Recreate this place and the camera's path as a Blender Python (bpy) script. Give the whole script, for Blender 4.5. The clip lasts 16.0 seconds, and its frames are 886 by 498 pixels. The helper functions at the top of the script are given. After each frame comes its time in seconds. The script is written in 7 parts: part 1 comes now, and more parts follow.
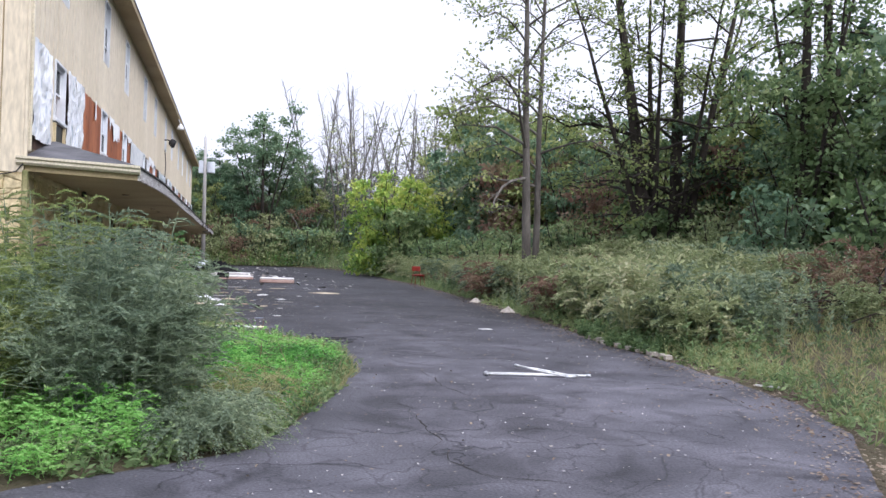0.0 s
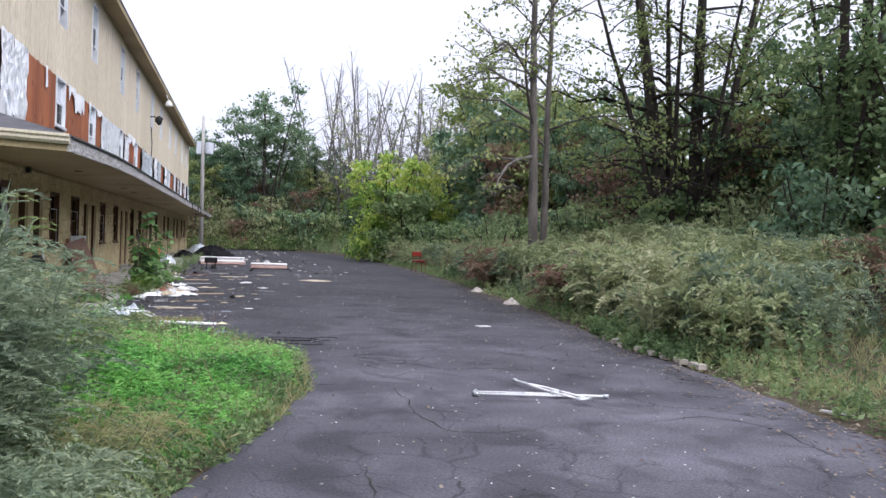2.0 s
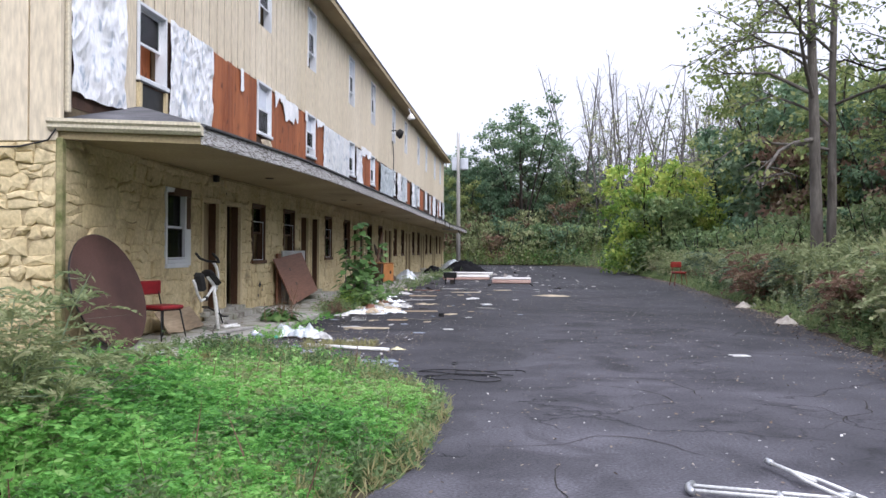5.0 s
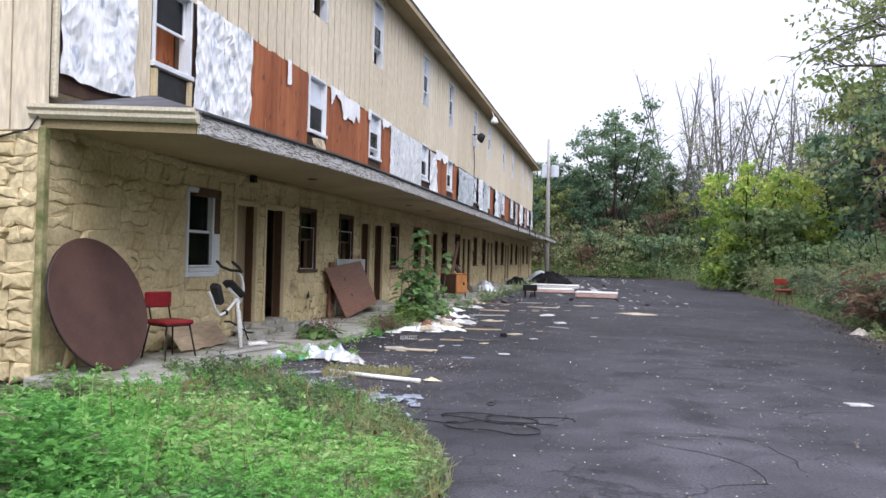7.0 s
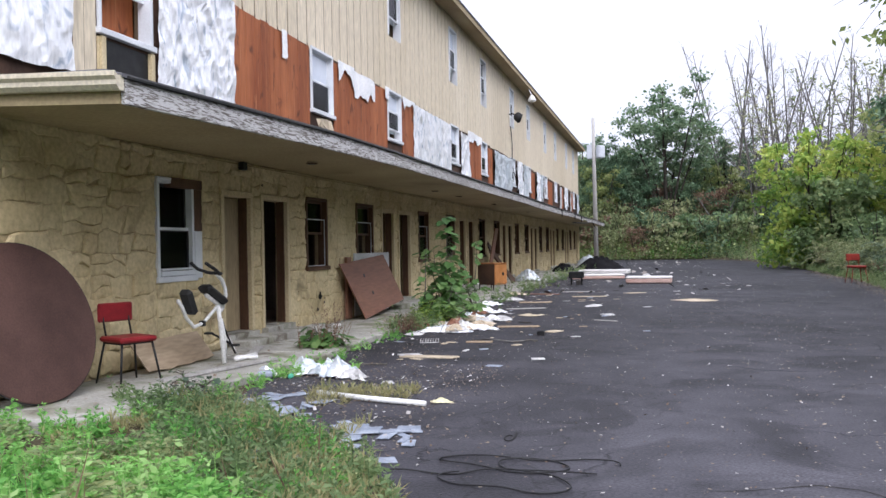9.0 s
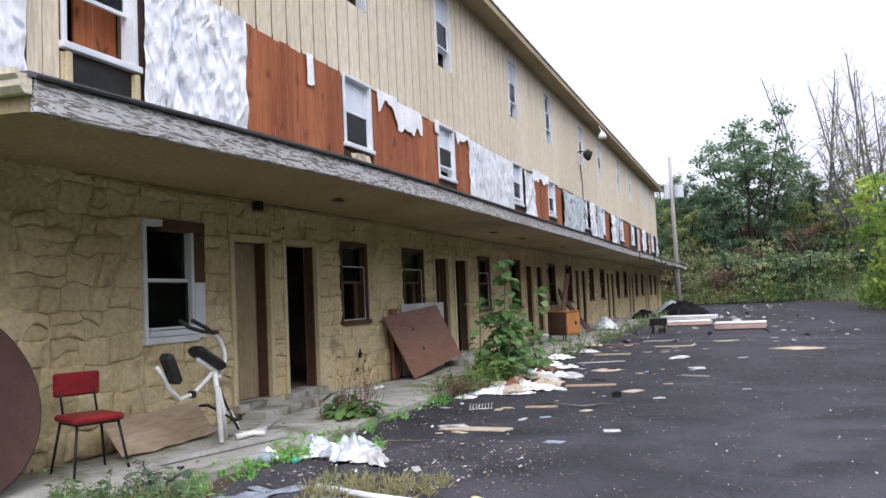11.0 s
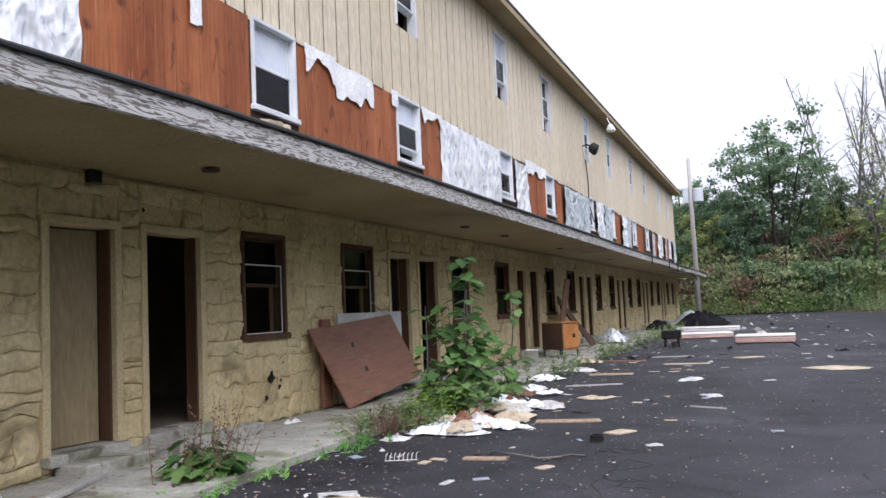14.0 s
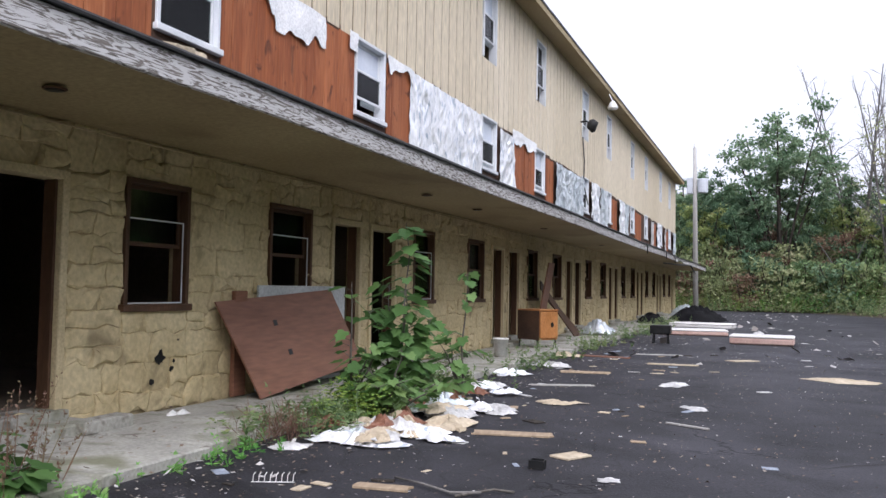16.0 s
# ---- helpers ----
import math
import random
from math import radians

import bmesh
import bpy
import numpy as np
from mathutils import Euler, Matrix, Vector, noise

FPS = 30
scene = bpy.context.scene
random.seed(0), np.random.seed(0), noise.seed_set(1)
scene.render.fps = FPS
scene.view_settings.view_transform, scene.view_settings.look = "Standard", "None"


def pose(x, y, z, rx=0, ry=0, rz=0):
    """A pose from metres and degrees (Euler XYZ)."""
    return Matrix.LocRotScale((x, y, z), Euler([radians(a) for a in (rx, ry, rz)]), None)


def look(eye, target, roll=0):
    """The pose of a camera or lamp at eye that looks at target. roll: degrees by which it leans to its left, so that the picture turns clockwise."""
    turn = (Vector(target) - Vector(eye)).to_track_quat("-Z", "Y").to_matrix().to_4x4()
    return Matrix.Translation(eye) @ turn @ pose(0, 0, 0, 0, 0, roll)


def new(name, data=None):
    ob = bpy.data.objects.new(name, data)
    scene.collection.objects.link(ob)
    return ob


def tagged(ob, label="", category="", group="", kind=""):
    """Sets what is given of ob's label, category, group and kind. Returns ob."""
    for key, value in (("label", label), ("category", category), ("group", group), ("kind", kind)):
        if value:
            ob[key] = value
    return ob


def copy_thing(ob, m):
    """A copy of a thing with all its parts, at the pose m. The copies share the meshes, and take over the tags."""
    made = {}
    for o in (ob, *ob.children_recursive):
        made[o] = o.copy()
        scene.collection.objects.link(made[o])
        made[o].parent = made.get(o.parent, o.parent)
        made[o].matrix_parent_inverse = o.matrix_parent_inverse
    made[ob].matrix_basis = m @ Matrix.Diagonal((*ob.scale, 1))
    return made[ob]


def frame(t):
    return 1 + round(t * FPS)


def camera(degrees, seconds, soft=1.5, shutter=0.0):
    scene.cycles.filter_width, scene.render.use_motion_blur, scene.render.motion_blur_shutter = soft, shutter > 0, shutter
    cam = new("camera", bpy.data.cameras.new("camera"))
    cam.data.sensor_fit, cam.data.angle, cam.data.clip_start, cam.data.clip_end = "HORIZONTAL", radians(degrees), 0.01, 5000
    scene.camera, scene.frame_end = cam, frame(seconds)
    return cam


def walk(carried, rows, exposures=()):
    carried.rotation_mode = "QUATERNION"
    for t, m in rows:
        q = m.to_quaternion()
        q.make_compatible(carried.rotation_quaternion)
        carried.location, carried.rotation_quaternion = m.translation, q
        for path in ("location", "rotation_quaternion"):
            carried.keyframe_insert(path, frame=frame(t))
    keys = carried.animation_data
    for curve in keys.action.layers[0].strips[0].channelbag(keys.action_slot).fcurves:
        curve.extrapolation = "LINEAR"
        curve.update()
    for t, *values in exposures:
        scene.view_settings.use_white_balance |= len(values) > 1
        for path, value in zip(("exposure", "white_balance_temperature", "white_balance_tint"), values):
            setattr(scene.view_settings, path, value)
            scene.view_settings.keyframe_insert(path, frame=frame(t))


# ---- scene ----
cam = camera(56.1, 16.0)
PATH = [
    (0, (3.534, -21.886, 1.59), (4.025, -19.947, 1.606), 1.7),
    (0.5, (3.703, -21.357, 1.579), (4.311, -19.453, 1.65), 3.8),
    (1, (3.934, -20.794, 1.593), (4.508, -18.878, 1.601), 0.8),
    (1.5, (4.23, -20.194, 1.618), (4.704, -18.252, 1.558), 2.5),
    (2, (4.446, -19.616, 1.633), (4.917, -17.672, 1.61), 1.9),
    (2.5, (4.737, -19.148, 1.605), (5.103, -17.182, 1.585), 2.4),
    (3, (4.932, -18.635, 1.587), (5.332, -16.675, 1.565), 3.4),
    (3.5, (5.158, -18.044, 1.544), (5.421, -16.062, 1.503), -0.0),
    (4, (5.396, -17.505, 1.524), (5.452, -15.507, 1.451), 2.3),
    (4.5, (5.591, -16.905, 1.499), (5.633, -14.905, 1.509), 2.2),
    (5, (5.817, -16.34, 1.459), (5.647, -14.348, 1.46), 0.4),
    (5.2, (5.877, -16.146, 1.462), (5.676, -14.156, 1.45), 1.1),
    (7.3, (6.309, -14.04, 1.521), (5.859, -12.091, 1.549), 0.4),
    (7.5, (6.339, -13.846, 1.507), (5.859, -11.905, 1.538), -0.1),
    (8, (6.353, -13.321, 1.512), (5.916, -11.369, 1.522), 2.0),
    (8.5, (6.258, -12.763, 1.536), (5.881, -10.799, 1.519), 0.0),
    (9, (6.265, -12.212, 1.521), (5.752, -10.279, 1.514), -1.0),
    (9.2, (6.254, -12.017, 1.525), (5.704, -10.094, 1.52), -0.9),
    (11.3, (6.075, -9.777, 1.461), (5.372, -7.909, 1.585), -2.2),
    (11.5, (6.076, -9.539, 1.476), (5.362, -7.673, 1.56), -1.7),
    (12, (6.029, -8.996, 1.456), (5.381, -7.105, 1.535), 0.2),
    (12.5, (5.955, -8.426, 1.449), (5.345, -6.523, 1.546), -1.5),
    (13, (6.018, -7.901, 1.457), (5.298, -6.039, 1.575), -0.8),
    (13.5, (6.007, -7.377, 1.439), (5.378, -5.485, 1.59), 1.1),
    (14, (6.007, -6.821, 1.389), (5.278, -4.965, 1.535), -2.5),
    (14.5, (6.035, -6.31, 1.392), (5.321, -4.443, 1.46), -0.8),
    (15, (5.977, -5.761, 1.419), (5.399, -3.848, 1.506), 0.3),
    (15.5, (5.981, -5.237, 1.42), (5.255, -3.377, 1.54), -1.5),
    (16, (5.977, -4.784, 1.403), (5.241, -2.927, 1.497), 1.0),
]
walk(cam, [(t, look(eye, target, roll)) for t, eye, target, roll in PATH], exposures=[(0.0, 1.17, 6000, 17), (1.5, 1.08, 6000, 17), (2.5, 1.1, 6010, 17), (4.0, 1.06, 6020, 17), (5.0, 1.11, 6040, 17), (9.0, 1.14, 6050, 17), (12.0, 1.08, 6080, 17), (16.0, 1.1, 6080, 17)])

# ---- world and light: bright overcast afternoon ----
world = bpy.data.worlds.new("overcast_sky")
scene.world = world
world.use_nodes = True
wn, wl = world.node_tree.nodes, world.node_tree.links
sky = wn.new("ShaderNodeTexSky")
sky.sky_type = "NISHITA"
sky.sun_disc = False
sky.sun_elevation = radians(48)
sky.sun_rotation = radians(146)
sky.dust_density = 4.0
cloud = wn.new("ShaderNodeHueSaturation")
cloud.inputs["Saturation"].default_value = 0.32
wl.new(sky.outputs["Color"], cloud.inputs["Color"])
veil = wn.new("ShaderNodeMix")
veil.data_type = "RGBA"
veil.inputs["Factor"].default_value = 0.75
veil.inputs["B"].default_value = (4.05, 4.15, 4.5, 1.0)
wl.new(cloud.outputs["Color"], veil.inputs["A"])
place = wn.new("ShaderNodeTexCoord")
axes = wn.new("ShaderNodeSeparateXYZ")
wl.new(place.outputs["Generated"], axes.inputs["Vector"])
rise = wn.new("ShaderNodeMapRange")
rise.inputs["To Min"].default_value, rise.inputs["To Max"].default_value = 0.74, 1.4
wl.new(axes.outputs["Z"], rise.inputs["Value"])
dome = wn.new("ShaderNodeVectorMath")
dome.operation = "SCALE"
wl.new(veil.outputs["Result"], dome.inputs[0])
wl.new(rise.outputs["Result"], dome.inputs["Scale"])
wl.new(dome.outputs["Vector"], wn["Background"].inputs["Color"])
wn["Background"].inputs["Strength"].default_value = 0.15
sun_data = bpy.data.lights.new("sun", "SUN")
sun_data.energy, sun_data.angle, sun_data.color = 0.9, radians(40), (1.0, 0.98, 0.95)
sun = new("sun", sun_data)
sun.matrix_world = look((17, -25, 30), (0, 0, 0))

# ---- materials ----
def rgb(c):
    return (c[0], c[1], c[2], 1.0)


def surface(name, a, b, scale=3.0, fine=60.0, rough=0.8, bump=0.2, dist=0.01, metal=0.0, stretch=(1, 1, 1), rand=0.0, spec=0.3, grain_span=(0.78, 1.2)):
    """Two-tone procedural surface: broad stains, fine grain, relief, slight change from piece to piece."""
    m = bpy.data.materials.new(name)
    m.use_nodes = True
    n, l = m.node_tree.nodes, m.node_tree.links
    bsdf = n["Principled BSDF"]
    co = n.new("ShaderNodeTexCoord")
    mp = n.new("ShaderNodeMapping")
    mp.inputs["Scale"].default_value = stretch
    l.new(co.outputs["Object"], mp.inputs["Vector"])
    n1, n2 = n.new("ShaderNodeTexNoise"), n.new("ShaderNodeTexNoise")
    n1.inputs["Scale"].default_value, n1.inputs["Detail"].default_value = scale, 6
    n2.inputs["Scale"].default_value, n2.inputs["Detail"].default_value = fine, 4
    for t in (n1, n2):
        l.new(mp.outputs["Vector"], t.inputs["Vector"])
    ramp = n.new("ShaderNodeValToRGB")
    ramp.color_ramp.elements[0].position, ramp.color_ramp.elements[1].position = 0.33, 0.67
    ramp.color_ramp.elements[0].color, ramp.color_ramp.elements[1].color = rgb(a), rgb(b)
    l.new(n1.outputs["Fac"], ramp.inputs["Fac"])
    grain = n.new("ShaderNodeMapRange")
    grain.inputs["From Min"].default_value, grain.inputs["From Max"].default_value = 0.25, 0.75
    grain.inputs["To Min"].default_value, grain.inputs["To Max"].default_value = grain_span
    l.new(n2.outputs["Fac"], grain.inputs["Value"])
    mul = n.new("ShaderNodeVectorMath")
    mul.operation = "SCALE"
    l.new(ramp.outputs["Color"], mul.inputs[0])
    l.new(grain.outputs["Result"], mul.inputs["Scale"])
    out = mul.outputs["Vector"]
    if rand:
        info = n.new("ShaderNodeObjectInfo")
        geo = n.new("ShaderNodeNewGeometry")
        add = n.new("ShaderNodeMath")
        add.operation = "ADD"
        l.new(info.outputs["Random"], add.inputs[0])
        l.new(geo.outputs["Random Per Island"], add.inputs[1])
        fr = n.new("ShaderNodeMapRange")
        fr.inputs["From Max"].default_value = 2.0
        fr.inputs["To Min"].default_value, fr.inputs["To Max"].default_value = 1 - rand, 1 + rand
        l.new(add.outputs["Value"], fr.inputs["Value"])
        m2 = n.new("ShaderNodeVectorMath")
        m2.operation = "SCALE"
        l.new(out, m2.inputs[0])
        l.new(fr.outputs["Result"], m2.inputs["Scale"])
        out = m2.outputs["Vector"]
    l.new(out, bsdf.inputs["Base Color"])
    bsdf.inputs["Roughness"].default_value = rough
    bsdf.inputs["Metallic"].default_value = metal
    bsdf.inputs["Specular IOR Level"].default_value = spec
    if bump:
        bp = n.new("ShaderNodeBump")
        bp.inputs["Strength"].default_value, bp.inputs["Distance"].default_value = bump, dist
        l.new(n2.outputs["Fac"], bp.inputs["Height"])
        l.new(bp.outputs["Normal"], bsdf.inputs["Normal"])
    return m


def foliage(name, colours, trans=0.42, rough=0.55):
    """Leaf material: each leaf takes its own tone from the ramp."""
    m = bpy.data.materials.new(name)
    m.use_nodes = True
    n, l = m.node_tree.nodes, m.node_tree.links
    bsdf = n["Principled BSDF"]
    geo = n.new("ShaderNodeNewGeometry")
    ramp = n.new("ShaderNodeValToRGB")
    el = ramp.color_ramp.elements
    while len(el) < len(colours):
        el.new(0.5)
    for i, c in enumerate(colours):
        el[i].position = i / (len(colours) - 1)
        el[i].color = rgb(c)
    co = n.new("ShaderNodeTexCoord")
    nz = n.new("ShaderNodeTexNoise")
    nz.inputs["Scale"].default_value = 0.7
    l.new(co.outputs["Object"], nz.inputs["Vector"])
    mix = n.new("ShaderNodeMath")
    mix.operation = "MULTIPLY_ADD"
    mix.inputs[1].default_value = 0.55
    sub = n.new("ShaderNodeMath")
    sub.operation = "MULTIPLY_ADD"
    sub.inputs[1].default_value, sub.inputs[2].default_value = 1.6, -0.55
    l.new(nz.outputs["Fac"], sub.inputs[0])
    l.new(geo.outputs["Random Per Island"], mix.inputs[0])
    l.new(sub.outputs["Value"], mix.inputs[2])
    info = n.new("ShaderNodeObjectInfo")
    ofs = n.new("ShaderNodeMath")
    ofs.operation = "MULTIPLY_ADD"
    ofs.inputs[1].default_value = 0.4
    l.new(info.outputs["Random"], ofs.inputs[0])
    l.new(mix.outputs["Value"], ofs.inputs[2])
    sh = n.new("ShaderNodeMath")
    sh.operation = "SUBTRACT"
    sh.inputs[1].default_value = 0.2
    l.new(ofs.outputs["Value"], sh.inputs[0])
    l.new(sh.outputs["Value"], ramp.inputs["Fac"])
    l.new(ramp.outputs["Color"], bsdf.inputs["Base Color"])
    bsdf.inputs["Roughness"].default_value = rough
    bsdf.inputs["Specular IOR Level"].default_value = 0.25
    tr = n.new("ShaderNodeBsdfTranslucent")
    l.new(ramp.outputs["Color"], tr.inputs["Color"])
    ms = n.new("ShaderNodeMixShader")
    ms.inputs["Fac"].default_value = trans
    l.new(bsdf.outputs["BSDF"], ms.inputs[1])
    l.new(tr.outputs["BSDF"], ms.inputs[2])
    l.new(ms.outputs["Shader"], n["Material Output"].inputs["Surface"])
    return m


def glass_material():
    m = bpy.data.materials.new("window_glass")
    m.use_nodes = True
    n, l = m.node_tree.nodes, m.node_tree.links
    gl, tp, fr, mx = (n.new(k) for k in ("ShaderNodeBsdfGlossy", "ShaderNodeBsdfTransparent", "ShaderNodeFresnel", "ShaderNodeMixShader"))
    gl.inputs["Roughness"].default_value = 0.06
    gl.inputs["Color"].default_value = (0.55, 0.55, 0.55, 1)
    tp.inputs["Color"].default_value = (0.8, 0.85, 0.85, 1)
    fr.inputs["IOR"].default_value = 1.33
    l.new(fr.outputs["Fac"], mx.inputs["Fac"])
    l.new(tp.outputs["BSDF"], mx.inputs[1])
    l.new(gl.outputs["BSDF"], mx.inputs[2])
    l.new(mx.outputs["Shader"], n["Material Output"].inputs["Surface"])
    return m


def asphalt_material():
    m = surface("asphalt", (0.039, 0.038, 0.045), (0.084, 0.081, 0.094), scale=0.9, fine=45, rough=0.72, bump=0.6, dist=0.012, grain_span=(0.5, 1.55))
    n, l = m.node_tree.nodes, m.node_tree.links
    bsdf = n["Principled BSDF"]
    # worn, darker and paler areas metres across
    co = n.new("ShaderNodeTexCoord")
    area = n.new("ShaderNodeTexNoise")
    area.inputs["Scale"].default_value, area.inputs["Detail"].default_value, area.inputs["Distortion"].default_value = 0.22, 5, 0.8
    l.new(co.outputs["Object"], area.inputs["Vector"])
    am = n.new("ShaderNodeMapRange")
    am.inputs["From Min"].default_value, am.inputs["From Max"].default_value = 0.38, 0.62
    am.inputs["To Min"].default_value, am.inputs["To Max"].default_value = 0.68, 1.28
    l.new(area.outputs["Fac"], am.inputs["Value"])
    asc = n.new("ShaderNodeVectorMath")
    asc.operation = "SCALE"
    l.new(bsdf.inputs["Base Color"].links[0].from_socket, asc.inputs[0])
    l.new(am.outputs["Result"], asc.inputs["Scale"])
    l.new(asc.outputs["Vector"], bsdf.inputs["Base Color"])
    # base colour scaled along Y: sky sheen painted in towards -Y, darker towards +Y
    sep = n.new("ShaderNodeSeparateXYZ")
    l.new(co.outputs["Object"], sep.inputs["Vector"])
    y_tone = n.new("ShaderNodeMath")
    y_tone.operation = "MULTIPLY_ADD"
    y_tone.inputs[1].default_value = 9.0
    l.new(area.outputs["Fac"], y_tone.inputs[0])
    l.new(sep.outputs["Y"], y_tone.inputs[2])
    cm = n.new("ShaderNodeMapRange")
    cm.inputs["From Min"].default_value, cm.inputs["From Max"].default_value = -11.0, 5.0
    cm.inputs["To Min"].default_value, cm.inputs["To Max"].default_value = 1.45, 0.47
    l.new(y_tone.outputs["Value"], cm.inputs["Value"])
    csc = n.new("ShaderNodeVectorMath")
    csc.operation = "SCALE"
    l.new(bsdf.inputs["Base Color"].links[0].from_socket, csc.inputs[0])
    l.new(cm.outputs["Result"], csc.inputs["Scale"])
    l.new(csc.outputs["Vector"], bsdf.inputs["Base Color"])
    # oil and damp stains, and a net of fine cracks in places
    stain = n.new("ShaderNodeTexNoise")
    stain.inputs["Scale"].default_value, stain.inputs["Detail"].default_value, stain.inputs["Distortion"].default_value = 0.75, 7, 1.6
    l.new(co.outputs["Object"], stain.inputs["Vector"])
    sm = n.new("ShaderNodeMapRange")
    sm.inputs["From Min"].default_value, sm.inputs["From Max"].default_value = 0.52, 0.63
    sm.inputs["To Min"].default_value, sm.inputs["To Max"].default_value = 1.06, 0.66
    l.new(stain.outputs["Fac"], sm.inputs["Value"])
    net = n.new("ShaderNodeTexVoronoi")
    net.feature = "DISTANCE_TO_EDGE"
    net.inputs["Scale"].default_value = 1.7
    bend = n.new("ShaderNodeVectorMath")
    bend.operation = "MULTIPLY_ADD"
    bend.inputs[1].default_value = (0.8, 0.8, 0.0)
    l.new(stain.outputs["Color"], bend.inputs[0])
    l.new(co.outputs["Object"], bend.inputs[2])
    l.new(bend.outputs["Vector"], net.inputs["Vector"])
    where = n.new("ShaderNodeMapRange")
    where.inputs["From Min"].default_value, where.inputs["From Max"].default_value = 0.5, 0.56
    where.inputs["To Min"].default_value, where.inputs["To Max"].default_value = 0.0, 0.05
    l.new(area.outputs["Fac"], where.inputs["Value"])
    nsum = n.new("ShaderNodeMath")
    l.new(net.outputs["Distance"], nsum.inputs[0])
    l.new(where.outputs["Result"], nsum.inputs[1])
    nm = n.new("ShaderNodeMapRange")
    nm.inputs["From Max"].default_value = 0.02
    nm.inputs["To Min"].default_value, nm.inputs["To Max"].default_value = 0.5, 1.0
    l.new(nsum.outputs["Value"], nm.inputs["Value"])
    both_ = n.new("ShaderNodeMath")
    both_.operation = "MULTIPLY"
    l.new(sm.outputs["Result"], both_.inputs[0])
    l.new(nm.outputs["Result"], both_.inputs[1])
    ssc = n.new("ShaderNodeVectorMath")
    ssc.operation = "SCALE"
    l.new(bsdf.inputs["Base Color"].links[0].from_socket, ssc.inputs[0])
    l.new(both_.outputs["Value"], ssc.inputs["Scale"])
    l.new(ssc.outputs["Vector"], bsdf.inputs["Base Color"])
    warp = n.new("ShaderNodeTexNoise")
    warp.inputs["Scale"].default_value, warp.inputs["Detail"].default_value = 1.2, 5
    l.new(co.outputs["Object"], warp.inputs["Vector"])
    add = n.new("ShaderNodeVectorMath")
    add.operation = "MULTIPLY_ADD"
    add.inputs[1].default_value = (1.9, 1.9, 0.0)
    l.new(warp.outputs["Color"], add.inputs[0])
    l.new(co.outputs["Object"], add.inputs[2])
    vor = n.new("ShaderNodeTexVoronoi")
    vor.feature = "DISTANCE_TO_EDGE"
    vor.inputs["Scale"].default_value = 0.42
    l.new(add.outputs["Vector"], vor.inputs["Vector"])
    cr = n.new("ShaderNodeMapRange")
    cr.inputs["From Min"].default_value, cr.inputs["From Max"].default_value = 0.0, 0.012
    cr.inputs["To Min"].default_value, cr.inputs["To Max"].default_value = 0.45, 1.0
    # cracks fade in and out along their length
    gap = n.new("ShaderNodeTexNoise")
    gap.inputs["Scale"].default_value = 0.5
    l.new(co.outputs["Object"], gap.inputs["Vector"])
    gr = n.new("ShaderNodeMapRange")
    gr.inputs["From Min"].default_value, gr.inputs["From Max"].default_value = 0.42, 0.6
    gr.inputs["To Min"].default_value, gr.inputs["To Max"].default_value = 0.0, 0.05
    l.new(gap.outputs["Fac"], gr.inputs["Value"])
    ad = n.new("ShaderNodeMath")
    l.new(vor.outputs["Distance"], ad.inputs[0])
    l.new(gr.outputs["Result"], ad.inputs[1])
    l.new(ad.outputs["Value"], cr.inputs["Value"])
    # pale grit scattered on the surface
    grit = n.new("ShaderNodeTexVoronoi")
    grit.inputs["Scale"].default_value = 13.0
    l.new(co.outputs["Object"], grit.inputs["Vector"])
    gm = n.new("ShaderNodeMapRange")
    gm.inputs["From Min"].default_value, gm.inputs["From Max"].default_value = 0.05, 0.09
    gm.inputs["To Min"].default_value, gm.inputs["To Max"].default_value = 1.9, 1.0
    l.new(grit.outputs["Distance"], gm.inputs["Value"])
    mm = n.new("ShaderNodeMath")
    mm.operation = "MULTIPLY"
    l.new(cr.outputs["Result"], mm.inputs[0])
    l.new(gm.outputs["Result"], mm.inputs[1])
    sc = n.new("ShaderNodeVectorMath")
    sc.operation = "SCALE"
    old = bsdf.inputs["Base Color"].links[0].from_socket
    l.new(old, sc.inputs[0])
    l.new(mm.outputs["Value"], sc.inputs["Scale"])
    l.new(sc.outputs["Vector"], bsdf.inputs["Base Color"])
    b2 = n.new("ShaderNodeBump")
    b2.inputs["Strength"].default_value, b2.inputs["Distance"].default_value = 0.7, 0.03
    l.new(cr.outputs["Result"], b2.inputs["Height"])
    l.new(bsdf.inputs["Normal"].links[0].from_socket, b2.inputs["Normal"])
    l.new(b2.outputs["Normal"], bsdf.inputs["Normal"])
    return m


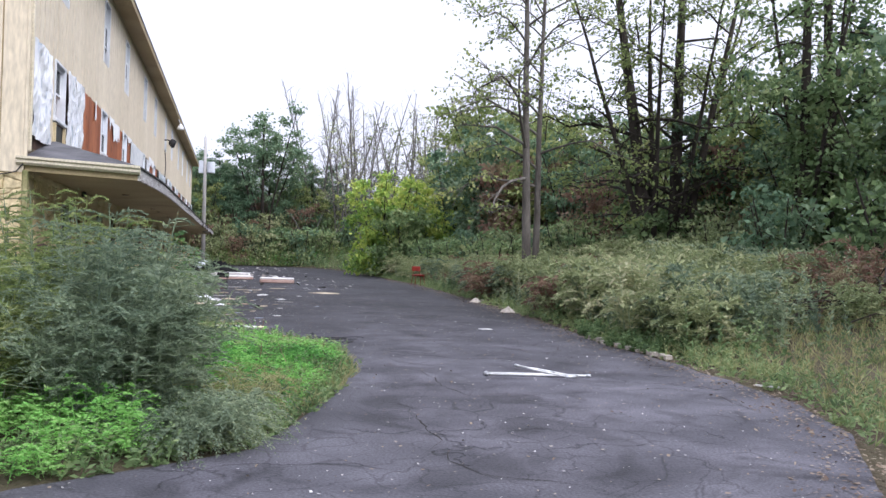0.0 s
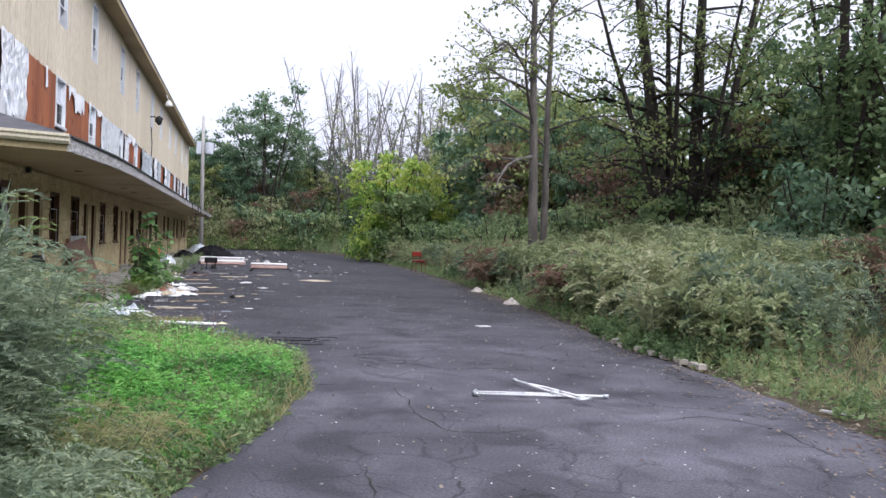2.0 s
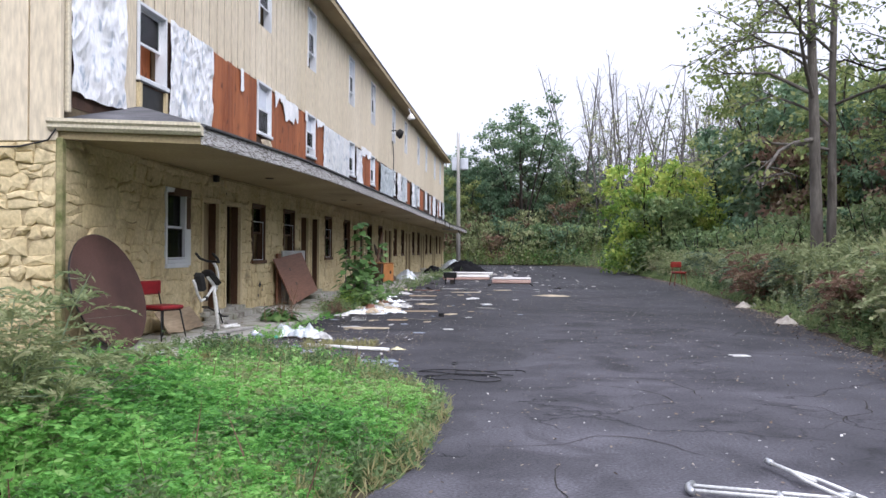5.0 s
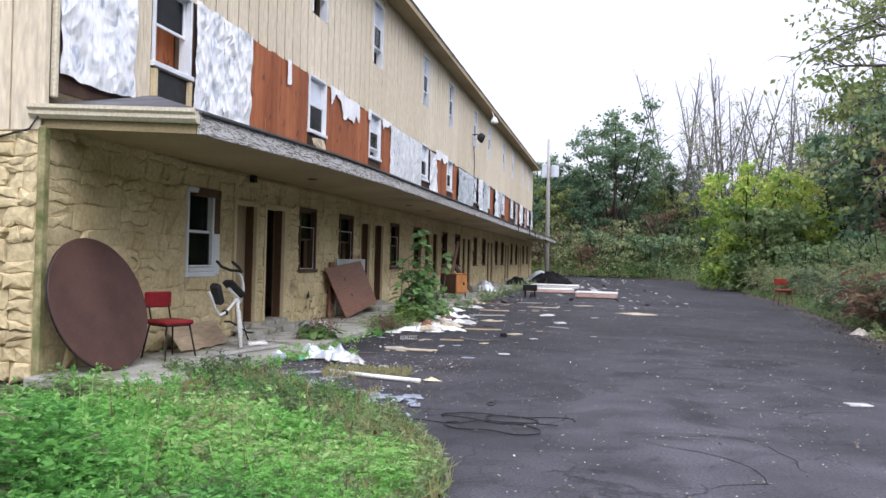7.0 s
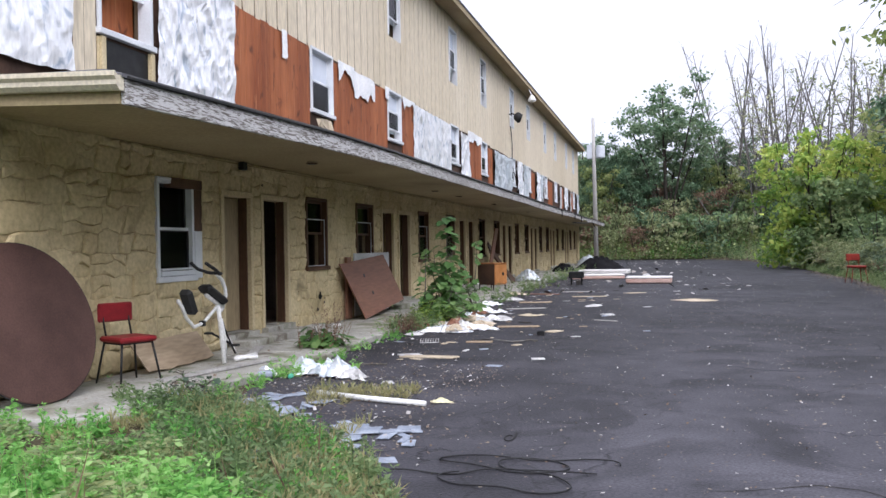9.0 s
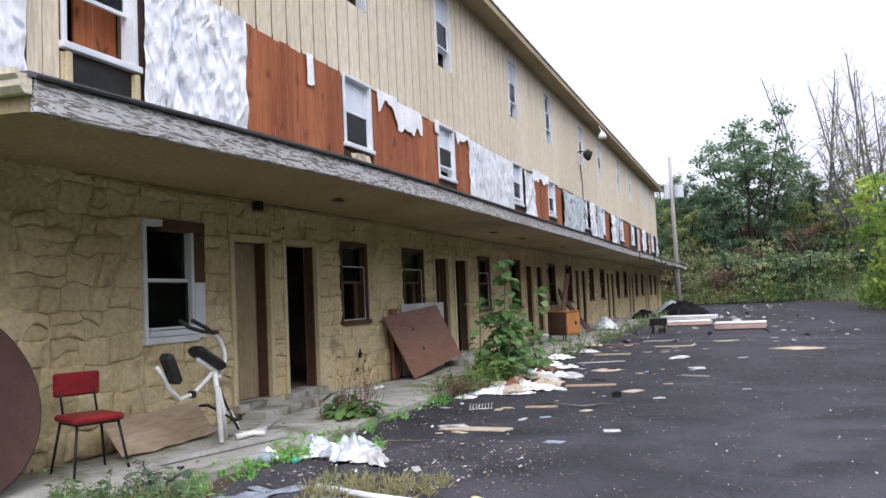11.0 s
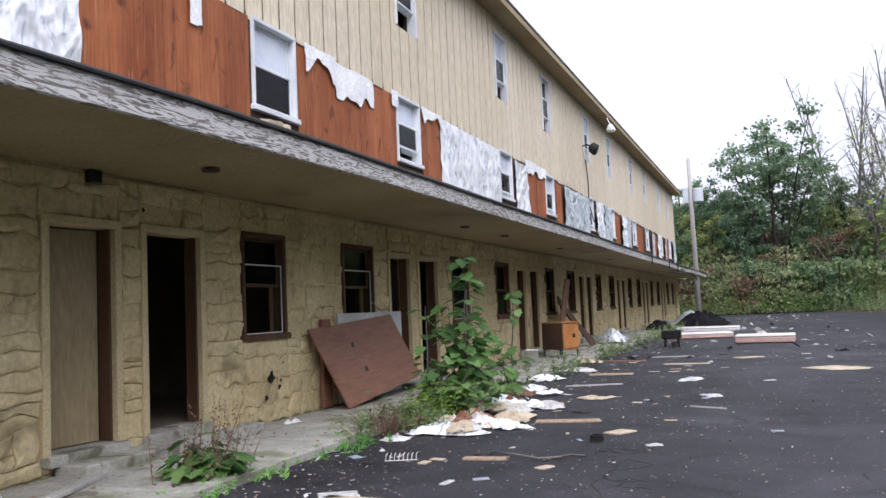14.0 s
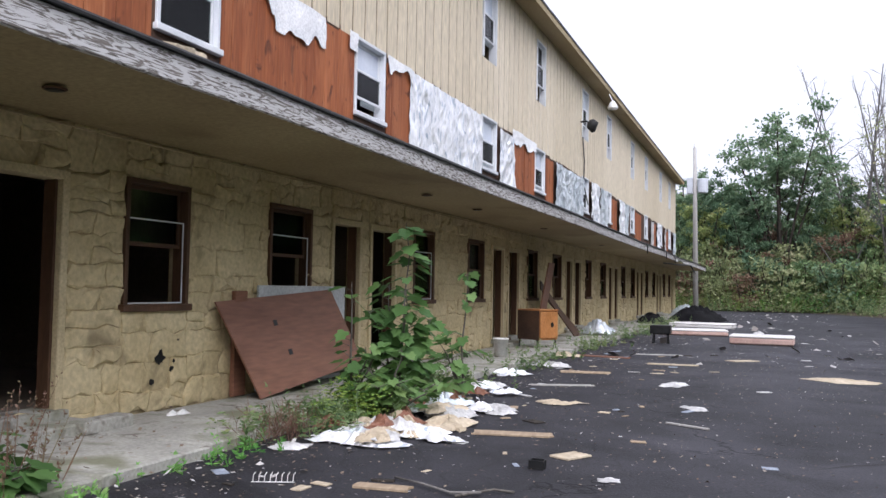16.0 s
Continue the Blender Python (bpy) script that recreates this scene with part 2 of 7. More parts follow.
def peeling_material(name, paint, wood, stretch, cover=0.5):
    """Flaking paint over weathered grey timber."""
    m = surface(name, wood, [c * 1.5 for c in wood], scale=5, fine=40, rough=0.85, bump=0.3, stretch=stretch)
    n, l = m.node_tree.nodes, m.node_tree.links
    bsdf = n["Principled BSDF"]
    co = n.new("ShaderNodeTexCoord")
    mp = n.new("ShaderNodeMapping")
    mp.inputs["Scale"].default_value = stretch
    l.new(co.outputs["Object"], mp.inputs["Vector"])
    nz = n.new("ShaderNodeTexNoise")
    nz.inputs["Scale"].default_value, nz.inputs["Detail"].default_value, nz.inputs["Distortion"].default_value = 12, 10, 2.4
    l.new(mp.outputs["Vector"], nz.inputs["Vector"])
    mr = n.new("ShaderNodeMapRange")
    mr.inputs["From Min"].default_value, mr.inputs["From Max"].default_value = cover - 0.03, cover + 0.03
    l.new(nz.outputs["Fac"], mr.inputs["Value"])
    mx = n.new("ShaderNodeMix")
    mx.data_type = "RGBA"
    l.new(mr.outputs["Result"], mx.inputs["Factor"])
    l.new(bsdf.inputs["Base Color"].links[0].from_socket, mx.inputs["A"])
    mx.inputs["B"].default_value = rgb(paint)
    l.new(mx.outputs["Result"], bsdf.inputs["Base Color"])
    bp = n.new("ShaderNodeBump")
    bp.inputs["Strength"].default_value, bp.inputs["Distance"].default_value = 0.5, 0.004
    l.new(mr.outputs["Result"], bp.inputs["Height"])
    l.new(bp.outputs["Normal"], bsdf.inputs["Normal"])
    return m


def foil_material(name, dull, bright, smudge_colour):
    """Creased metal-faced film: sharp folds at two sizes, worn grey streaks, blue print and painted fold shade."""
    m = surface(name, dull, bright, 2.2, 16, 0.3, 0.0, metal=0.28, spec=0.5, stretch=(1, 1, 0.45))
    m.node_tree.nodes["Principled BSDF"].inputs["Metallic"].default_value = 0.25
    n, l = m.node_tree.nodes, m.node_tree.links
    bsdf = n["Principled BSDF"]
    co, mp = n.new("ShaderNodeTexCoord"), n.new("ShaderNodeMapping")
    mp.inputs["Scale"].default_value = (1, 1, 0.55)
    l.new(co.outputs["Object"], mp.inputs["Vector"])
    warp = n.new("ShaderNodeTexNoise")
    warp.inputs["Scale"].default_value, warp.inputs["Detail"].default_value = 2.5, 3
    l.new(mp.outputs["Vector"], warp.inputs["Vector"])
    add = n.new("ShaderNodeVectorMath")
    add.operation = "MULTIPLY_ADD"
    add.inputs[1].default_value = (0.45, 0.45, 0.45)
    l.new(warp.outputs["Color"], add.inputs[0])
    l.new(mp.outputs["Vector"], add.inputs[2])
    normal = None
    for scale, strength, dist in ((1.9, 0.85, 0.12), (6.0, 0.4, 0.016)):
        v, half, ridge = n.new("ShaderNodeTexNoise"), n.new("ShaderNodeMath"), n.new("ShaderNodeMath")
        v.inputs["Scale"].default_value, v.inputs["Detail"].default_value = scale, 1.0
        half.operation, ridge.operation = "SUBTRACT", "ABSOLUTE"
        half.inputs[1].default_value = 0.5
        l.new(add.outputs["Vector"], v.inputs["Vector"])
        l.new(v.outputs["Fac"], half.inputs[0])
        l.new(half.outputs["Value"], ridge.inputs[0])
        bp = n.new("ShaderNodeBump")
        bp.inputs["Strength"].default_value, bp.inputs["Distance"].default_value = strength, dist
        l.new(ridge.outputs["Value"], bp.inputs["Height"])
        if normal:
            l.new(normal, bp.inputs["Normal"])
        normal = bp.outputs["Normal"]
    l.new(normal, bsdf.inputs["Normal"])
    # blue-grey smudges: print, plus fold shade and reflections put into the colour
    sm = n.new("ShaderNodeTexNoise")
    sm.inputs["Scale"].default_value, sm.inputs["Detail"].default_value, sm.inputs["Distortion"].default_value = 2.8, 9, 2.6
    l.new(mp.outputs["Vector"], sm.inputs["Vector"])
    mr = n.new("ShaderNodeMapRange")
    mr.inputs["From Min"].default_value, mr.inputs["From Max"].default_value = 0.55, 0.66
    mr.inputs["To Max"].default_value = 0.7
    l.new(sm.outputs["Fac"], mr.inputs["Value"])
    mx = n.new("ShaderNodeMix")
    mx.data_type = "RGBA"
    l.new(mr.outputs["Result"], mx.inputs["Factor"])
    l.new(bsdf.inputs["Base Color"].links[0].from_socket, mx.inputs["A"])
    mx.inputs["B"].default_value = rgb(smudge_colour)
    l.new(mx.outputs["Result"], bsdf.inputs["Base Color"])
    return m


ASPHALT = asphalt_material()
SOIL = surface("soil_litter", (0.055, 0.042, 0.026), (0.10, 0.085, 0.05), 0.8, 25, 0.95, 0.8, 0.04)
CRACK = surface("crack_dirt", (0.02, 0.019, 0.018), (0.045, 0.04, 0.036), 5, 40, 0.95, 0.3)
CONCRETE = surface("concrete", (0.29, 0.285, 0.25), (0.44, 0.43, 0.38), 1.2, 30, 0.9, 0.3, 0.01, rand=0.1)
STONE = surface("painted_stone", (0.50, 0.405, 0.225), (0.62, 0.52, 0.315), 1.3, 18, 0.75, 0.6, 0.014, rand=0.10)
MORTAR = surface("stone_joint", (0.42, 0.335, 0.19), (0.53, 0.43, 0.26), 2, 30, 0.9, 0.4)
SIDING = surface("cream_siding", (0.63, 0.545, 0.395), (0.72, 0.635, 0.485), 0.35, 22, 0.6, 0.06, 0.004, stretch=(1, 1, 0.2), rand=0.05)
# groove floors darker than SIDING: shade between the boards put into the colour
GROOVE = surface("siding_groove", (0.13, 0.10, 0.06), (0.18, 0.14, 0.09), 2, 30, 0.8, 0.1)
SOFFIT = surface("tan_soffit", (0.31, 0.24, 0.13), (0.40, 0.32, 0.18), 0.5, 25, 0.7, 0.1)
TRIM = surface("cream_trim", (0.50, 0.41, 0.24), (0.60, 0.50, 0.31), 2, 40, 0.6, 0.15, 0.004)
BROWNTRIM = surface("brown_trim", (0.07, 0.036, 0.02), (0.12, 0.062, 0.034), 3, 50, 0.6, 0.2, 0.004, stretch=(1, 1, 0.2))
FASCIA = peeling_material("peeling_fascia", (0.58, 0.575, 0.565), (0.15, 0.135, 0.12), (1, 0.28, 2.6), 0.48)
GUTTER = surface("cream_gutter", (0.55, 0.49, 0.36), (0.66, 0.60, 0.46), 1.5, 30, 0.45, 0.05)
SHINGLE = surface("grey_shingle", (0.07, 0.07, 0.075), (0.15, 0.15, 0.16), 2, 120, 0.95, 0.6, 0.01, rand=0.2)
PLY = surface("stained_plywood", (0.24, 0.066, 0.022), (0.40, 0.135, 0.05), 1.4, 12, 0.65, 0.2, 0.004, stretch=(1, 2.5, 0.25), rand=0.12)
def knots(m, spot, scale, lo, hi, stretch):
    """Dark knots and run stains over a timber material."""
    n, l = m.node_tree.nodes, m.node_tree.links
    bsdf = n["Principled BSDF"]
    co, mp, nz, mr, mx = (n.new(k) for k in ("ShaderNodeTexCoord", "ShaderNodeMapping", "ShaderNodeTexNoise", "ShaderNodeMapRange", "ShaderNodeMix"))
    mp.inputs["Scale"].default_value = stretch
    nz.inputs["Scale"].default_value, nz.inputs["Detail"].default_value, nz.inputs["Distortion"].default_value = scale, 5, 0.8
    mr.inputs["From Min"].default_value, mr.inputs["From Max"].default_value, mr.inputs["To Max"].default_value = lo, hi, 0.8
    mx.data_type = "RGBA"
    mx.inputs["B"].default_value = rgb(spot)
    l.new(co.outputs["Object"], mp.inputs["Vector"])
    l.new(mp.outputs["Vector"], nz.inputs["Vector"])
    l.new(nz.outputs["Fac"], mr.inputs["Value"])
    l.new(mr.outputs["Result"], mx.inputs["Factor"])
    l.new(bsdf.inputs["Base Color"].links[0].from_socket, mx.inputs["A"])
    l.new(mx.outputs["Result"], bsdf.inputs["Base Color"])


knots(PLY, (0.07, 0.022, 0.012), 5.0, 0.60, 0.70, (1, 1, 0.55))
knots(PLY, (0.46, 0.20, 0.09), 9.0, 0.60, 0.72, (1, 2.2, 0.12))
knots(SIDING, (0.40, 0.33, 0.23), 6.0, 0.58, 0.78, (1, 2.0, 0.10))
knots(STONE, (0.22, 0.17, 0.10), 2.2, 0.60, 0.74, (1, 1, 0.8))
knots(CONCRETE, (0.15, 0.155, 0.085), 1.3, 0.50, 0.66, (1, 1, 1))
knots(CONCRETE, (0.12, 0.10, 0.075), 3.5, 0.58, 0.68, (1, 1, 1))
knots(SOFFIT, (0.22, 0.165, 0.09), 1.1, 0.58, 0.74, (1, 0.4, 1))
PLYDARK = surface("dark_sheathing", (0.05, 0.03, 0.022), (0.10, 0.055, 0.035), 2, 30, 0.85, 0.2)
FOIL = foil_material("foil_insulation", (0.84, 0.86, 0.89), (0.95, 0.955, 0.96), (0.27, 0.36, 0.47))
FOILGREY = foil_material("weathered_foil", (0.50, 0.56, 0.60), (0.70, 0.74, 0.77), (0.22, 0.30, 0.36))
PAPERW = surface("white_wrap", (0.34, 0.335, 0.325), (0.66, 0.655, 0.64), 3, 30, 0.7, 0.3)
VINYL = surface("white_vinyl", (0.60, 0.63, 0.66), (0.74, 0.76, 0.78), 2, 40, 0.45, 0.05, grain_span=(0.94, 1.06))
WRAP = surface("house_wrap_film", (0.80, 0.81, 0.82), (0.92, 0.92, 0.92), 3, 30, 0.5, 0.15)
# film on upper panes; top-floor ones carry the sky's pale reflection as colour
FILM_SKY = surface("film_sky_glass", (0.52, 0.58, 0.68), (0.66, 0.71, 0.79), 1.2, 20, 0.2, 0.03, spec=0.6, grain_span=(0.95, 1.05))
DUSTY = surface("grey_curtain", (0.30, 0.34, 0.36), (0.44, 0.48, 0.50), 1.5, 20, 0.9, 0.1)
CURTAIN = surface("window_blind", (0.70, 0.73, 0.78), (0.80, 0.82, 0.86), 2, 30, 0.8, 0.1)
DARKWOOD = surface("dark_door", (0.06, 0.03, 0.018), (0.11, 0.055, 0.03), 2, 40, 0.55, 0.1, stretch=(1, 1, 0.15))
TANDOOR = surface("tan_door", (0.31, 0.24, 0.14), (0.38, 0.30, 0.185), 1.2, 30, 0.6, 0.1, stretch=(1, 1, 0.2))
INTERIOR = surface("dim_plaster", (0.16, 0.13, 0.10), (0.24, 0.20, 0.16), 1, 30, 0.9, 0.1)
GLASS = glass_material()
RUST = surface("dark_brown_steel", (0.055, 0.028, 0.022), (0.095, 0.05, 0.04), 1.6, 60, 0.6, 0.15, 0.003)
REDVINYL = surface("red_vinyl", (0.17, 0.010, 0.014), (0.25, 0.018, 0.022), 5, 80, 0.45, 0.15, 0.003)
REDPAINT = surface("faded_red", (0.20, 0.02, 0.014), (0.28, 0.035, 0.02), 4, 60, 0.55, 0.1)
BLACKMETAL = surface("black_steel", (0.015, 0.015, 0.016), (0.03, 0.03, 0.03), 6, 80, 0.45, 0.05, metal=0.4)
SILVER = surface("grey_tube", (0.42, 0.43, 0.45), (0.58, 0.59, 0.61), 4, 60, 0.35, 0.05, metal=0.6)
RUBBER = surface("black_foam", (0.012, 0.012, 0.013), (0.03, 0.03, 0.03), 6, 90, 0.7, 0.2)
VENEER = surface("walnut_veneer", (0.17, 0.075, 0.045), (0.25, 0.12, 0.075), 1.2, 14, 0.5, 0.08, 0.002, stretch=(1, 0.25, 2.0))
GREYPANEL = surface("grey_panel", (0.42, 0.44, 0.44), (0.56, 0.58, 0.58), 1.5, 30, 0.6, 0.1)
RAWPLY = surface("raw_plywood", (0.27, 0.20, 0.13), (0.43, 0.335, 0.23), 1.5, 12, 0.8, 0.2, stretch=(2, 0.4, 1), rand=0.15)
CARD = surface("wet_cardboard", (0.40, 0.33, 0.23), (0.56, 0.48, 0.36), 2, 20, 0.9, 0.2)
ORANGEWOOD = surface("orange_pine", (0.36, 0.15, 0.045), (0.48, 0.22, 0.08), 2, 20, 0.5, 0.1, stretch=(1, 0.3, 1))
FOAMTOP = surface("white_ticking", (0.62, 0.60, 0.58), (0.76, 0.74, 0.72), 1.5, 30, 0.9, 0.2)
FOAMPINK = surface("pinkish_foam", (0.50, 0.33, 0.28), (0.62, 0.44, 0.38), 2, 30, 0.9, 0.2)
TARP = surface("black_tarp", (0.006, 0.006, 0.007), (0.014, 0.014, 0.015), 2, 20, 0.9, 0.3, 0.03, spec=0.1)
WHITEPLASTIC = surface("white_plastic", (0.66, 0.66, 0.64), (0.80, 0.80, 0.78), 3, 40, 0.4, 0.05)
YELLOWRAG = surface("yellow_rag", (0.58, 0.53, 0.30), (0.70, 0.66, 0.45), 4, 30, 0.9, 0.3)
BLUESHINGLE = surface("blue_grey_scrap", (0.19, 0.22, 0.27), (0.34, 0.38, 0.44), 3, 40, 0.7, 0.3, rand=0.2)
GREENBIT = surface("green_plastic", (0.05, 0.30, 0.20), (0.09, 0.42, 0.29), 4, 30, 0.35, 0.05)
POLEWOOD = surface("grey_pole", (0.30, 0.29, 0.27), (0.42, 0.41, 0.39), 2, 30, 0.9, 0.3, stretch=(1, 1, 0.1))
POLEMETAL = surface("transformer_grey", (0.45, 0.48, 0.52), (0.55, 0.58, 0.62), 2, 30, 0.5, 0.05)
BARK = surface("bark", (0.075, 0.066, 0.056), (0.17, 0.155, 0.135), 3, 18, 0.95, 0.9, 0.04, stretch=(1, 1, 0.25))
BARKDARK = surface("dark_bark", (0.022, 0.018, 0.015), (0.06, 0.05, 0.04), 3, 18, 0.95, 0.9, 0.04, stretch=(1, 1, 0.25))
BARKPALE = surface("bare_grey_wood", (0.11, 0.10, 0.095), (0.21, 0.20, 0.185), 3, 18, 0.95, 0.5, 0.02, stretch=(1, 1, 0.25))
ROCK = surface("pale_rock", (0.36, 0.32, 0.27), (0.52, 0.48, 0.42), 3, 20, 0.9, 0.5)
MOSS = surface("mossy_trim", (0.10, 0.12, 0.035), (0.40, 0.35, 0.19), 4, 25, 0.9, 0.4)
LEAF_MID = foliage("leaf_mid", [(0.075, 0.125, 0.054), (0.15, 0.23, 0.096), (0.235, 0.325, 0.144), (0.36, 0.4, 0.18)])
LEAF_DARK = foliage("leaf_dark", [(0.055, 0.105, 0.06), (0.11, 0.19, 0.108), (0.17, 0.26, 0.15), (0.25, 0.33, 0.192)])
LEAF_YELLOW = foliage("leaf_yellow", [(0.12, 0.24, 0.06), (0.26, 0.40, 0.08), (0.46, 0.55, 0.12), (0.62, 0.62, 0.18)])
LEAF_OLIVE = foliage("leaf_olive", [(0.1, 0.14, 0.054), (0.18, 0.24, 0.084), (0.28, 0.34, 0.12), (0.41, 0.43, 0.18)], trans=0.52)
LEAF_RUST = foliage("leaf_rust", [(0.12, 0.07, 0.055), (0.19, 0.11, 0.08), (0.26, 0.17, 0.12), (0.25, 0.22, 0.12)])
LEAF_BRIGHT = foliage("leaf_bright", [(0.075, 0.21, 0.055), (0.155, 0.40, 0.09), (0.26, 0.54, 0.13), (0.40, 0.58, 0.23)])
LEAF_GREY = foliage("leaf_grey", [(0.08, 0.125, 0.085), (0.16, 0.215, 0.14), (0.26, 0.325, 0.20), (0.42, 0.46, 0.28)])
LEAF_WEED = foliage("leaf_weed", [(0.13, 0.165, 0.078), (0.23, 0.28, 0.132), (0.35, 0.385, 0.192), (0.47, 0.45, 0.288)])
LEAF_STRAW = foliage("leaf_straw", [(0.18, 0.19, 0.08), (0.30, 0.29, 0.13), (0.42, 0.38, 0.20), (0.25, 0.31, 0.11)])
LEAF_BIG = foliage("leaf_big", [(0.06, 0.13, 0.04), (0.10, 0.20, 0.06), (0.15, 0.27, 0.085), (0.22, 0.33, 0.12)])
LITTER = foliage("dead_leaves", [(0.09, 0.06, 0.045), (0.18, 0.13, 0.09), (0.28, 0.23, 0.17), (0.42, 0.39, 0.35)], trans=0.05)
CHIPS = foliage("pale_litter", [(0.20, 0.18, 0.16), (0.32, 0.30, 0.28), (0.46, 0.44, 0.42), (0.62, 0.61, 0.60)], trans=0.0)


# ---- mesh helpers ----
class Build:
    """Collects vertices and faces for one mesh."""

    def __init__(self):
        self.v, self.f = [], []

    def add(self, verts, faces, m=None):
        o = len(self.v)
        self.v += [tuple(m @ Vector(p)) if m else tuple(p) for p in verts]
        self.f += [tuple(i + o for i in q) for q in faces]
        return self

    def box(self, x0, x1, y0, y1, z0, z1, c=0.0, m=None):
        """Box, with chamfered edges where c is given."""
        if c <= 0:
            p = [(x, y, z) for z in (z0, z1) for y in (y0, y1) for x in (x0, x1)]
            return self.add(p, [(0, 2, 3, 1), (4, 5, 7, 6), (0, 1, 5, 4), (2, 6, 7, 3), (0, 4, 6, 2), (1, 3, 7, 5)], m)
        c = min(c, (x1 - x0) * 0.45, (y1 - y0) * 0.45, (z1 - z0) * 0.45)
        p, idx = [], {}
        for sx in (0, 1):
            for sy in (0, 1):
                for sz in (0, 1):
                    for ax in range(3):
                        q = [(x0, x1)[sx], (y0, y1)[sy], (z0, z1)[sz]]
                        for k, s in enumerate((sx, sy, sz)):
                            if k != ax:
                                q[k] += -c if s else c
                        idx[sx, sy, sz, ax] = len(p)
                        p.append(q)
        f = []
        for ax in range(3):
            a, b = [k for k in range(3) if k != ax]
            for s in (0, 1):
                ring = []
                for sa, sb in ((0, 0), (1, 0), (1, 1), (0, 1)):
                    key = [0, 0, 0]
                    key[ax], key[a], key[b] = s, sa, sb
                    ring.append(idx[(*key, ax)])
                f.append(tuple(ring))
        for ax in range(3):
            a, b = [k for k in range(3) if k != ax]
            for sa in (0, 1):
                for sb in (0, 1):
                    k0, k1 = [0, 0, 0], [0, 0, 0]
                    k0[a], k0[b], k1[a], k1[b], k1[ax] = sa, sb, sa, sb, 1
                    f.append((idx[(*k0, a)], idx[(*k1, a)], idx[(*k1, b)], idx[(*k0, b)]))
        for sx in (0, 1):
            for sy in (0, 1):
                for sz in (0, 1):
                    f.append(tuple(idx[sx, sy, sz, k] for k in range(3)))
        return self.add(p, f, m)

    def tube(self, points, radii, n=8, m=None, caps=True):
        """Tapered tube along points."""
        pts = [Vector(p) for p in points]
        if not isinstance(radii, (list, tuple)):
            radii = [radii] * len(pts)
        rings, faces = [], []
        side = None
        for i, p in enumerate(pts):
            d = (pts[min(i + 1, len(pts) - 1)] - pts[max(i - 1, 0)]).normalized()
            if side is None:
                side = d.orthogonal().normalized()
            side = (side - d * side.dot(d))
            side = side.normalized() if side.length > 1e-5 else d.orthogonal().normalized()
            up = d.cross(side)
            for k in range(n):
                a = 2 * math.pi * k / n
                rings.append(p + radii[i] * (math.cos(a) * side + math.sin(a) * up))
        for i in range(len(pts) - 1):
            for k in range(n):
                a, b = i * n + k, i * n + (k + 1) % n
                faces.append((a, b, b + n, a + n))
        if caps:
            faces.append(tuple(range(n - 1, -1, -1)))
            faces.append(tuple((len(pts) - 1) * n + k for k in range(n)))
        return self.add(rings, faces, m)

    def prism(self, outline, h, c=0.0, m=None):
        """Upright prism over an outline in the xy plane, from z=0 to h, with an optional chamfer on top."""
        n = len(outline)
        cx, cy = sum(p[0] for p in outline) / n, sum(p[1] for p in outline) / n
        v = [(x, y, 0) for x, y in outline] + [(x, y, h - c) for x, y in outline]
        f = [tuple(range(n - 1, -1, -1))] + [(k, (k + 1) % n, n + (k + 1) % n, n + k) for k in range(n)]
        if c > 0:
            for x, y in outline:
                d = math.hypot(x - cx, y - cy) or 1
                s = max(0.0, 1 - c * 1.2 / d)
                v.append((cx + (x - cx) * s, cy + (y - cy) * s, h))
            f += [(n + k, n + (k + 1) % n, 2 * n + (k + 1) % n, 2 * n + k) for k in range(n)]
            f.append(tuple(range(2 * n, 3 * n)))
        else:
            f.append(tuple(range(n, 2 * n)))
        return self.add(v, f, m)

    def mesh(self, name, mat, smooth=False):
        me = bpy.data.meshes.new(name)
        me.from_pydata(self.v, [], self.f)
        me.materials.append(mat)
        if smooth:
            me.polygons.foreach_set("use_smooth", [True] * len(me.polygons))
        bm = bmesh.new()
        bm.from_mesh(me)
        bmesh.ops.recalc_face_normals(bm, faces=bm.faces)
        bm.to_mesh(me)
        bm.free()
        return me


def part(name, b, mat, parent=None, label="", smooth=False):
    """One mesh object under a thing or a part."""
    ob = new(name, b.mesh(name, mat, smooth) if isinstance(b, Build) else b)
    if parent:
        ob.parent = parent
    return tagged(ob, label)


def thing(name, label, category, group="", kind="", at=None):
    ob = new(name)
    ob.empty_display_size = 0.1
    if at:
        ob.location = at
    return tagged(ob, label, category, group, kind)


def quads_mesh(name, v, mat):
    """Mesh of loose quads from an array of shape (n, 4, 3)."""
    n = len(v)
    me = bpy.data.meshes.new(name)
    me.vertices.add(4 * n)
    me.vertices.foreach_set("co", np.ascontiguousarray(v, dtype=np.float32).ravel())
    me.loops.add(4 * n)
    me.loops.foreach_set("vertex_index", np.arange(4 * n, dtype=np.int32))
    me.polygons.add(n)
    me.polygons.foreach_set("loop_start", np.arange(0, 4 * n, 4, dtype=np.int32))
    me.update(calc_edges=True)
    me.materials.append(mat)
    return me


def leaf_quads(base, direction, length, width, rng):
    """Rhombic leaves: base points, unit directions, lengths, widths."""
    n = len(base)
    d = direction / (np.linalg.norm(direction, axis=1, keepdims=True) + 1e-9)
    r = rng.normal(size=(n, 3))
    s = np.cross(d, r)
    s /= np.linalg.norm(s, axis=1, keepdims=True) + 1e-9
    L, W = np.asarray(length).reshape(-1, 1), np.asarray(width).reshape(-1, 1)
    mid = base + d * L * 0.45
    return np.stack([base, mid + s * W * 0.5, base + d * L, mid - s * W * 0.5], axis=1)


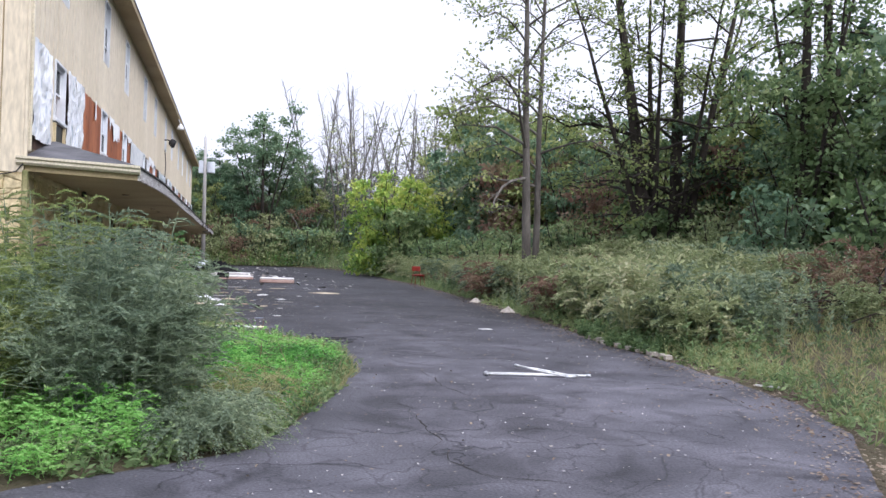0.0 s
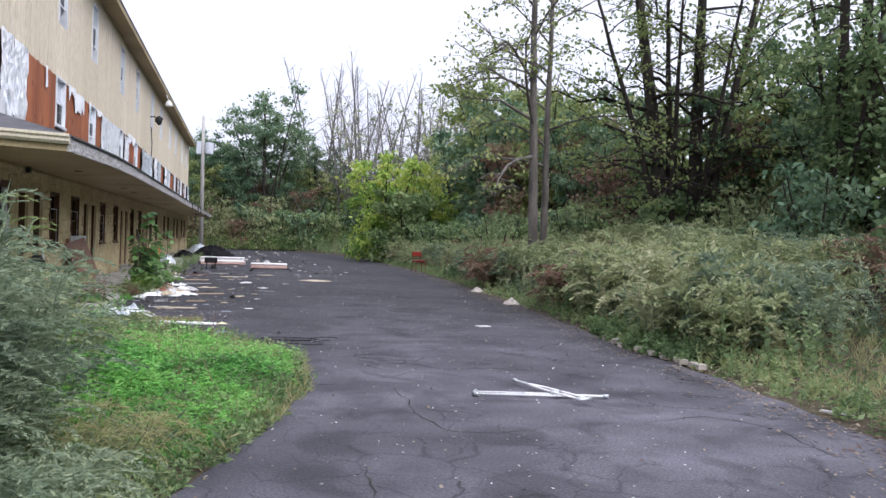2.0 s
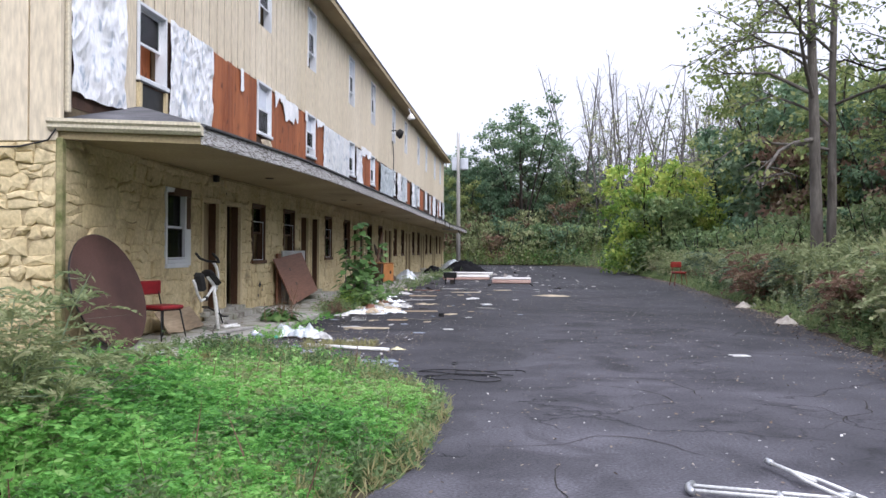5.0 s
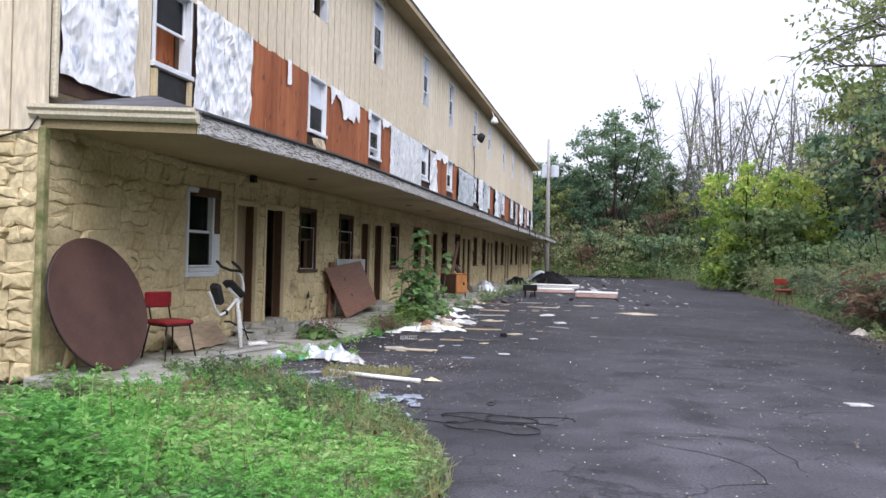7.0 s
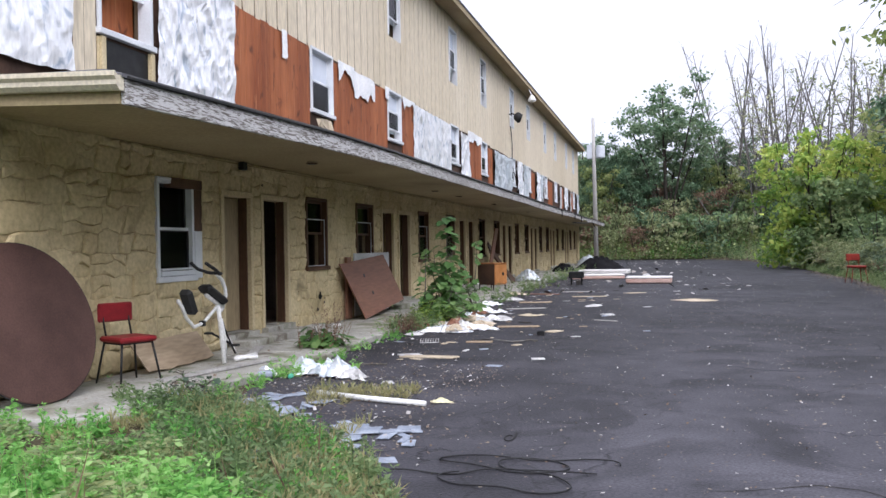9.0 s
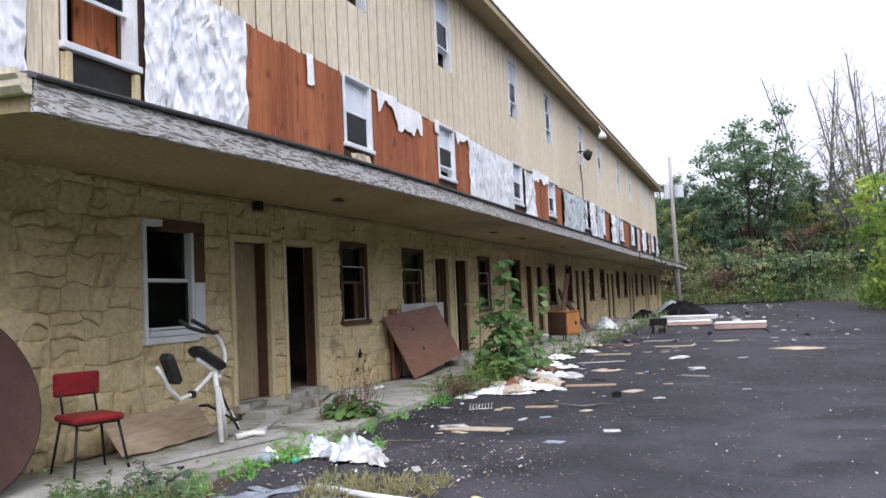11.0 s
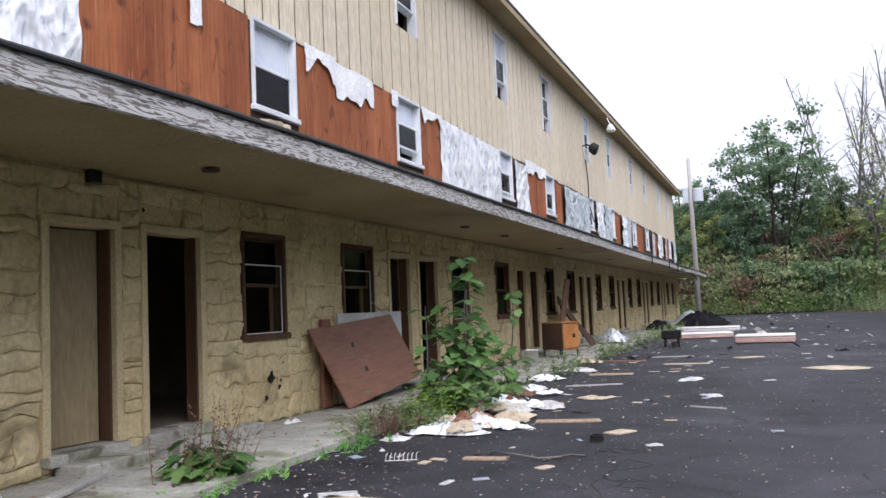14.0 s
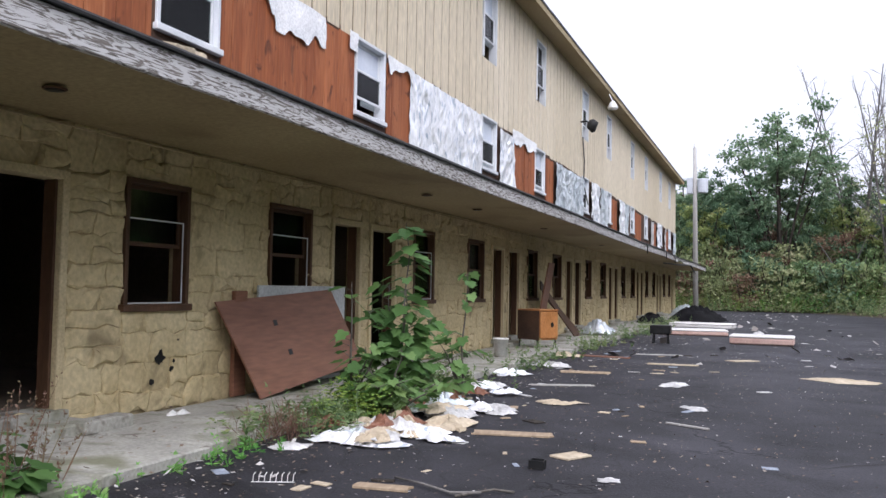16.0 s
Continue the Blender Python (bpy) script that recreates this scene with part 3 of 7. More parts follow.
# ---- ground ----
ROAD_RIGHT = [(-60, 6.4), (-22, 6.6), (-18.6, 6.9), (-16.7, 8.2), (-15.2, 9.3), (-13.6, 9.9), (-12.3, 10.1), (-9.5, 10.4), (-7.3, 10.4), (-5.0, 10.8), (0.4, 11.4), (8.0, 12.05), (20.5, 13.0), (37, 13.2), (54, 12.4), (60, 10.5), (63, 8.0)]
ROAD_END = 63.0


def road_right(y):
    return float(np.interp(y, [p[0] for p in ROAD_RIGHT], [p[1] for p in ROAD_RIGHT]))


def island_right(y):
    """Edge of the overgrown bed in front of the building's near end."""
    return float(np.interp(y, [-17.5, -16, -15.2, -14.5, -12.6, -10.8, -9.0, -8.0, -7.0, -5.9, -4.7, -3.5], [0.5, 2.2, 3.6, 4.0, 4.65, 5.15, 5.2, 4.9, 4.4, 3.4, 2.1, 1.7]))


def smooth(t):
    t = max(0.0, min(1.0, t))
    return t * t * (3 - 2 * t)


def ground_z(x, y):
    d = max(x - road_right(y), 0.0)
    z = 1.1 * smooth(d / 9) + 1.2 * smooth((d - 8) / 18) + 7.0 * smooth((d - 26) / 60)
    e = max(y - ROAD_END, 0.0)
    z = max(z, 2.2 * smooth(e / 7) + 3.0 * smooth((e - 6) / 16) + 7.0 * smooth((e - 20) / 50))
    if -17.5 < y < -3.5 and 0.2 < x < island_right(y):
        z = 0.05 * smooth((island_right(y) - x) / 0.6)
    return z - 0.03 + 0.05 * noise.noise((x * 0.35, y * 0.35, 0)) * (1 if d > 0 or e > 0 else 0.2)


xs = [-2500, -900, -300, -120, -60, -30, -12, -4] + [i * 0.75 for i in range(0, 42)] + [33, 36, 40, 45, 52, 60, 75, 100, 160, 300, 900, 2500]
ys = [-2500, -900, -300, -120, -60, -40, -30] + [-24 + i * 1.0 for i in range(0, 100)] + [80, 90, 100, 120, 160, 300, 900, 2500]
b = Build()
b.v = [(x, y, ground_z(x, y)) for y in ys for x in xs]
nx = len(xs)
b.f = [(j * nx + i, j * nx + i + 1, (j + 1) * nx + i + 1, (j + 1) * nx + i) for j in range(len(ys) - 1) for i in range(nx - 1)]
ground = tagged(new("ground", b.mesh("ground", SOIL, True)), "dark soil with leaf litter and sparse weeds around the lot", "ground", kind="structure")

rnd = random.Random(4)
outline = []
for i in range(300):
    y = -60 + (ROAD_END + 60) * i / 299
    outline.append((road_right(y) + 0.12 * noise.noise((0, y * 1.3, 3)) + 0.05 * noise.noise((0, y * 5, 7)), y))
for i in range(40):
    x = 8.0 - 7.0 * i / 39
    outline.append((x, ROAD_END + 0.3 * noise.noise((x * 1.5, 0, 5))))
for i in range(400):
    y = ROAD_END - 0.2 - (ROAD_END + 60 - 0.2) * i / 399
    x = 0.6
    if -17.5 < y < -3.5:
        x = max(0.6, island_right(y) + 0.13 * noise.noise((3, y * 1.7, 1)) + 0.06 * noise.noise((3, y * 6, 1)))
    elif y <= -17.5:
        x = max(-14.0, 0.5 - (-17.5 - y) * 6)
    outline.append((x, y))
bm = bmesh.new()
ring = [bm.verts.new((x, y, 0.0)) for x, y in outline]
es = [bm.edges.new((ring[i], ring[(i + 1) % len(ring)])) for i in range(len(ring))]
bmesh.ops.triangle_fill(bm, edges=es, use_beauty=True)
bmesh.ops.recalc_face_normals(bm, faces=bm.faces)
if sum(f.normal.z for f in bm.faces) < 0:
    bmesh.ops.reverse_faces(bm, faces=bm.faces)
me = bpy.data.meshes.new("road")
bm.to_mesh(me)
bm.free()
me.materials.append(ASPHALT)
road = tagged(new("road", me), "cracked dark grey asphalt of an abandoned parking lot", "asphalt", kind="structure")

# open cracks that wander over the asphalt
rk = random.Random(66)
b = Build()
for x, y, hd, n in ((7.3, -12.5, -2.25, 26), (5.3, -15.3, -2.0, 14), (5.3, -13.6, -1.1, 14), (8.8, -9.2, 2.7, 16), (6.6, -8.6, 0.15, 18), (5.4, -10.2, 0.1, 16), (9.2, -14.0, 2.6, 20), (6.4, -6.9, 0.3, 20), (7.6, -3.5, 0.8, 16), (4.6, -1.0, 0.2, 18), (6.2, 2.5, 0.5, 16), (3.8, -16.6, 0.1, 20)):
    edge = []
    for k in range(n):
        wd = 0.5 * rk.uniform(0.005, 0.02) * min(1.0, 0.25 + 3 * min(k, n - 1 - k) / n)
        nx_, ny_ = -math.sin(hd), math.cos(hd)
        edge.append(((x + nx_ * wd, y + ny_ * wd, 0.003), (x - nx_ * wd, y - ny_ * wd, 0.003)))
        hd += rk.gauss(0, 0.32)
        step = rk.uniform(0.08, 0.2)
        x, y = x + math.cos(hd) * step, y + math.sin(hd) * step
    o_ = len(b.v)
    b.v += [p for e in edge for p in e]
    b.f += [(o_ + 2 * k, o_ + 2 * k + 1, o_ + 2 * k + 3, o_ + 2 * k + 2) for k in range(n - 1)]
part("crack", b, CRACK, road, "open dark cracks filled with dirt")

# concrete walk along the building, slab by slab
walkway = thing("pavement", "cracked pale concrete walk with debris along the motel wall", "walkway", kind="structure")
rnd = random.Random(8)
y = -6.4
i = 0
while y < 51.5:
    w = 1.22
    b = Build().box(0.05, 1.72 + rnd.uniform(-0.06, 0.1), y, y + w - 0.02, -0.1, 0.085 + rnd.uniform(-0.012, 0.012), 0.012)
    part("slab", b, CONCRETE, walkway)
    y += w

# ---- building ----
Y0, Y1 = -6.15, 52.2
UNIT = 7.28
SHIFT = [0.0, -0.14, 0.03, 0.05, 0.05, 0.0, 0.0, 0.0]
WIN_LOW = [(s + UNIT * k + SHIFT[k], e + UNIT * k + SHIFT[k], 1.14, 2.46) for k in range(8) for s, e in ((-2.89, -1.84), (1.70, 2.68)) if e + UNIT * k < 51]
DOOR_LOW = [(s + UNIT * k + SHIFT[k], e + UNIT * k + SHIFT[k], 0.24, 2.41) for k in range(8) for s, e in ((-1.30, -0.33), (-0.05, 0.98)) if e + UNIT * k < 51.8]
WIN_UP = [(s + 10.42 * k, s + 1.06 + 10.42 * k, 4.07, 5.28) for k in range(-1, 5) for s in (2.04, 6.46) if -5 < s + 10.45 * k < 50]
WIN_TOP = [(s + 10.38 * k, s + 0.95 + 10.38 * k, 6.58, 8.26) for k in range(-1, 5) for s in (2.1, 6.6) if -5 < s + 10.45 * k < 50]


def rects(y0, y1, z0, z1, holes):
    """Rectangles that fill a wall around its openings."""
    cuts = sorted({y0, y1, *[v for h in holes for v in h[:2] if y0 < v < y1]})
    out = []
    for a, c in zip(cuts, cuts[1:]):
        spans = sorted((h[2], h[3]) for h in holes if h[0] < c - 1e-6 and h[1] > a + 1e-6)
        z = z0
        for s, e in spans:
            s, e = max(s, z0), min(e, z1)
            if e <= z0 or s >= z1:
                continue
            if s > z + 1e-6:
                out.append((a, c, z, s))
            z = max(z, e)
        if z < z1 - 1e-6:
            out.append((a, c, z, z1))
    return out


b = Build()
for a, c, s, e in rects(Y0, Y1, 0, 2.95, WIN_LOW + DOOR_LOW):
    b.box(-0.25, -0.010, a, c, s, e)
wall_lower = tagged(new("wall_front_lower", b.mesh("wall_front_lower", MORTAR)), "ground-floor wall of cream-painted rough stone veneer", "wall", kind="structure")
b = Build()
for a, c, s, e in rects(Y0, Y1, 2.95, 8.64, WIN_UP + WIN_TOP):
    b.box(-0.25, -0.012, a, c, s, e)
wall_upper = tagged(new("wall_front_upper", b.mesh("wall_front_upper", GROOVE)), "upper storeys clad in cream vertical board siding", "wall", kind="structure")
b = Build().box(-12, -0.26, Y0 + 0.02, Y0 + 0.22, 0, 8.55)
wall_end = tagged(new("wall_south", b.mesh("wall_south", MORTAR)), "gable end wall of stone below and cream siding above", "wall", kind="structure")
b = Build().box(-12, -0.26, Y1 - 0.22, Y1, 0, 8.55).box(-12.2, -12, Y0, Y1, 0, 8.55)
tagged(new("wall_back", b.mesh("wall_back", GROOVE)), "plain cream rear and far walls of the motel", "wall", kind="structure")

# rooms behind the openings
b = Build()
b.box(-12, -0.25, Y0 + 0.22, Y1 - 0.22, 0.1, 0.26).box(-12, -0.25, Y0 + 0.22, Y1 - 0.22, 2.75, 2.95).box(-12, -0.25, Y0 + 0.22, Y1 - 0.22, 5.75, 5.9)
b.box(-5.2, -5.0, Y0 + 0.22, Y1 - 0.22, 0.26, 2.75).box(-5.2, -5.0, Y0 + 0.22, Y1 - 0.22, 2.95, 5.75).box(-5.2, -5.0, Y0 + 0.22, Y1 - 0.22, 5.9, 8.5)
for k in range(8):
    for off in (-0.11, 3.55):
        yy = off + UNIT * k
        if yy < 51.5:
            b.box(-5.0, -0.25, yy, yy + 0.1, 0.26, 2.75)
for k in range(-1, 5):
    for off in (4.75, 10.2):
        for z in (2.95, 5.9):
            b.box(-5.0, -0.25, off + 10.45 * k, off + 10.45 * k + 0.1, z, z + 2.6)
tagged(new("interior_partition", b.mesh("interior_partition", INTERIOR)), "dim stripped motel rooms seen through the openings", "interior", kind="structure")

# roof with overhanging eave
b = Build()
b.add([(0.56, Y0 - 0.3, 8.73), (0.56, Y1 + 0.3, 8.73), (-6, Y1 + 0.3, 10.7), (-6, Y0 - 0.3, 10.7), (-12.7, Y1 + 0.3, 8.73), (-12.7, Y0 - 0.3, 8.73),
       (0.56, Y0 - 0.3, 8.79), (0.56, Y1 + 0.3, 8.79), (-6, Y1 + 0.3, 10.78), (-6, Y0 - 0.3, 10.78), (-12.7, Y1 + 0.3, 8.79), (-12.7, Y0 - 0.3, 8.79)],
      [(0, 1, 2, 3), (3, 2, 4, 5), (6, 9, 8, 7), (9, 11, 10, 8), (0, 6, 7, 1), (5, 4, 10, 11), (0, 3, 9, 6), (3, 5, 11, 9), (1, 7, 8, 2), (2, 8, 10, 4)])
roof = tagged(new("roof", b.mesh("roof", SHINGLE)), "low grey shingled roof with tan boxed eaves", "roof", kind="structure")
part("soffit", Build().box(-0.02, 0.50, Y0 - 0.28, Y1 + 0.28, 8.60, 8.64, 0.005), SOFFIT, roof, "tan eave soffit")
part("fascia", Build().box(0.50, 0.54, Y0 - 0.28, Y1 + 0.28, 8.56, 8.75, 0.008), SOFFIT, roof, "tan eave fascia board")
part("gable", Build().add([(-12, Y0 + 0.1, 8.5), (-0.1, Y0 + 0.1, 8.5), (-6, Y0 + 0.1, 10.6), (-12, Y0 + 0.2, 8.5), (-0.1, Y0 + 0.2, 8.5), (-6, Y0 + 0.2, 10.6)],
     [(0, 1, 2), (3, 5, 4), (0, 3, 4, 1), (1, 4, 5, 2), (2, 5, 3, 0)]), SIDING, roof)

# ---- canopy over the walk ----
CX, CZ0, CZ1 = 1.88, 2.86, 3.06


def sag(y):
    """Rise or drop of the canopy's outer edge along the building."""
    return float(np.interp(y, [-6.3, -5.2, -3.0, -0.6, 6, 14, 24, 30, 36, 44, 53], [-0.08, -0.05, 0.0, 0.055, 0.04, 0.03, -0.01, 0.02, -0.05, 0.0, -0.03]))


def sagging(b):
    b.v = [(x, y, z + sag(y) * max(0.0, min(1.0, x / CX))) for x, y, z in b.v]
    return b


canopy = thing("canopy", "long sagging canopy with peeling white fascia and tan soffit", "canopy", kind="structure")
rnd = random.Random(3)
y = Y0 + 0.06
while y < Y1 + 0.4:
    e = min(y + 2.44, Y1 + 0.4)
    part("soffit_panel", sagging(Build().box(0.0, CX - 0.03, y, e - 0.005, CZ0 + rnd.uniform(0, 0.003), CZ0 + 0.03)), SOFFIT, canopy, "tan painted plywood soffit panel")
    y = e
y = Y0 + 0.04
while y < Y1 + 0.4:
    e = min(y + (2.44 if y > 20 else 3.66), Y1 + 0.42)
    dz = rnd.uniform(-0.006, 0.006)
    lost = 33 < y < 36 or 43 < y < 45
    part("fascia_board", sagging(Build().box(CX - 0.03, CX + 0.012 + rnd.uniform(0, 0.008), y + 0.004, e - 0.004, (CZ0 + 0.07 if lost else CZ0 - 0.015) + dz, CZ1 + dz, 0.006)), FASCIA, canopy, "weathered fascia board with flaking white paint")
    y = e
HIPY = Y0 + 2.3
y = Y0 - 0.02
while y < Y1 + 0.4:
    e = min(y + 2.33, Y1 + 0.42) if y > Y0 else HIPY
    b = Build()
    if y < Y0:
        b.add([(CX + 0.03, y, CZ1), (CX + 0.03, e, CZ1), (0, e, 3.62), (0, y, CZ1), (CX + 0.03, y, CZ1 + 0.035), (CX + 0.03, e, CZ1 + 0.035), (0, e, 3.655), (0, y, CZ1 + 0.035)],
              [(0, 2, 1), (0, 3, 2), (4, 5, 6), (4, 6, 7), (0, 1, 5, 4), (0, 4, 7, 3)])
    else:
        b.add([(CX + 0.03, y, CZ1), (CX + 0.03, e, CZ1), (0, e, 3.62), (0, y, 3.62), (CX + 0.03, y, CZ1 + 0.035), (CX + 0.03, e, CZ1 + 0.035), (0, e, 3.655), (0, y, 3.655)],
              [(0, 3, 2, 1), (4, 5, 6, 7), (0, 1, 5, 4)])
    part("shingle_roof", sagging(b), SHINGLE, canopy, "grey asphalt shingles on the canopy")
    b = Build().box(CX + 0.02, CX + 0.05, max(y, Y0 + 0.05), e, CZ1 - 0.012, CZ1 + 0.02, 0.006)
    part("drip_edge", sagging(b), BLACKMETAL, canopy, "dark rusted drip edge")
    y = e
prof = [(0.0, -0.13), (-0.06, -0.13), (-0.10, -0.09), (-0.10, -0.05), (-0.13, -0.02), (-0.13, 0.02), (-0.115, 0.02), (-0.09, -0.01), (0.0, 0.0)]
b = Build()
for x in (-0.12, CX + 0.02):
    b.v += [(x, Y0 + 0.02 + p, CZ1 + 0.02 + q + sag(Y0) * max(0.0, x / CX)) for p, q in prof]
n = len(prof)
b.f = [(k, (k + 1) % n, n + (k + 1) % n, n + k) for k in range(n)] + [tuple(range(n)), tuple(range(2 * n - 1, n - 1, -1))]
part("gutter", b, GUTTER, canopy, "cream moulded metal gutter")
part("end_board", sagging(Build().box(0.0, CX - 0.03, Y0 + 0.03, Y0 + 0.06, CZ0 - 0.015, CZ1 - 0.02)), SOFFIT, canopy)

# recessed lights in the soffit
for yy in (-0.09, 7.2, 9.6, 14.4, 21.6):
    lamp = thing("recessed_light", "dead round recessed light in the tan soffit", "ceiling light", "soffit lights", at=(0.94, yy, CZ0))
    ring_pts = [(0.09 * math.cos(a * math.pi / 8), 0.09 * math.sin(a * math.pi / 8)) for a in range(16)]
    part("trim_ring", Build().prism(ring_pts, 0.012, 0.004, pose(0, 0, 0, 180)), BROWNTRIM, lamp)
    # no recess is cut: its shade is a flat black disc
    part("can", Build().prism([(p * 0.75, q * 0.75) for p, q in ring_pts], 0.006, 0, pose(0, 0, -0.012, 180)), BLACKMETAL, lamp, "flat black disc for the can's shaded recess")


# ---- windows and doors ----
def window(i, y0, y1, z0, z1, trim, sash, blind=False, lower=True, screen=False, label="", sill=True, low_sash=None, gap=0.0):
    w = tagged(thing("window_%d" % i, label, "window", kind="structure"))
    x0, x1 = -0.16, 0.03
    t = 0.055
    b = Build().box(x0, x1, y0, y0 + t, z0, z1, 0.006).box(x0, x1, y1 - t, y1, z0, z1, 0.006)
    b.box(x0, x1 + 0.004, y0 + 0.004, y1 - 0.004, z1 - t, z1, 0.006)
    part("window_frame", b, trim, w)
    if sill:
        part("window_sill", Build().box(x0, x1 + 0.035, y0 - 0.03, y1 + 0.03, z0 - 0.03, z0 + 0.045, 0.008), low_sash or trim, w)
    z0 = z0 + gap
    zm = z0 + (z1 - z0) * 0.5
    s = 0.045
    for name, a, c, xo in (("upper_sash", zm - 0.02, z1 - t, -0.10), ("lower_sash", z0 + 0.045, zm + 0.02, -0.06)):
        if name == "lower_sash" and not lower:
            continue
        p, q = y0 + t, y1 - t
        b = Build().box(xo, xo + 0.035, p, p + s, a, c, 0.004).box(xo, xo + 0.035, q - s, q, a, c, 0.004)
        b.box(xo + 0.002, xo + 0.033, p + s, q - s, a, a + s, 0.004).box(xo + 0.002, xo + 0.033, p + s, q - s, c - s, c, 0.004)
        sh = part(name, b, low_sash if low_sash and name == "lower_sash" else sash, w)
        pane = part("pane", Build().box(xo + 0.014, xo + 0.019, p + s, q - s, a + s, c - s), FILM_SKY if blind and name == "upper_sash" else GLASS, sh)
        pane.visible_shadow = False
    if screen:
        p, q, a, c = y0 + t + 0.01, y1 - t - 0.01, z0 + 0.05, z0 + 0.70 * (z1 - z0)
        b = Build().box(-0.02, -0.01, p, p + 0.014, a, c).box(-0.02, -0.01, q - 0.014, q, a, c).box(-0.02, -0.01, p + 0.014, q - 0.014, c - 0.014, c).box(-0.02, -0.01, p + 0.014, q - 0.014, a, a + 0.014)
        part("screen_frame", b, VINYL, w, "thin white screen frame")
    if blind:
        part("curtain", Build().box(-0.15, -0.14, y0 + t + 0.42 * (y1 - y0), y1 - 0.02, z0, zm), DUSTY, w, "grey curtain drawn half across")
        part("blind", Build().box(-0.125, -0.115, y0 + t, y1 - t, zm - 0.05, z1 - t), CURTAIN, w, "pale blind behind the upper sash")
    return w


def door(i, y0, y1, z0, z1, leaf, angle, hinge, label):
    d = thing("door_%d" % i, label, "door", kind="structure")
    t = 0.085
    b = Build().box(-0.2, 0.035, y0, y0 + t, z0, z1, 0.008).box(-0.2, 0.035, y1 - t, y1, z0, z1, 0.008).box(-0.2, 0.04, y0 + 0.003, y1 - 0.003, z1 - t, z1, 0.008)
    part("door_frame", b, TRIM, d, "cream-painted door frame")
    b = Build().box(-0.17, -0.03, y0 + t, y0 + t + 0.03, z0 + 0.03, z1 - t, 0.004).box(-0.17, -0.03, y1 - t - 0.03, y1 - t, z0 + 0.03, z1 - t, 0.004)
    part("door_stop", b, BROWNTRIM, d, "dark brown stop")
    part("threshold", Build().box(-0.25, 0.12, y0, y1, z0 - 0.08, z0 + 0.02, 0.01), CONCRETE, d, "worn concrete threshold")
    w = y1 - y0 - 2 * t - 0.07
    yh = y0 + t + 0.035 if hinge < 0 else y1 - t - 0.035
    m = pose(-0.19, yh, z0 + 0.03, 0, 0, angle if hinge < 0 else -angle)
    b = Build().box(-0.02, 0.022, 0 if hinge < 0 else -w, w if hinge < 0 else 0, 0, z1 - z0 - t - 0.04, 0.005, m)
    lf = part("door_leaf", b, leaf, d)
    e = w - 0.07 if hinge < 0 else -w + 0.07
    part("door_knob", Build().tube([(0.022, e, 0.95), (0.05, e, 0.95), (0.06, e, 0.95), (0.085, e, 0.95)], [0.012, 0.012, 0.03, 0.022], 10, m), SILVER, lf, "dull metal knob", True)
    return d


rnd = random.Random(21)
for i, (a, c, s, e) in enumerate(WIN_LOW):
    if i == 0:
        w1 = window(i + 1, a, c - 0.19, s, e, VINYL, BLACKMETAL, label="white-framed sash window with dark glass and a torn brown surround")
        part("meeting_rail", Build().box(-0.055, -0.018, a + 0.07, c - 0.26, 1.79, 1.83, 0.004), VINYL, w1, "white meeting rail")
        part("top_trim", Build().box(-0.02, 0.05, a - 0.012, a + 0.30, e - 0.012, e + 0.02, 0.005), VINYL, w1, "strip of white casing left on the head")
        part("bare_head", Build().box(-0.15, 0.036, a + 0.302, c + 0.02, e - 0.10, e + 0.03, 0.006), BROWNTRIM, w1, "bare brown head timber")
        part("bare_jamb", Build().box(-0.15, 0.02, c - 0.188, c + 0.03, 1.79, e - 0.102, 0.006), BROWNTRIM, w1, "bare brown jamb timber")
        part("wide_jamb", Build().box(-0.15, 0.036, c - 0.188, c, s, 1.785, 0.006), VINYL, w1, "wide white vinyl jamb, broken off above")
        part("sill_track", Build().box(-0.05, 0.045, a + 0.06, c - 0.2, s + 0.05, s + 0.115, 0.006).box(-0.05, 0.055, a + 0.06, c - 0.2, s + 0.125, s + 0.15, 0.004), VINYL, w1, "stepped white sill track")
    else:
        window(i + 1, a, c, s, e, BROWNTRIM, BROWNTRIM, screen=i < 4, lower=rnd.random() < 0.7 and i not in (1, 2), label="dark brown-framed sash window with missing glass")
for i, (a, c, s, e) in enumerate(DOOR_LOW):
    if i % 2 == 0:
        door(i + 1, a, c, s, e, TANDOOR, 7 if i == 0 else rnd.choice([25, 60, 85]), 1 if i == 0 else -1, "tan flush door standing ajar in a cream frame")
    else:
        door(i + 1, a, c, s, e, DARKWOOD, 86 if i == 1 else rnd.choice([78, 86, 92]), -1, "dark brown door swung open into a black room")
n0 = len(WIN_LOW)
for i, (a, c, s, e) in enumerate(WIN_UP):
    window(n0 + i + 1, a, c, s, e, VINYL, VINYL, blind=i != 0, lower=i != 0, gap=(0.0, 0.0, 0.22)[i] if i < 3 else 0.12, label="white vinyl sash window left open above the canopy")
n0 += len(WIN_UP)
for i, (a, c, s, e) in enumerate(WIN_TOP):
    window(n0 + i + 1, a, c, s, e, VINYL, VINYL, blind=i % 3 != 1, gap=0.42, label="narrow top-floor sash window in a cream frame", sill=False)
w1 = bpy.data.objects["window_%d" % (len(WIN_LOW) + 1)]
ya, yb = WIN_UP[0][0], WIN_UP[0][1]
# the wall is solid here: the opening's shade is a black panel
part("lower_opening", Build().box(-0.01, 0.0, ya + 0.1, yb - 0.05, 3.5, 4.0), BLACKMETAL, w1, "black panel for the shaded gap below the sash")
part("lower_jamb", Build().box(-0.01, 0.05, ya + 0.02, ya + 0.10, 3.5, 4.02, 0.006).box(-0.01, 0.05, yb - 0.08, yb, 3.5, 4.02, 0.006), TRIM, w1, "bare tan framing below the sash")
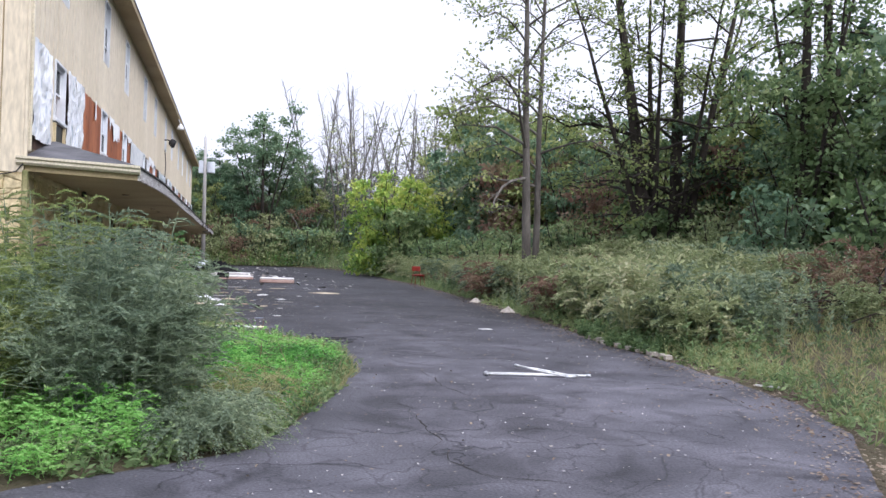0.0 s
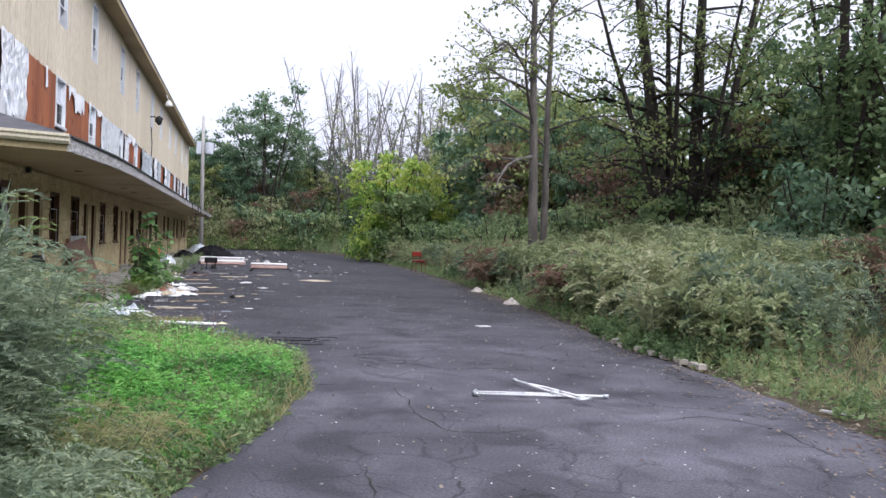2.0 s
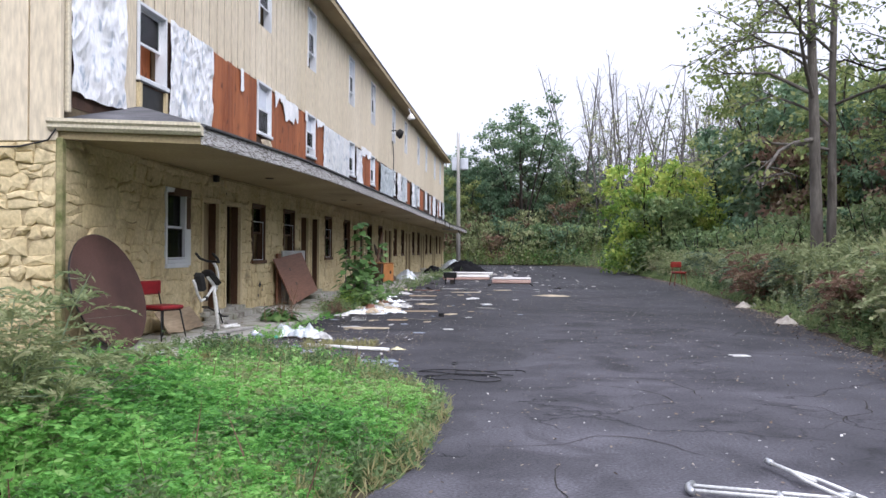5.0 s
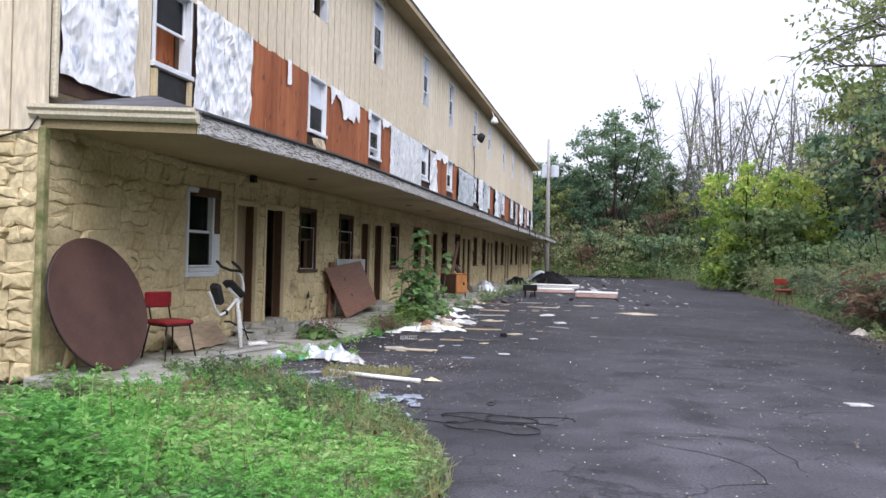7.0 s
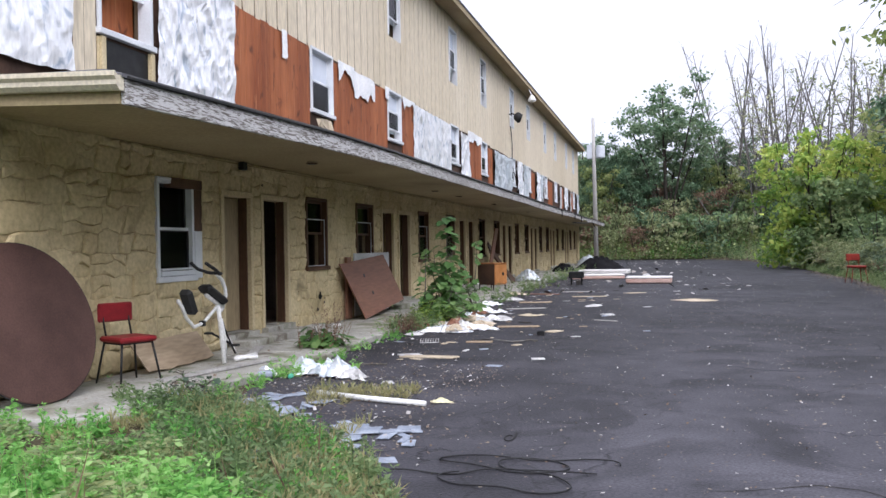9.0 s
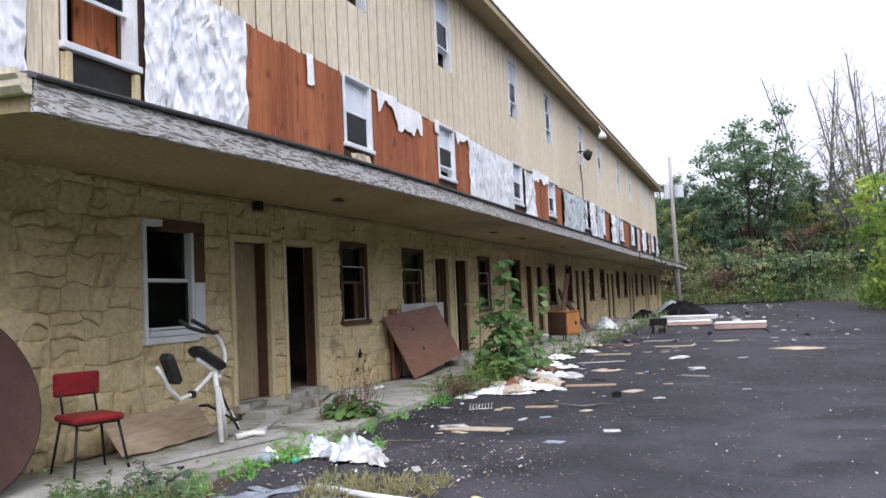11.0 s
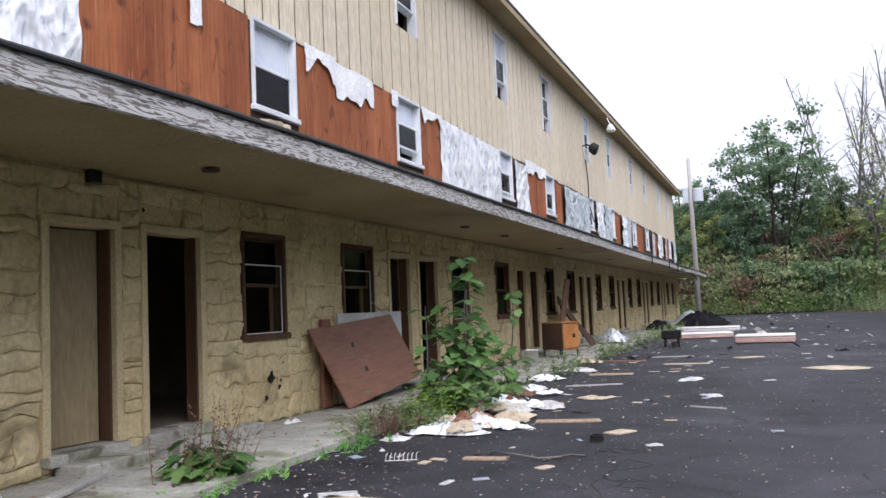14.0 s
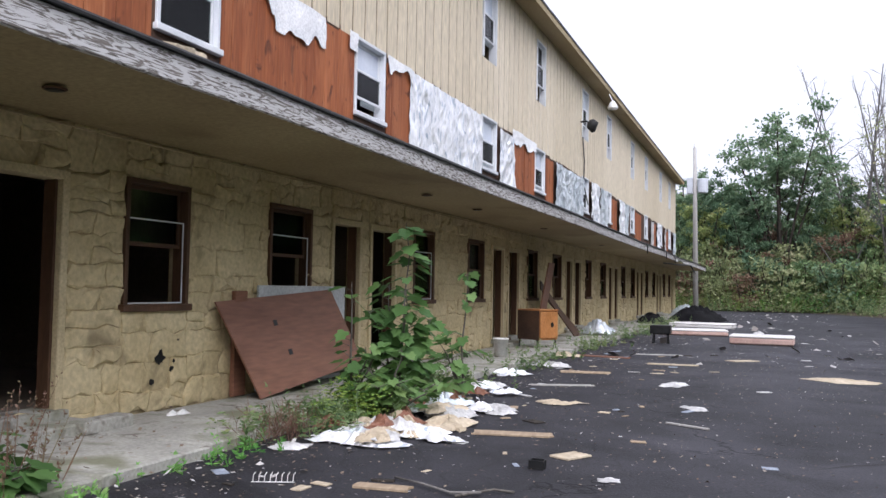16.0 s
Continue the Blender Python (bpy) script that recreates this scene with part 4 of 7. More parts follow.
part("inner_door", Build().box(-0.30, -0.27, ya + 0.45, yb, 4.1, 5.2), PLY, w1, "reddish brown board behind the empty sash")
# concrete steps below the doors
for k in range(8):
    yy = UNIT * k
    if yy < 50:
        st = tagged(new("door_step", Build().box(0.04, 0.42, yy - 1.2, yy + 1.05, 0.05, 0.18, 0.015).mesh("door_step", CONCRETE)), "low concrete step under a pair of doors", "step", "door steps")


# ---- second-floor band: foil, plywood and torn wrap ----
def foil_sheet(y0, y1, z0, z1, seed, mat, label, rag=0.08, name="foil_sheet", depth=0.05, category="insulation"):
    """Crumpled sheet with hanging folds and a torn lower edge."""
    nu, nv = max(10, int((y1 - y0) * 30)), 44
    b = Build()
    for j in range(nv + 1):
        for i in range(nu + 1):
            u, v = i / nu, j / nv
            y = y0 + (y1 - y0) * u
            fr = 0.75 if name == "house_wrap" else 1.0
            low = z0 + rag * max(0, noise.noise((y * 2.0 * fr, seed, 0)) + (0.3 if fr < 1 else 0.5) * noise.noise((y * 4.5, seed, 2)) + 0.15) * 1.8
            z = low + (z1 + 0.03 * noise.noise((y * 3, seed, 9)) - low) * v
            fold = 1.1 * noise.noise((y * 2.2, z * 0.8, seed)) + 0.07 * noise.noise((y * 13, z * 8, seed + 9))
            crease = abs(noise.noise((y * 2.6 + z * 1.1, z * 1.2, seed + 2))) + 0.4 * abs(noise.noise((y * 4 - z * 2.6, z * 2.8, seed + 4)))
            pucker = abs(noise.noise((y * 7.5 + 2.0 * noise.noise((y * 3, z * 3, seed)), z * 4.0, seed + 6)))
            x = 0.035 + depth * (0.6 + 0.55 * fold - 1.1 * crease - 0.3 * pucker + 0.25)
            edge = 0.02 * noise.noise((z * 6, seed, u)) * (1 if i in (0, nu) else 0)
            b.v.append((max(x, 0.008), y + edge, z))
    b.f = [(j * (nu + 1) + i, j * (nu + 1) + i + 1, (j + 1) * (nu + 1) + i + 1, (j + 1) * (nu + 1) + i) for j in range(nv) for i in range(nu)]
    return tagged(new(name, b.mesh(name, mat, False)), label, category, "torn wall coverings")


def ply_panel(y0, y1, z0, z1, seed):
    """Grooved stained plywood, strip by strip."""
    rr = random.Random(seed)
    p = new("plywood_panel")
    p.parent = wall_upper
    tagged(p, "reddish brown stained plywood exposed on the facade")
    y = y0
    while y < y1 - 0.02:
        e = min(y + rr.choice([0.2, 0.3, 0.41]), y1)
        part("plank", Build().box(-0.036, 0.012 + rr.uniform(0, 0.003), y, e - 0.007, z0, z1 + rr.uniform(-0.02, 0.02), 0.003), PLY, p)
        y = e
    return p


b = Build()
for a, c, s, e in rects(Y0 + 0.1, Y1 - 0.1, 3.3, 5.3, WIN_UP):
    b.box(-0.036, -0.004, a, c, s, e)
tagged(new("trim_sheathing", b.mesh("trim_sheathing", PLYDARK)), "dark bare sheathing behind torn siding", "sheathing", kind="structure")
foil_sheet(-5.95, -4.42, 3.46, 5.24, 1.3, FOIL, "crumpled silver foil insulation hanging beside the corner board", 0.03, depth=0.05)
foil_sheet(-2.84, -1.9, 3.45, 5.28, 4.1, FOIL, "crumpled silver foil insulation with vertical folds", 0.02, depth=0.06)
foil_sheet(-1.92, -0.84, 3.45, 5.27, 7.7, FOIL, "crumpled silver foil insulation with vertical folds", 0.02, depth=0.06)
ply_panel(-0.83, 1.98, 3.4, 5.24, 1)
ply_panel(3.14, 6.44, 3.4, 5.2, 2)
ply_panel(7.6, 8.62, 3.4, 5.16, 3)
foil_sheet(7.58, 8.7, 4.95, 5.26, 3.3, WRAP, "torn strip of white house wrap", 0.15, "house_wrap")
foil_sheet(8.5, 12.4, 3.5, 5.22, 9.2, FOIL, "broad sheet of white-silver foil insulation", 0.10, depth=0.04)
foil_sheet(13.65, 14.85, 3.5, 5.15, 11.4, FOIL, "torn silver foil insulation beside a window", 0.22, depth=0.08)
ply_panel(14.85, 15.85, 3.4, 5.1, 4)
ply_panel(15.9, 16.9, 3.4, 5.15, 5)
foil_sheet(14.7, 16.95, 5.0, 5.36, 5.9, WRAP, "torn strip of white house wrap", 0.16, "house_wrap", 0.04)
ply_panel(18.1, 18.95, 3.4, 5.15, 6)
foil_sheet(19.0, 22.85, 3.5, 5.15, 15.1, FOILGREY, "weathered grey-blue foil insulation in strips", 0.12, depth=0.09)
yy, k = 24.1, 0
while yy < 51.3:
    w = rnd.uniform(0.7, 1.9)
    e = min(yy + w, 51.6)
    if not any(h[0] < e and h[1] > yy for h in WIN_UP):
        kind = k % 4
        if kind == 3:
            ply_panel(yy, e, 3.4, 5.1, 30 + k)
        else:
            foil_sheet(yy, e, 3.5 + rnd.uniform(0, 0.25), 5.1 + rnd.uniform(-0.1, 0.15), 20 + k * 1.7, (FOIL, FOILGREY, PAPERW)[kind], "ragged loose insulation flapping on the far facade", 0.35, depth=0.12)
    yy, k = e + rnd.uniform(0.05, 0.35), k + 1
# torn wrap strips over the plywood
foil_sheet(3.3, 4.2, 4.86, 5.28, 41.3, WRAP, "torn white house wrap draped over brown plywood", 0.22, "house_wrap", 0.03)
foil_sheet(4.2, 5.5, 4.68, 5.24, 43.8, WRAP, "torn white house wrap draped over brown plywood", 0.3, "house_wrap", 0.03)
foil_sheet(0.78, 1.0, 4.78, 5.26, 47.1, WRAP, "small white scrap of house wrap hanging down", 0.12, "house_wrap", 0.03)
foil_sheet(6.2, 6.46, 5.0, 5.28, 48.2, WRAP, "small white scrap of house wrap hanging down", 0.12, "house_wrap", 0.03)
foil_sheet(2.05, 2.75, 3.66, 3.95, 49.5, CARD, "crumpled pale scrap stuck below a window", 0.12, "scrap", 0.16, "debris")


# ---- plants ----
def plants(pts, hmin, hmax, nleaf, ln, wd, rng, lean=0.25, rise=0.5, low=0.08, taper=0.55, stem=0.012):
    """Leafy stems on the given ground points; returns an array of leaf quads."""
    n = len(pts)
    base = np.array([(x, y, ground_z(x, y)) for x, y in pts])
    h = rng.uniform(hmin, hmax, n)
    az = rng.uniform(0, 2 * np.pi, n)
    bend = np.stack([np.cos(az), np.sin(az), np.zeros(n)], 1) * (rng.uniform(0, lean, n) * h)[:, None]
    up = np.array([0, 0, 1.0])
    t = rng.uniform(low, 1, (n, nleaf))
    pos = base[:, None] + up * (h[:, None] * t)[..., None] + bend[:, None] * (t ** 2)[..., None]
    a = rng.uniform(0, 2 * np.pi, (n, nleaf))
    el = rng.normal(rise, 0.35, (n, nleaf))
    d = np.stack([np.cos(a) * np.cos(el), np.sin(a) * np.cos(el), np.sin(el)], -1)
    L = ln * (1 - taper * t) * rng.uniform(0.6, 1.3, (n, nleaf))
    q = leaf_quads(pos.reshape(-1, 3), d.reshape(-1, 3), L.ravel(), (L * wd / ln).ravel(), rng)
    if stem:
        top = up * h[:, None] + bend
        q = np.concatenate([q, leaf_quads(base, top, np.linalg.norm(top, axis=1), np.full(n, stem), rng)])
    return q


def scatter(n, x0, x1, y0, y1, test, rng):
    out = []
    while len(out) < n:
        x, y = rng.uniform(x0, x1), rng.uniform(y0, y1)
        if test(x, y):
            out.append((x, y))
    return out


def stuff(name, q, mat, label, category):
    return tagged(new(name, quads_mesh(name, q, mat)), label, category, kind="stuff")


def fern_weeds(pts, height, nfrond, pairs, ln, rng):
    """Upright stems with whorls of drooping fronds, each a row of paired leaflets."""
    n = len(pts)
    base = np.array([(x, y, ground_z(x, y)) for x, y in pts])
    h = np.array([height(x, y) for x, y in pts]) * rng.uniform(0.65, 1.2, n)
    a = rng.uniform(0, 2 * np.pi, n)
    top = np.stack([0.25 * h * np.cos(a), 0.25 * h * np.sin(a), h], 1)
    f = np.linspace(0.25, 1.0, nfrond)[None] * np.ones((n, 1))
    root = base[:, None] + top[:, None] * f[..., None]
    az = a[:, None] + 2.4 * np.arange(nfrond)[None] + rng.normal(0, 0.3, (n, nfrond))
    fl = (0.13 + 0.28 * h[:, None]) * (1.15 - 0.65 * f) * rng.uniform(0.7, 1.25, (n, nfrond))
    out = np.stack([np.cos(az), np.sin(az), np.zeros_like(az)], -1)
    side = np.stack([-np.sin(az), np.cos(az), np.zeros_like(az)], -1)
    up = np.array([0, 0, 1.0])
    rise = rng.uniform(0.35, 0.95, (n, nfrond))
    pos, dirs, size = [], [], []
    for u in np.linspace(0.15, 1.0, pairs):
        p = root + out * (fl * u)[..., None] + up * (fl * (rise * u - 0.75 * u * u))[..., None]
        for sg in (-1, 1):
            pos.append(p)
            dirs.append(side * sg + out * 0.75 + up * 0.1 + rng.normal(0, 0.2, p.shape))
            size.append(ln * (1.15 - 0.6 * u) * (0.6 + h[:, None]) * rng.uniform(0.7, 1.3, (n, nfrond)))
    L = np.stack(size).ravel()
    q = leaf_quads(np.stack(pos).reshape(-1, 3), np.stack(dirs).reshape(-1, 3), L, L * 0.36, rng)
    return np.concatenate([q, leaf_quads(base, top, np.linalg.norm(top, axis=1), np.full(n, 0.009), rng)])


rng = np.random.default_rng(5)
bed_height = lambda x, y: max(0.10, (0.36 + 0.42 * noise.noise((x * 0.9, y * 0.9, 3))) * min(1.0, 0.14 + (island_right(y) - x) / 2.1) * (1.0 if y < -10 else max(0.4, 1 - 0.2 * (y + 10))))
both = lambda f, g: (lambda x, y: f(x, y) and g(x, y))
island = lambda lo, hi: (lambda x, y: lo < island_right(y) - x < hi)
# feathery grey-green weeds heaped on the bed
def frond_bush(name, cx, cy, rx, ry, h, nstem, nleaf, mat, label, seed, ln=0.085, wd=0.013, droop=0.6, sprays=10, per=24, group="bed bushes"):
    """Arching stems from one clump, with side sprays that carry rows of narrow leaflets."""
    rg = np.random.default_rng(seed)
    leaves, stems = [], []
    for k in range(nstem):
        a = rg.uniform(0, 2 * np.pi)
        r0 = np.sqrt(rg.uniform(0, 1)) * 0.8
        b0 = np.array([cx + rx * r0 * np.cos(a), cy + ry * r0 * np.sin(a), 0.02])
        hh = h * rg.uniform(0.5, 1.1) * (1 - 0.4 * r0 ** 2)
        out = np.array([np.cos(a + rg.normal(0, 0.5)), np.sin(a + rg.normal(0, 0.5)), 0]) * rg.uniform(0.1, 0.4) * (0.4 + r0)
        t = np.linspace(0.12, 1, nleaf)
        line = b0 + np.stack([out[0] * t ** 1.7, out[1] * t ** 1.7, hh * (t - 0.18 * droop * t ** 4)], 1)
        for side in range(sprays):
            i0 = int(rg.integers(nleaf // 6, nleaf - 1))
            aa = rg.uniform(0, 2 * np.pi)
            sl = rg.uniform(0.22, 0.62) * (1.15 - 0.4 * i0 / nleaf)
            u = np.linspace(0, 1, per)
            sp = line[i0] + np.stack([np.cos(aa) * sl * u, np.sin(aa) * sl * u, sl * (0.7 * u - droop * u ** 2)], 1)
            tang = np.gradient(sp, axis=0)
            tang /= np.linalg.norm(tang, axis=1, keepdims=True)
            perp = np.cross(tang, [0, 0, 1.0])
            for sg in (-1, 1):
                d = tang * 0.8 + perp * sg * 0.7 + rg.normal(0, 0.22, sp.shape) + np.array([0, 0, 0.08])
                leaves.append(leaf_quads(sp, d, ln * rg.uniform(0.5, 1.0, per) * (1 - 0.45 * u), np.full(per, wd), rg))
            stems.append(leaf_quads(sp[:1], (sp[-1] - sp[0])[None], [sl], [0.007], rg))
        d = rg.normal(0, 1, line.shape) + np.array([0, 0, 0.5])
        leaves.append(leaf_quads(line, d, np.full(nleaf, ln), np.full(nleaf, wd), rg))
        for u0 in range(0, nleaf - 5, 5):
            stems.append(leaf_quads(line[u0:u0 + 1], (line[u0 + 5] - line[u0])[None], [np.linalg.norm(line[u0 + 5] - line[u0]) * 1.3], [0.014], rg))
    bush = thing(name, label, "bush", group)
    for nm, q, m in (("foliage", leaves, mat), ("stalk", stems, LEAF_GREY)):
        o = new(nm, quads_mesh(nm, np.concatenate(q), m))
        o.parent = bush
    return bush


frond_bush("mugwort_bush", 2.6, -13.95, 0.85, 1.05, 1.95, 130, 26, LEAF_GREY, "tall feathery grey-green mugwort clump spilling over asphalt", 1)
frond_bush("mugwort_bush", 1.2, -13.5, 1.1, 1.2, 1.75, 90, 26, LEAF_OLIVE, "tall feathery yellow-green weed clump in the bed", 2)
frond_bush("goldenrod_bush", 1.75, -12.7, 1.15, 0.8, 2.25, 90, 26, LEAF_OLIVE, "yellow-green goldenrod clump going to seed", 3)
frond_bush("goldenrod_bush", 3.2, -14.9, 0.6, 0.3, 0.5, 34, 20, LEAF_GREY, "low grey-green weeds drooping at the asphalt edge", 4, 0.07, 0.012, 0.9)
frond_bush("mugwort_bush", 2.6, -11.4, 0.5, 0.45, 1.5, 38, 22, LEAF_WEED, "pale feathery goldenrod stems above the bed", 16, 0.10, 0.016, 0.6, 9, 18)
frond_bush("mugwort_bush", 0.3, -11.0, 1.3, 1.6, 1.45, 80, 24, LEAF_GREY, "feathery grey-green weeds close to the wall", 6)
frond_bush("goldenrod_bush", 3.7, -13.7, 0.3, 0.35, 0.6, 24, 20, LEAF_STRAW, "drooping straw-coloured grass tuft", 7, 0.09, 0.006, 1.0, 6, 16)
frond_bush("mugwort_bush", -0.9, -8.4, 1.0, 1.6, 1.1, 50, 22, LEAF_GREY, "feathery weeds beside the end wall", 8)
thick = lambda x, y: noise.noise((x * 0.8, y * 0.8, 6)) > -0.3 and (y < -9.6 or noise.noise((x * 1.7, y * 1.7, 11)) > 0.12 * (y + 9.6) - 0.1)
stuff("low_weeds", fern_weeds(scatter(1500, 0.2, 5.4, -13.8, -7.6, both(island(0.2, 9), thick), rng), bed_height, 10, 8, 0.055, rng), LEAF_BRIGHT, "bright green ferny weeds covering the bed", "weeds")
stuff("low_weeds", fern_weeds(scatter(420, 0.2, 5.4, -13.8, -6.4, both(island(0.1, 9), lambda x, y: noise.noise((x * 1.3, y * 1.3, 21)) > 0.05), rng), bed_height, 8, 6, 0.07, rng), LEAF_MID, "darker green ferny weeds among the bright ones", "weeds")
stuff("low_weeds", plants(scatter(700, 0.2, 5.2, -13.8, -7.9, island(0.9, 9), rng), 0.12, 0.5, 14, 0.10, 0.05, rng, 0.35, 0.3), LEAF_BRIGHT, "bright broad-leaved weeds in the bed", "weeds")
stuff("low_weeds", fern_weeds(scatter(520, 0.6, 5.4, -13.4, -8.4, island(0.15, 1.7), rng), lambda x, y: 0.20 + 0.1 * noise.noise((x * 1.6, y * 1.6, 8)), 9, 8, 0.05, rng), LEAF_BRIGHT, "low bright ferny weeds near the asphalt", "weeds")
stuff("dry_stalks", plants(scatter(45, 0.6, 5.4, -13.5, -7.0, island(0.1, 2.6), rng), 0.2, 0.6, 12, 0.05, 0.012, rng, 0.5, 0.7), LEAF_RUST, "brown dry stalks among the weeds", "weeds")
stuff("low_weeds", fern_weeds(scatter(420, -2.5, 2.9, -16.7, -14.2, island(0.2, 9), rng), lambda x, y: 0.36 + 0.25 * noise.noise((x * 1.3, y * 1.3, 5)), 11, 10, 0.045, rng), LEAF_BRIGHT, "bright green ferny weeds at the bed's end", "weeds")
stuff("grass", plants(scatter(1000, 0.8, 5.6, -16.4, -5.0, both(island(-0.06, 1.0), lambda x, y: y > -12.3 or noise.noise((x * 1.1, y * 1.1, 14)) > 0.22), rng), 0.04, 0.16, 8, 0.14, 0.012, rng, 0.6, 0.9, 0.0, 0.3, 0.006), LEAF_STRAW, "straw-coloured grass fringe along the asphalt", "grass")
stuff("edge_weeds", plants(scatter(1900, 0.8, 5.6, -15.8, -5.0, island(-0.04, 1.6), rng), 0.06, 0.3, 16, 0.09, 0.035, rng, 0.5, 0.3), LEAF_MID, "mixed small weeds at the bed's edge", "weeds")
stuff("low_weeds", plants(scatter(420, 0.6, 4.4, -8.3, -6.3, both(island(0.15, 9), lambda x, y: noise.noise((x * 1.2, y * 1.2, 16)) > 0.0), rng), 0.08, 0.28, 20, 0.08, 0.03, rng, 0.4, 0.35), LEAF_BRIGHT, "sparse green weeds between debris", "weeds")
walk_edge = lambda x, y: noise.noise((x * 1.1, y * 0.9, 4)) > 0.05
stuff("edge_weeds", plants(scatter(120, 1.5, 2.6, -6.0, -2.2, walk_edge, rng), 0.05, 0.2, 14, 0.10, 0.03, rng, 0.6, 0.4), LEAF_BRIGHT, "green weeds between the walk and asphalt", "weeds")
stuff("grass", plants(scatter(320, 1.5, 3.8, -7.2, -3.8, walk_edge, rng), 0.03, 0.1, 8, 0.12, 0.012, rng, 0.6, 0.8, 0, 0.3, 0.006), LEAF_STRAW, "dry grass between the walk and asphalt", "grass")

# the overgrown verge
verge = lambda lo, hi: (lambda x, y: lo < x - road_right(y) < hi)
patch = lambda k, c: (lambda x, y: noise.noise((x * 0.35, y * 0.35, k)) > c)
near = verge(0.5, 10)
stuff("field_weeds", plants(scatter(1700, 9, 26, -9.5, 46, verge(0.7, 11), rng), 0.6, 1.4, 30, 0.17, 0.045, rng, 0.35, 0.45), LEAF_WEED, "tall goldenrod and mixed weeds on the verge", "weeds")
stuff("field_weeds", plants(scatter(1700, 9, 26, -10, 40, both(verge(0.5, 9), patch(2, 0.0)), rng), 0.6, 1.3, 32, 0.15, 0.045, rng, 0.3, 0.5), LEAF_GREY, "grey-green feathery weeds on the verge", "weeds")
stuff("field_weeds", plants(scatter(800, 9, 26, -9, 40, both(verge(1.0, 10), patch(6, 0.12)), rng), 0.6, 1.3, 30, 0.13, 0.03, rng, 0.3, 0.6), LEAF_RUST, "brown seeded weeds on the verge", "weeds")
stuff("field_weeds", plants(scatter(1300, 9, 26, -12, 46, both(verge(0.3, 8), patch(9, 0.05)), rng), 0.3, 1.0, 26, 0.15, 0.06, rng, 0.35, 0.35), LEAF_MID, "broad-leaved green weeds on the verge", "weeds")
stuff("edge_weeds", plants(scatter(1300, 9, 16, -20, 40, verge(0.05, 0.9), rng), 0.06, 0.4, 16, 0.11, 0.04, rng, 0.5, 0.3), LEAF_MID, "low weeds along the asphalt edge", "weeds")
stuff("edge_weeds", plants(scatter(240, 9, 14, -9.2, -5.0, verge(0.0, 0.9), rng), 0.15, 0.4, 24, 0.12, 0.07, rng, 0.4, 0.3), LEAF_MID, "low green ground ivy at the asphalt edge", "weeds")
stuff("grass", plants(scatter(5200, 9, 24, -24, -5, verge(0.25, 12), rng), 0.06, 0.34, 7, 0.22, 0.013, rng, 0.7, 0.9, 0, 0.3, 0.006), LEAF_STRAW, "dry yellowing grass on the verge", "grass")
stuff("grass", plants(scatter(3000, 9, 24, -24, -6, verge(0.3, 12), rng), 0.06, 0.28, 9, 0.15, 0.03, rng, 0.6, 0.5, 0, 0.3, 0.006), LEAF_MID, "short green grass and clover on the verge", "grass")
far_end = lambda x, y: y - ROAD_END > -1 or x - road_right(y) > 0.3
stuff("field_weeds", plants(scatter(2200, -6, 26, 46, 76, far_end, rng), 0.6, 1.6, 22, 0.26, 0.09, rng, 0.35, 0.4), LEAF_MID, "dense green brambles at the lot's end", "weeds")
stuff("field_weeds", plants(scatter(1000, -6, 20, 56, 70, far_end, rng), 0.5, 1.2, 22, 0.24, 0.06, rng, 0.35, 0.4), LEAF_WEED, "straw-green weeds at the lot's end", "weeds")
CLUMPS = [frond_bush("goldenrod_clump", 0, 0, 0.75, 0.75, h, 22, 18, m, lab, 60 + k, 0.15, 0.034, 0.7, 6, 12, "verge clumps") for k, (h, m, lab) in enumerate((
    (1.25, LEAF_GREY, "feathery grey-green goldenrod clump on the verge"), (1.35, LEAF_WEED, "yellow-green goldenrod clump on the verge"), (1.0, LEAF_RUST, "brown seeded weed clump on the verge")))]
rc = random.Random(31)
for k, o in enumerate(CLUMPS):
    o.matrix_basis = pose(road_right(-6 + 3 * k) + 1.4, -6 + 3 * k, ground_z(road_right(-6 + 3 * k) + 1.4, -6 + 3 * k))
for k in range(165):
    y = rc.uniform(-9, 12) if k < 115 else rc.uniform(10, 34)
    x = road_right(y) + (rc.uniform(0.9, 2.2) if k % 3 == 0 else rc.uniform(1.2, 7.5))
    sc_ = rc.uniform(0.75, 1.5)
    o = copy_thing(CLUMPS[rc.choice((0, 0, 1, 1, 1, 1, 2))], pose(x, y, ground_z(x, y), 0, 0, rc.uniform(0, 360)))
    o.scale = (sc_, sc_, sc_ * rc.uniform(0.9, 1.1))
bank = lambda x, y: y - ROAD_END > -0.3
stuff("brambles", plants(scatter(1500, -8, 16, 62.5, 69, bank, rng), 0.8, 2.1, 22, 0.3, 0.14, rng, 0.4, 0.3), LEAF_OLIVE, "pale green brambles over the far bank", "weeds")
stuff("brambles", plants(scatter(700, -8, 16, 62.5, 68, bank, rng), 0.6, 1.6, 20, 0.26, 0.10, rng, 0.4, 0.3), LEAF_BRIGHT, "fresh green brambles over the far bank", "weeds")
stuff("brambles", plants(scatter(500, -6, 16, 62.0, 66, bank, rng), 0.5, 1.3, 22, 0.22, 0.05, rng, 0.4, 0.5), LEAF_RUST, "dry brown stalks below the far bank", "weeds")
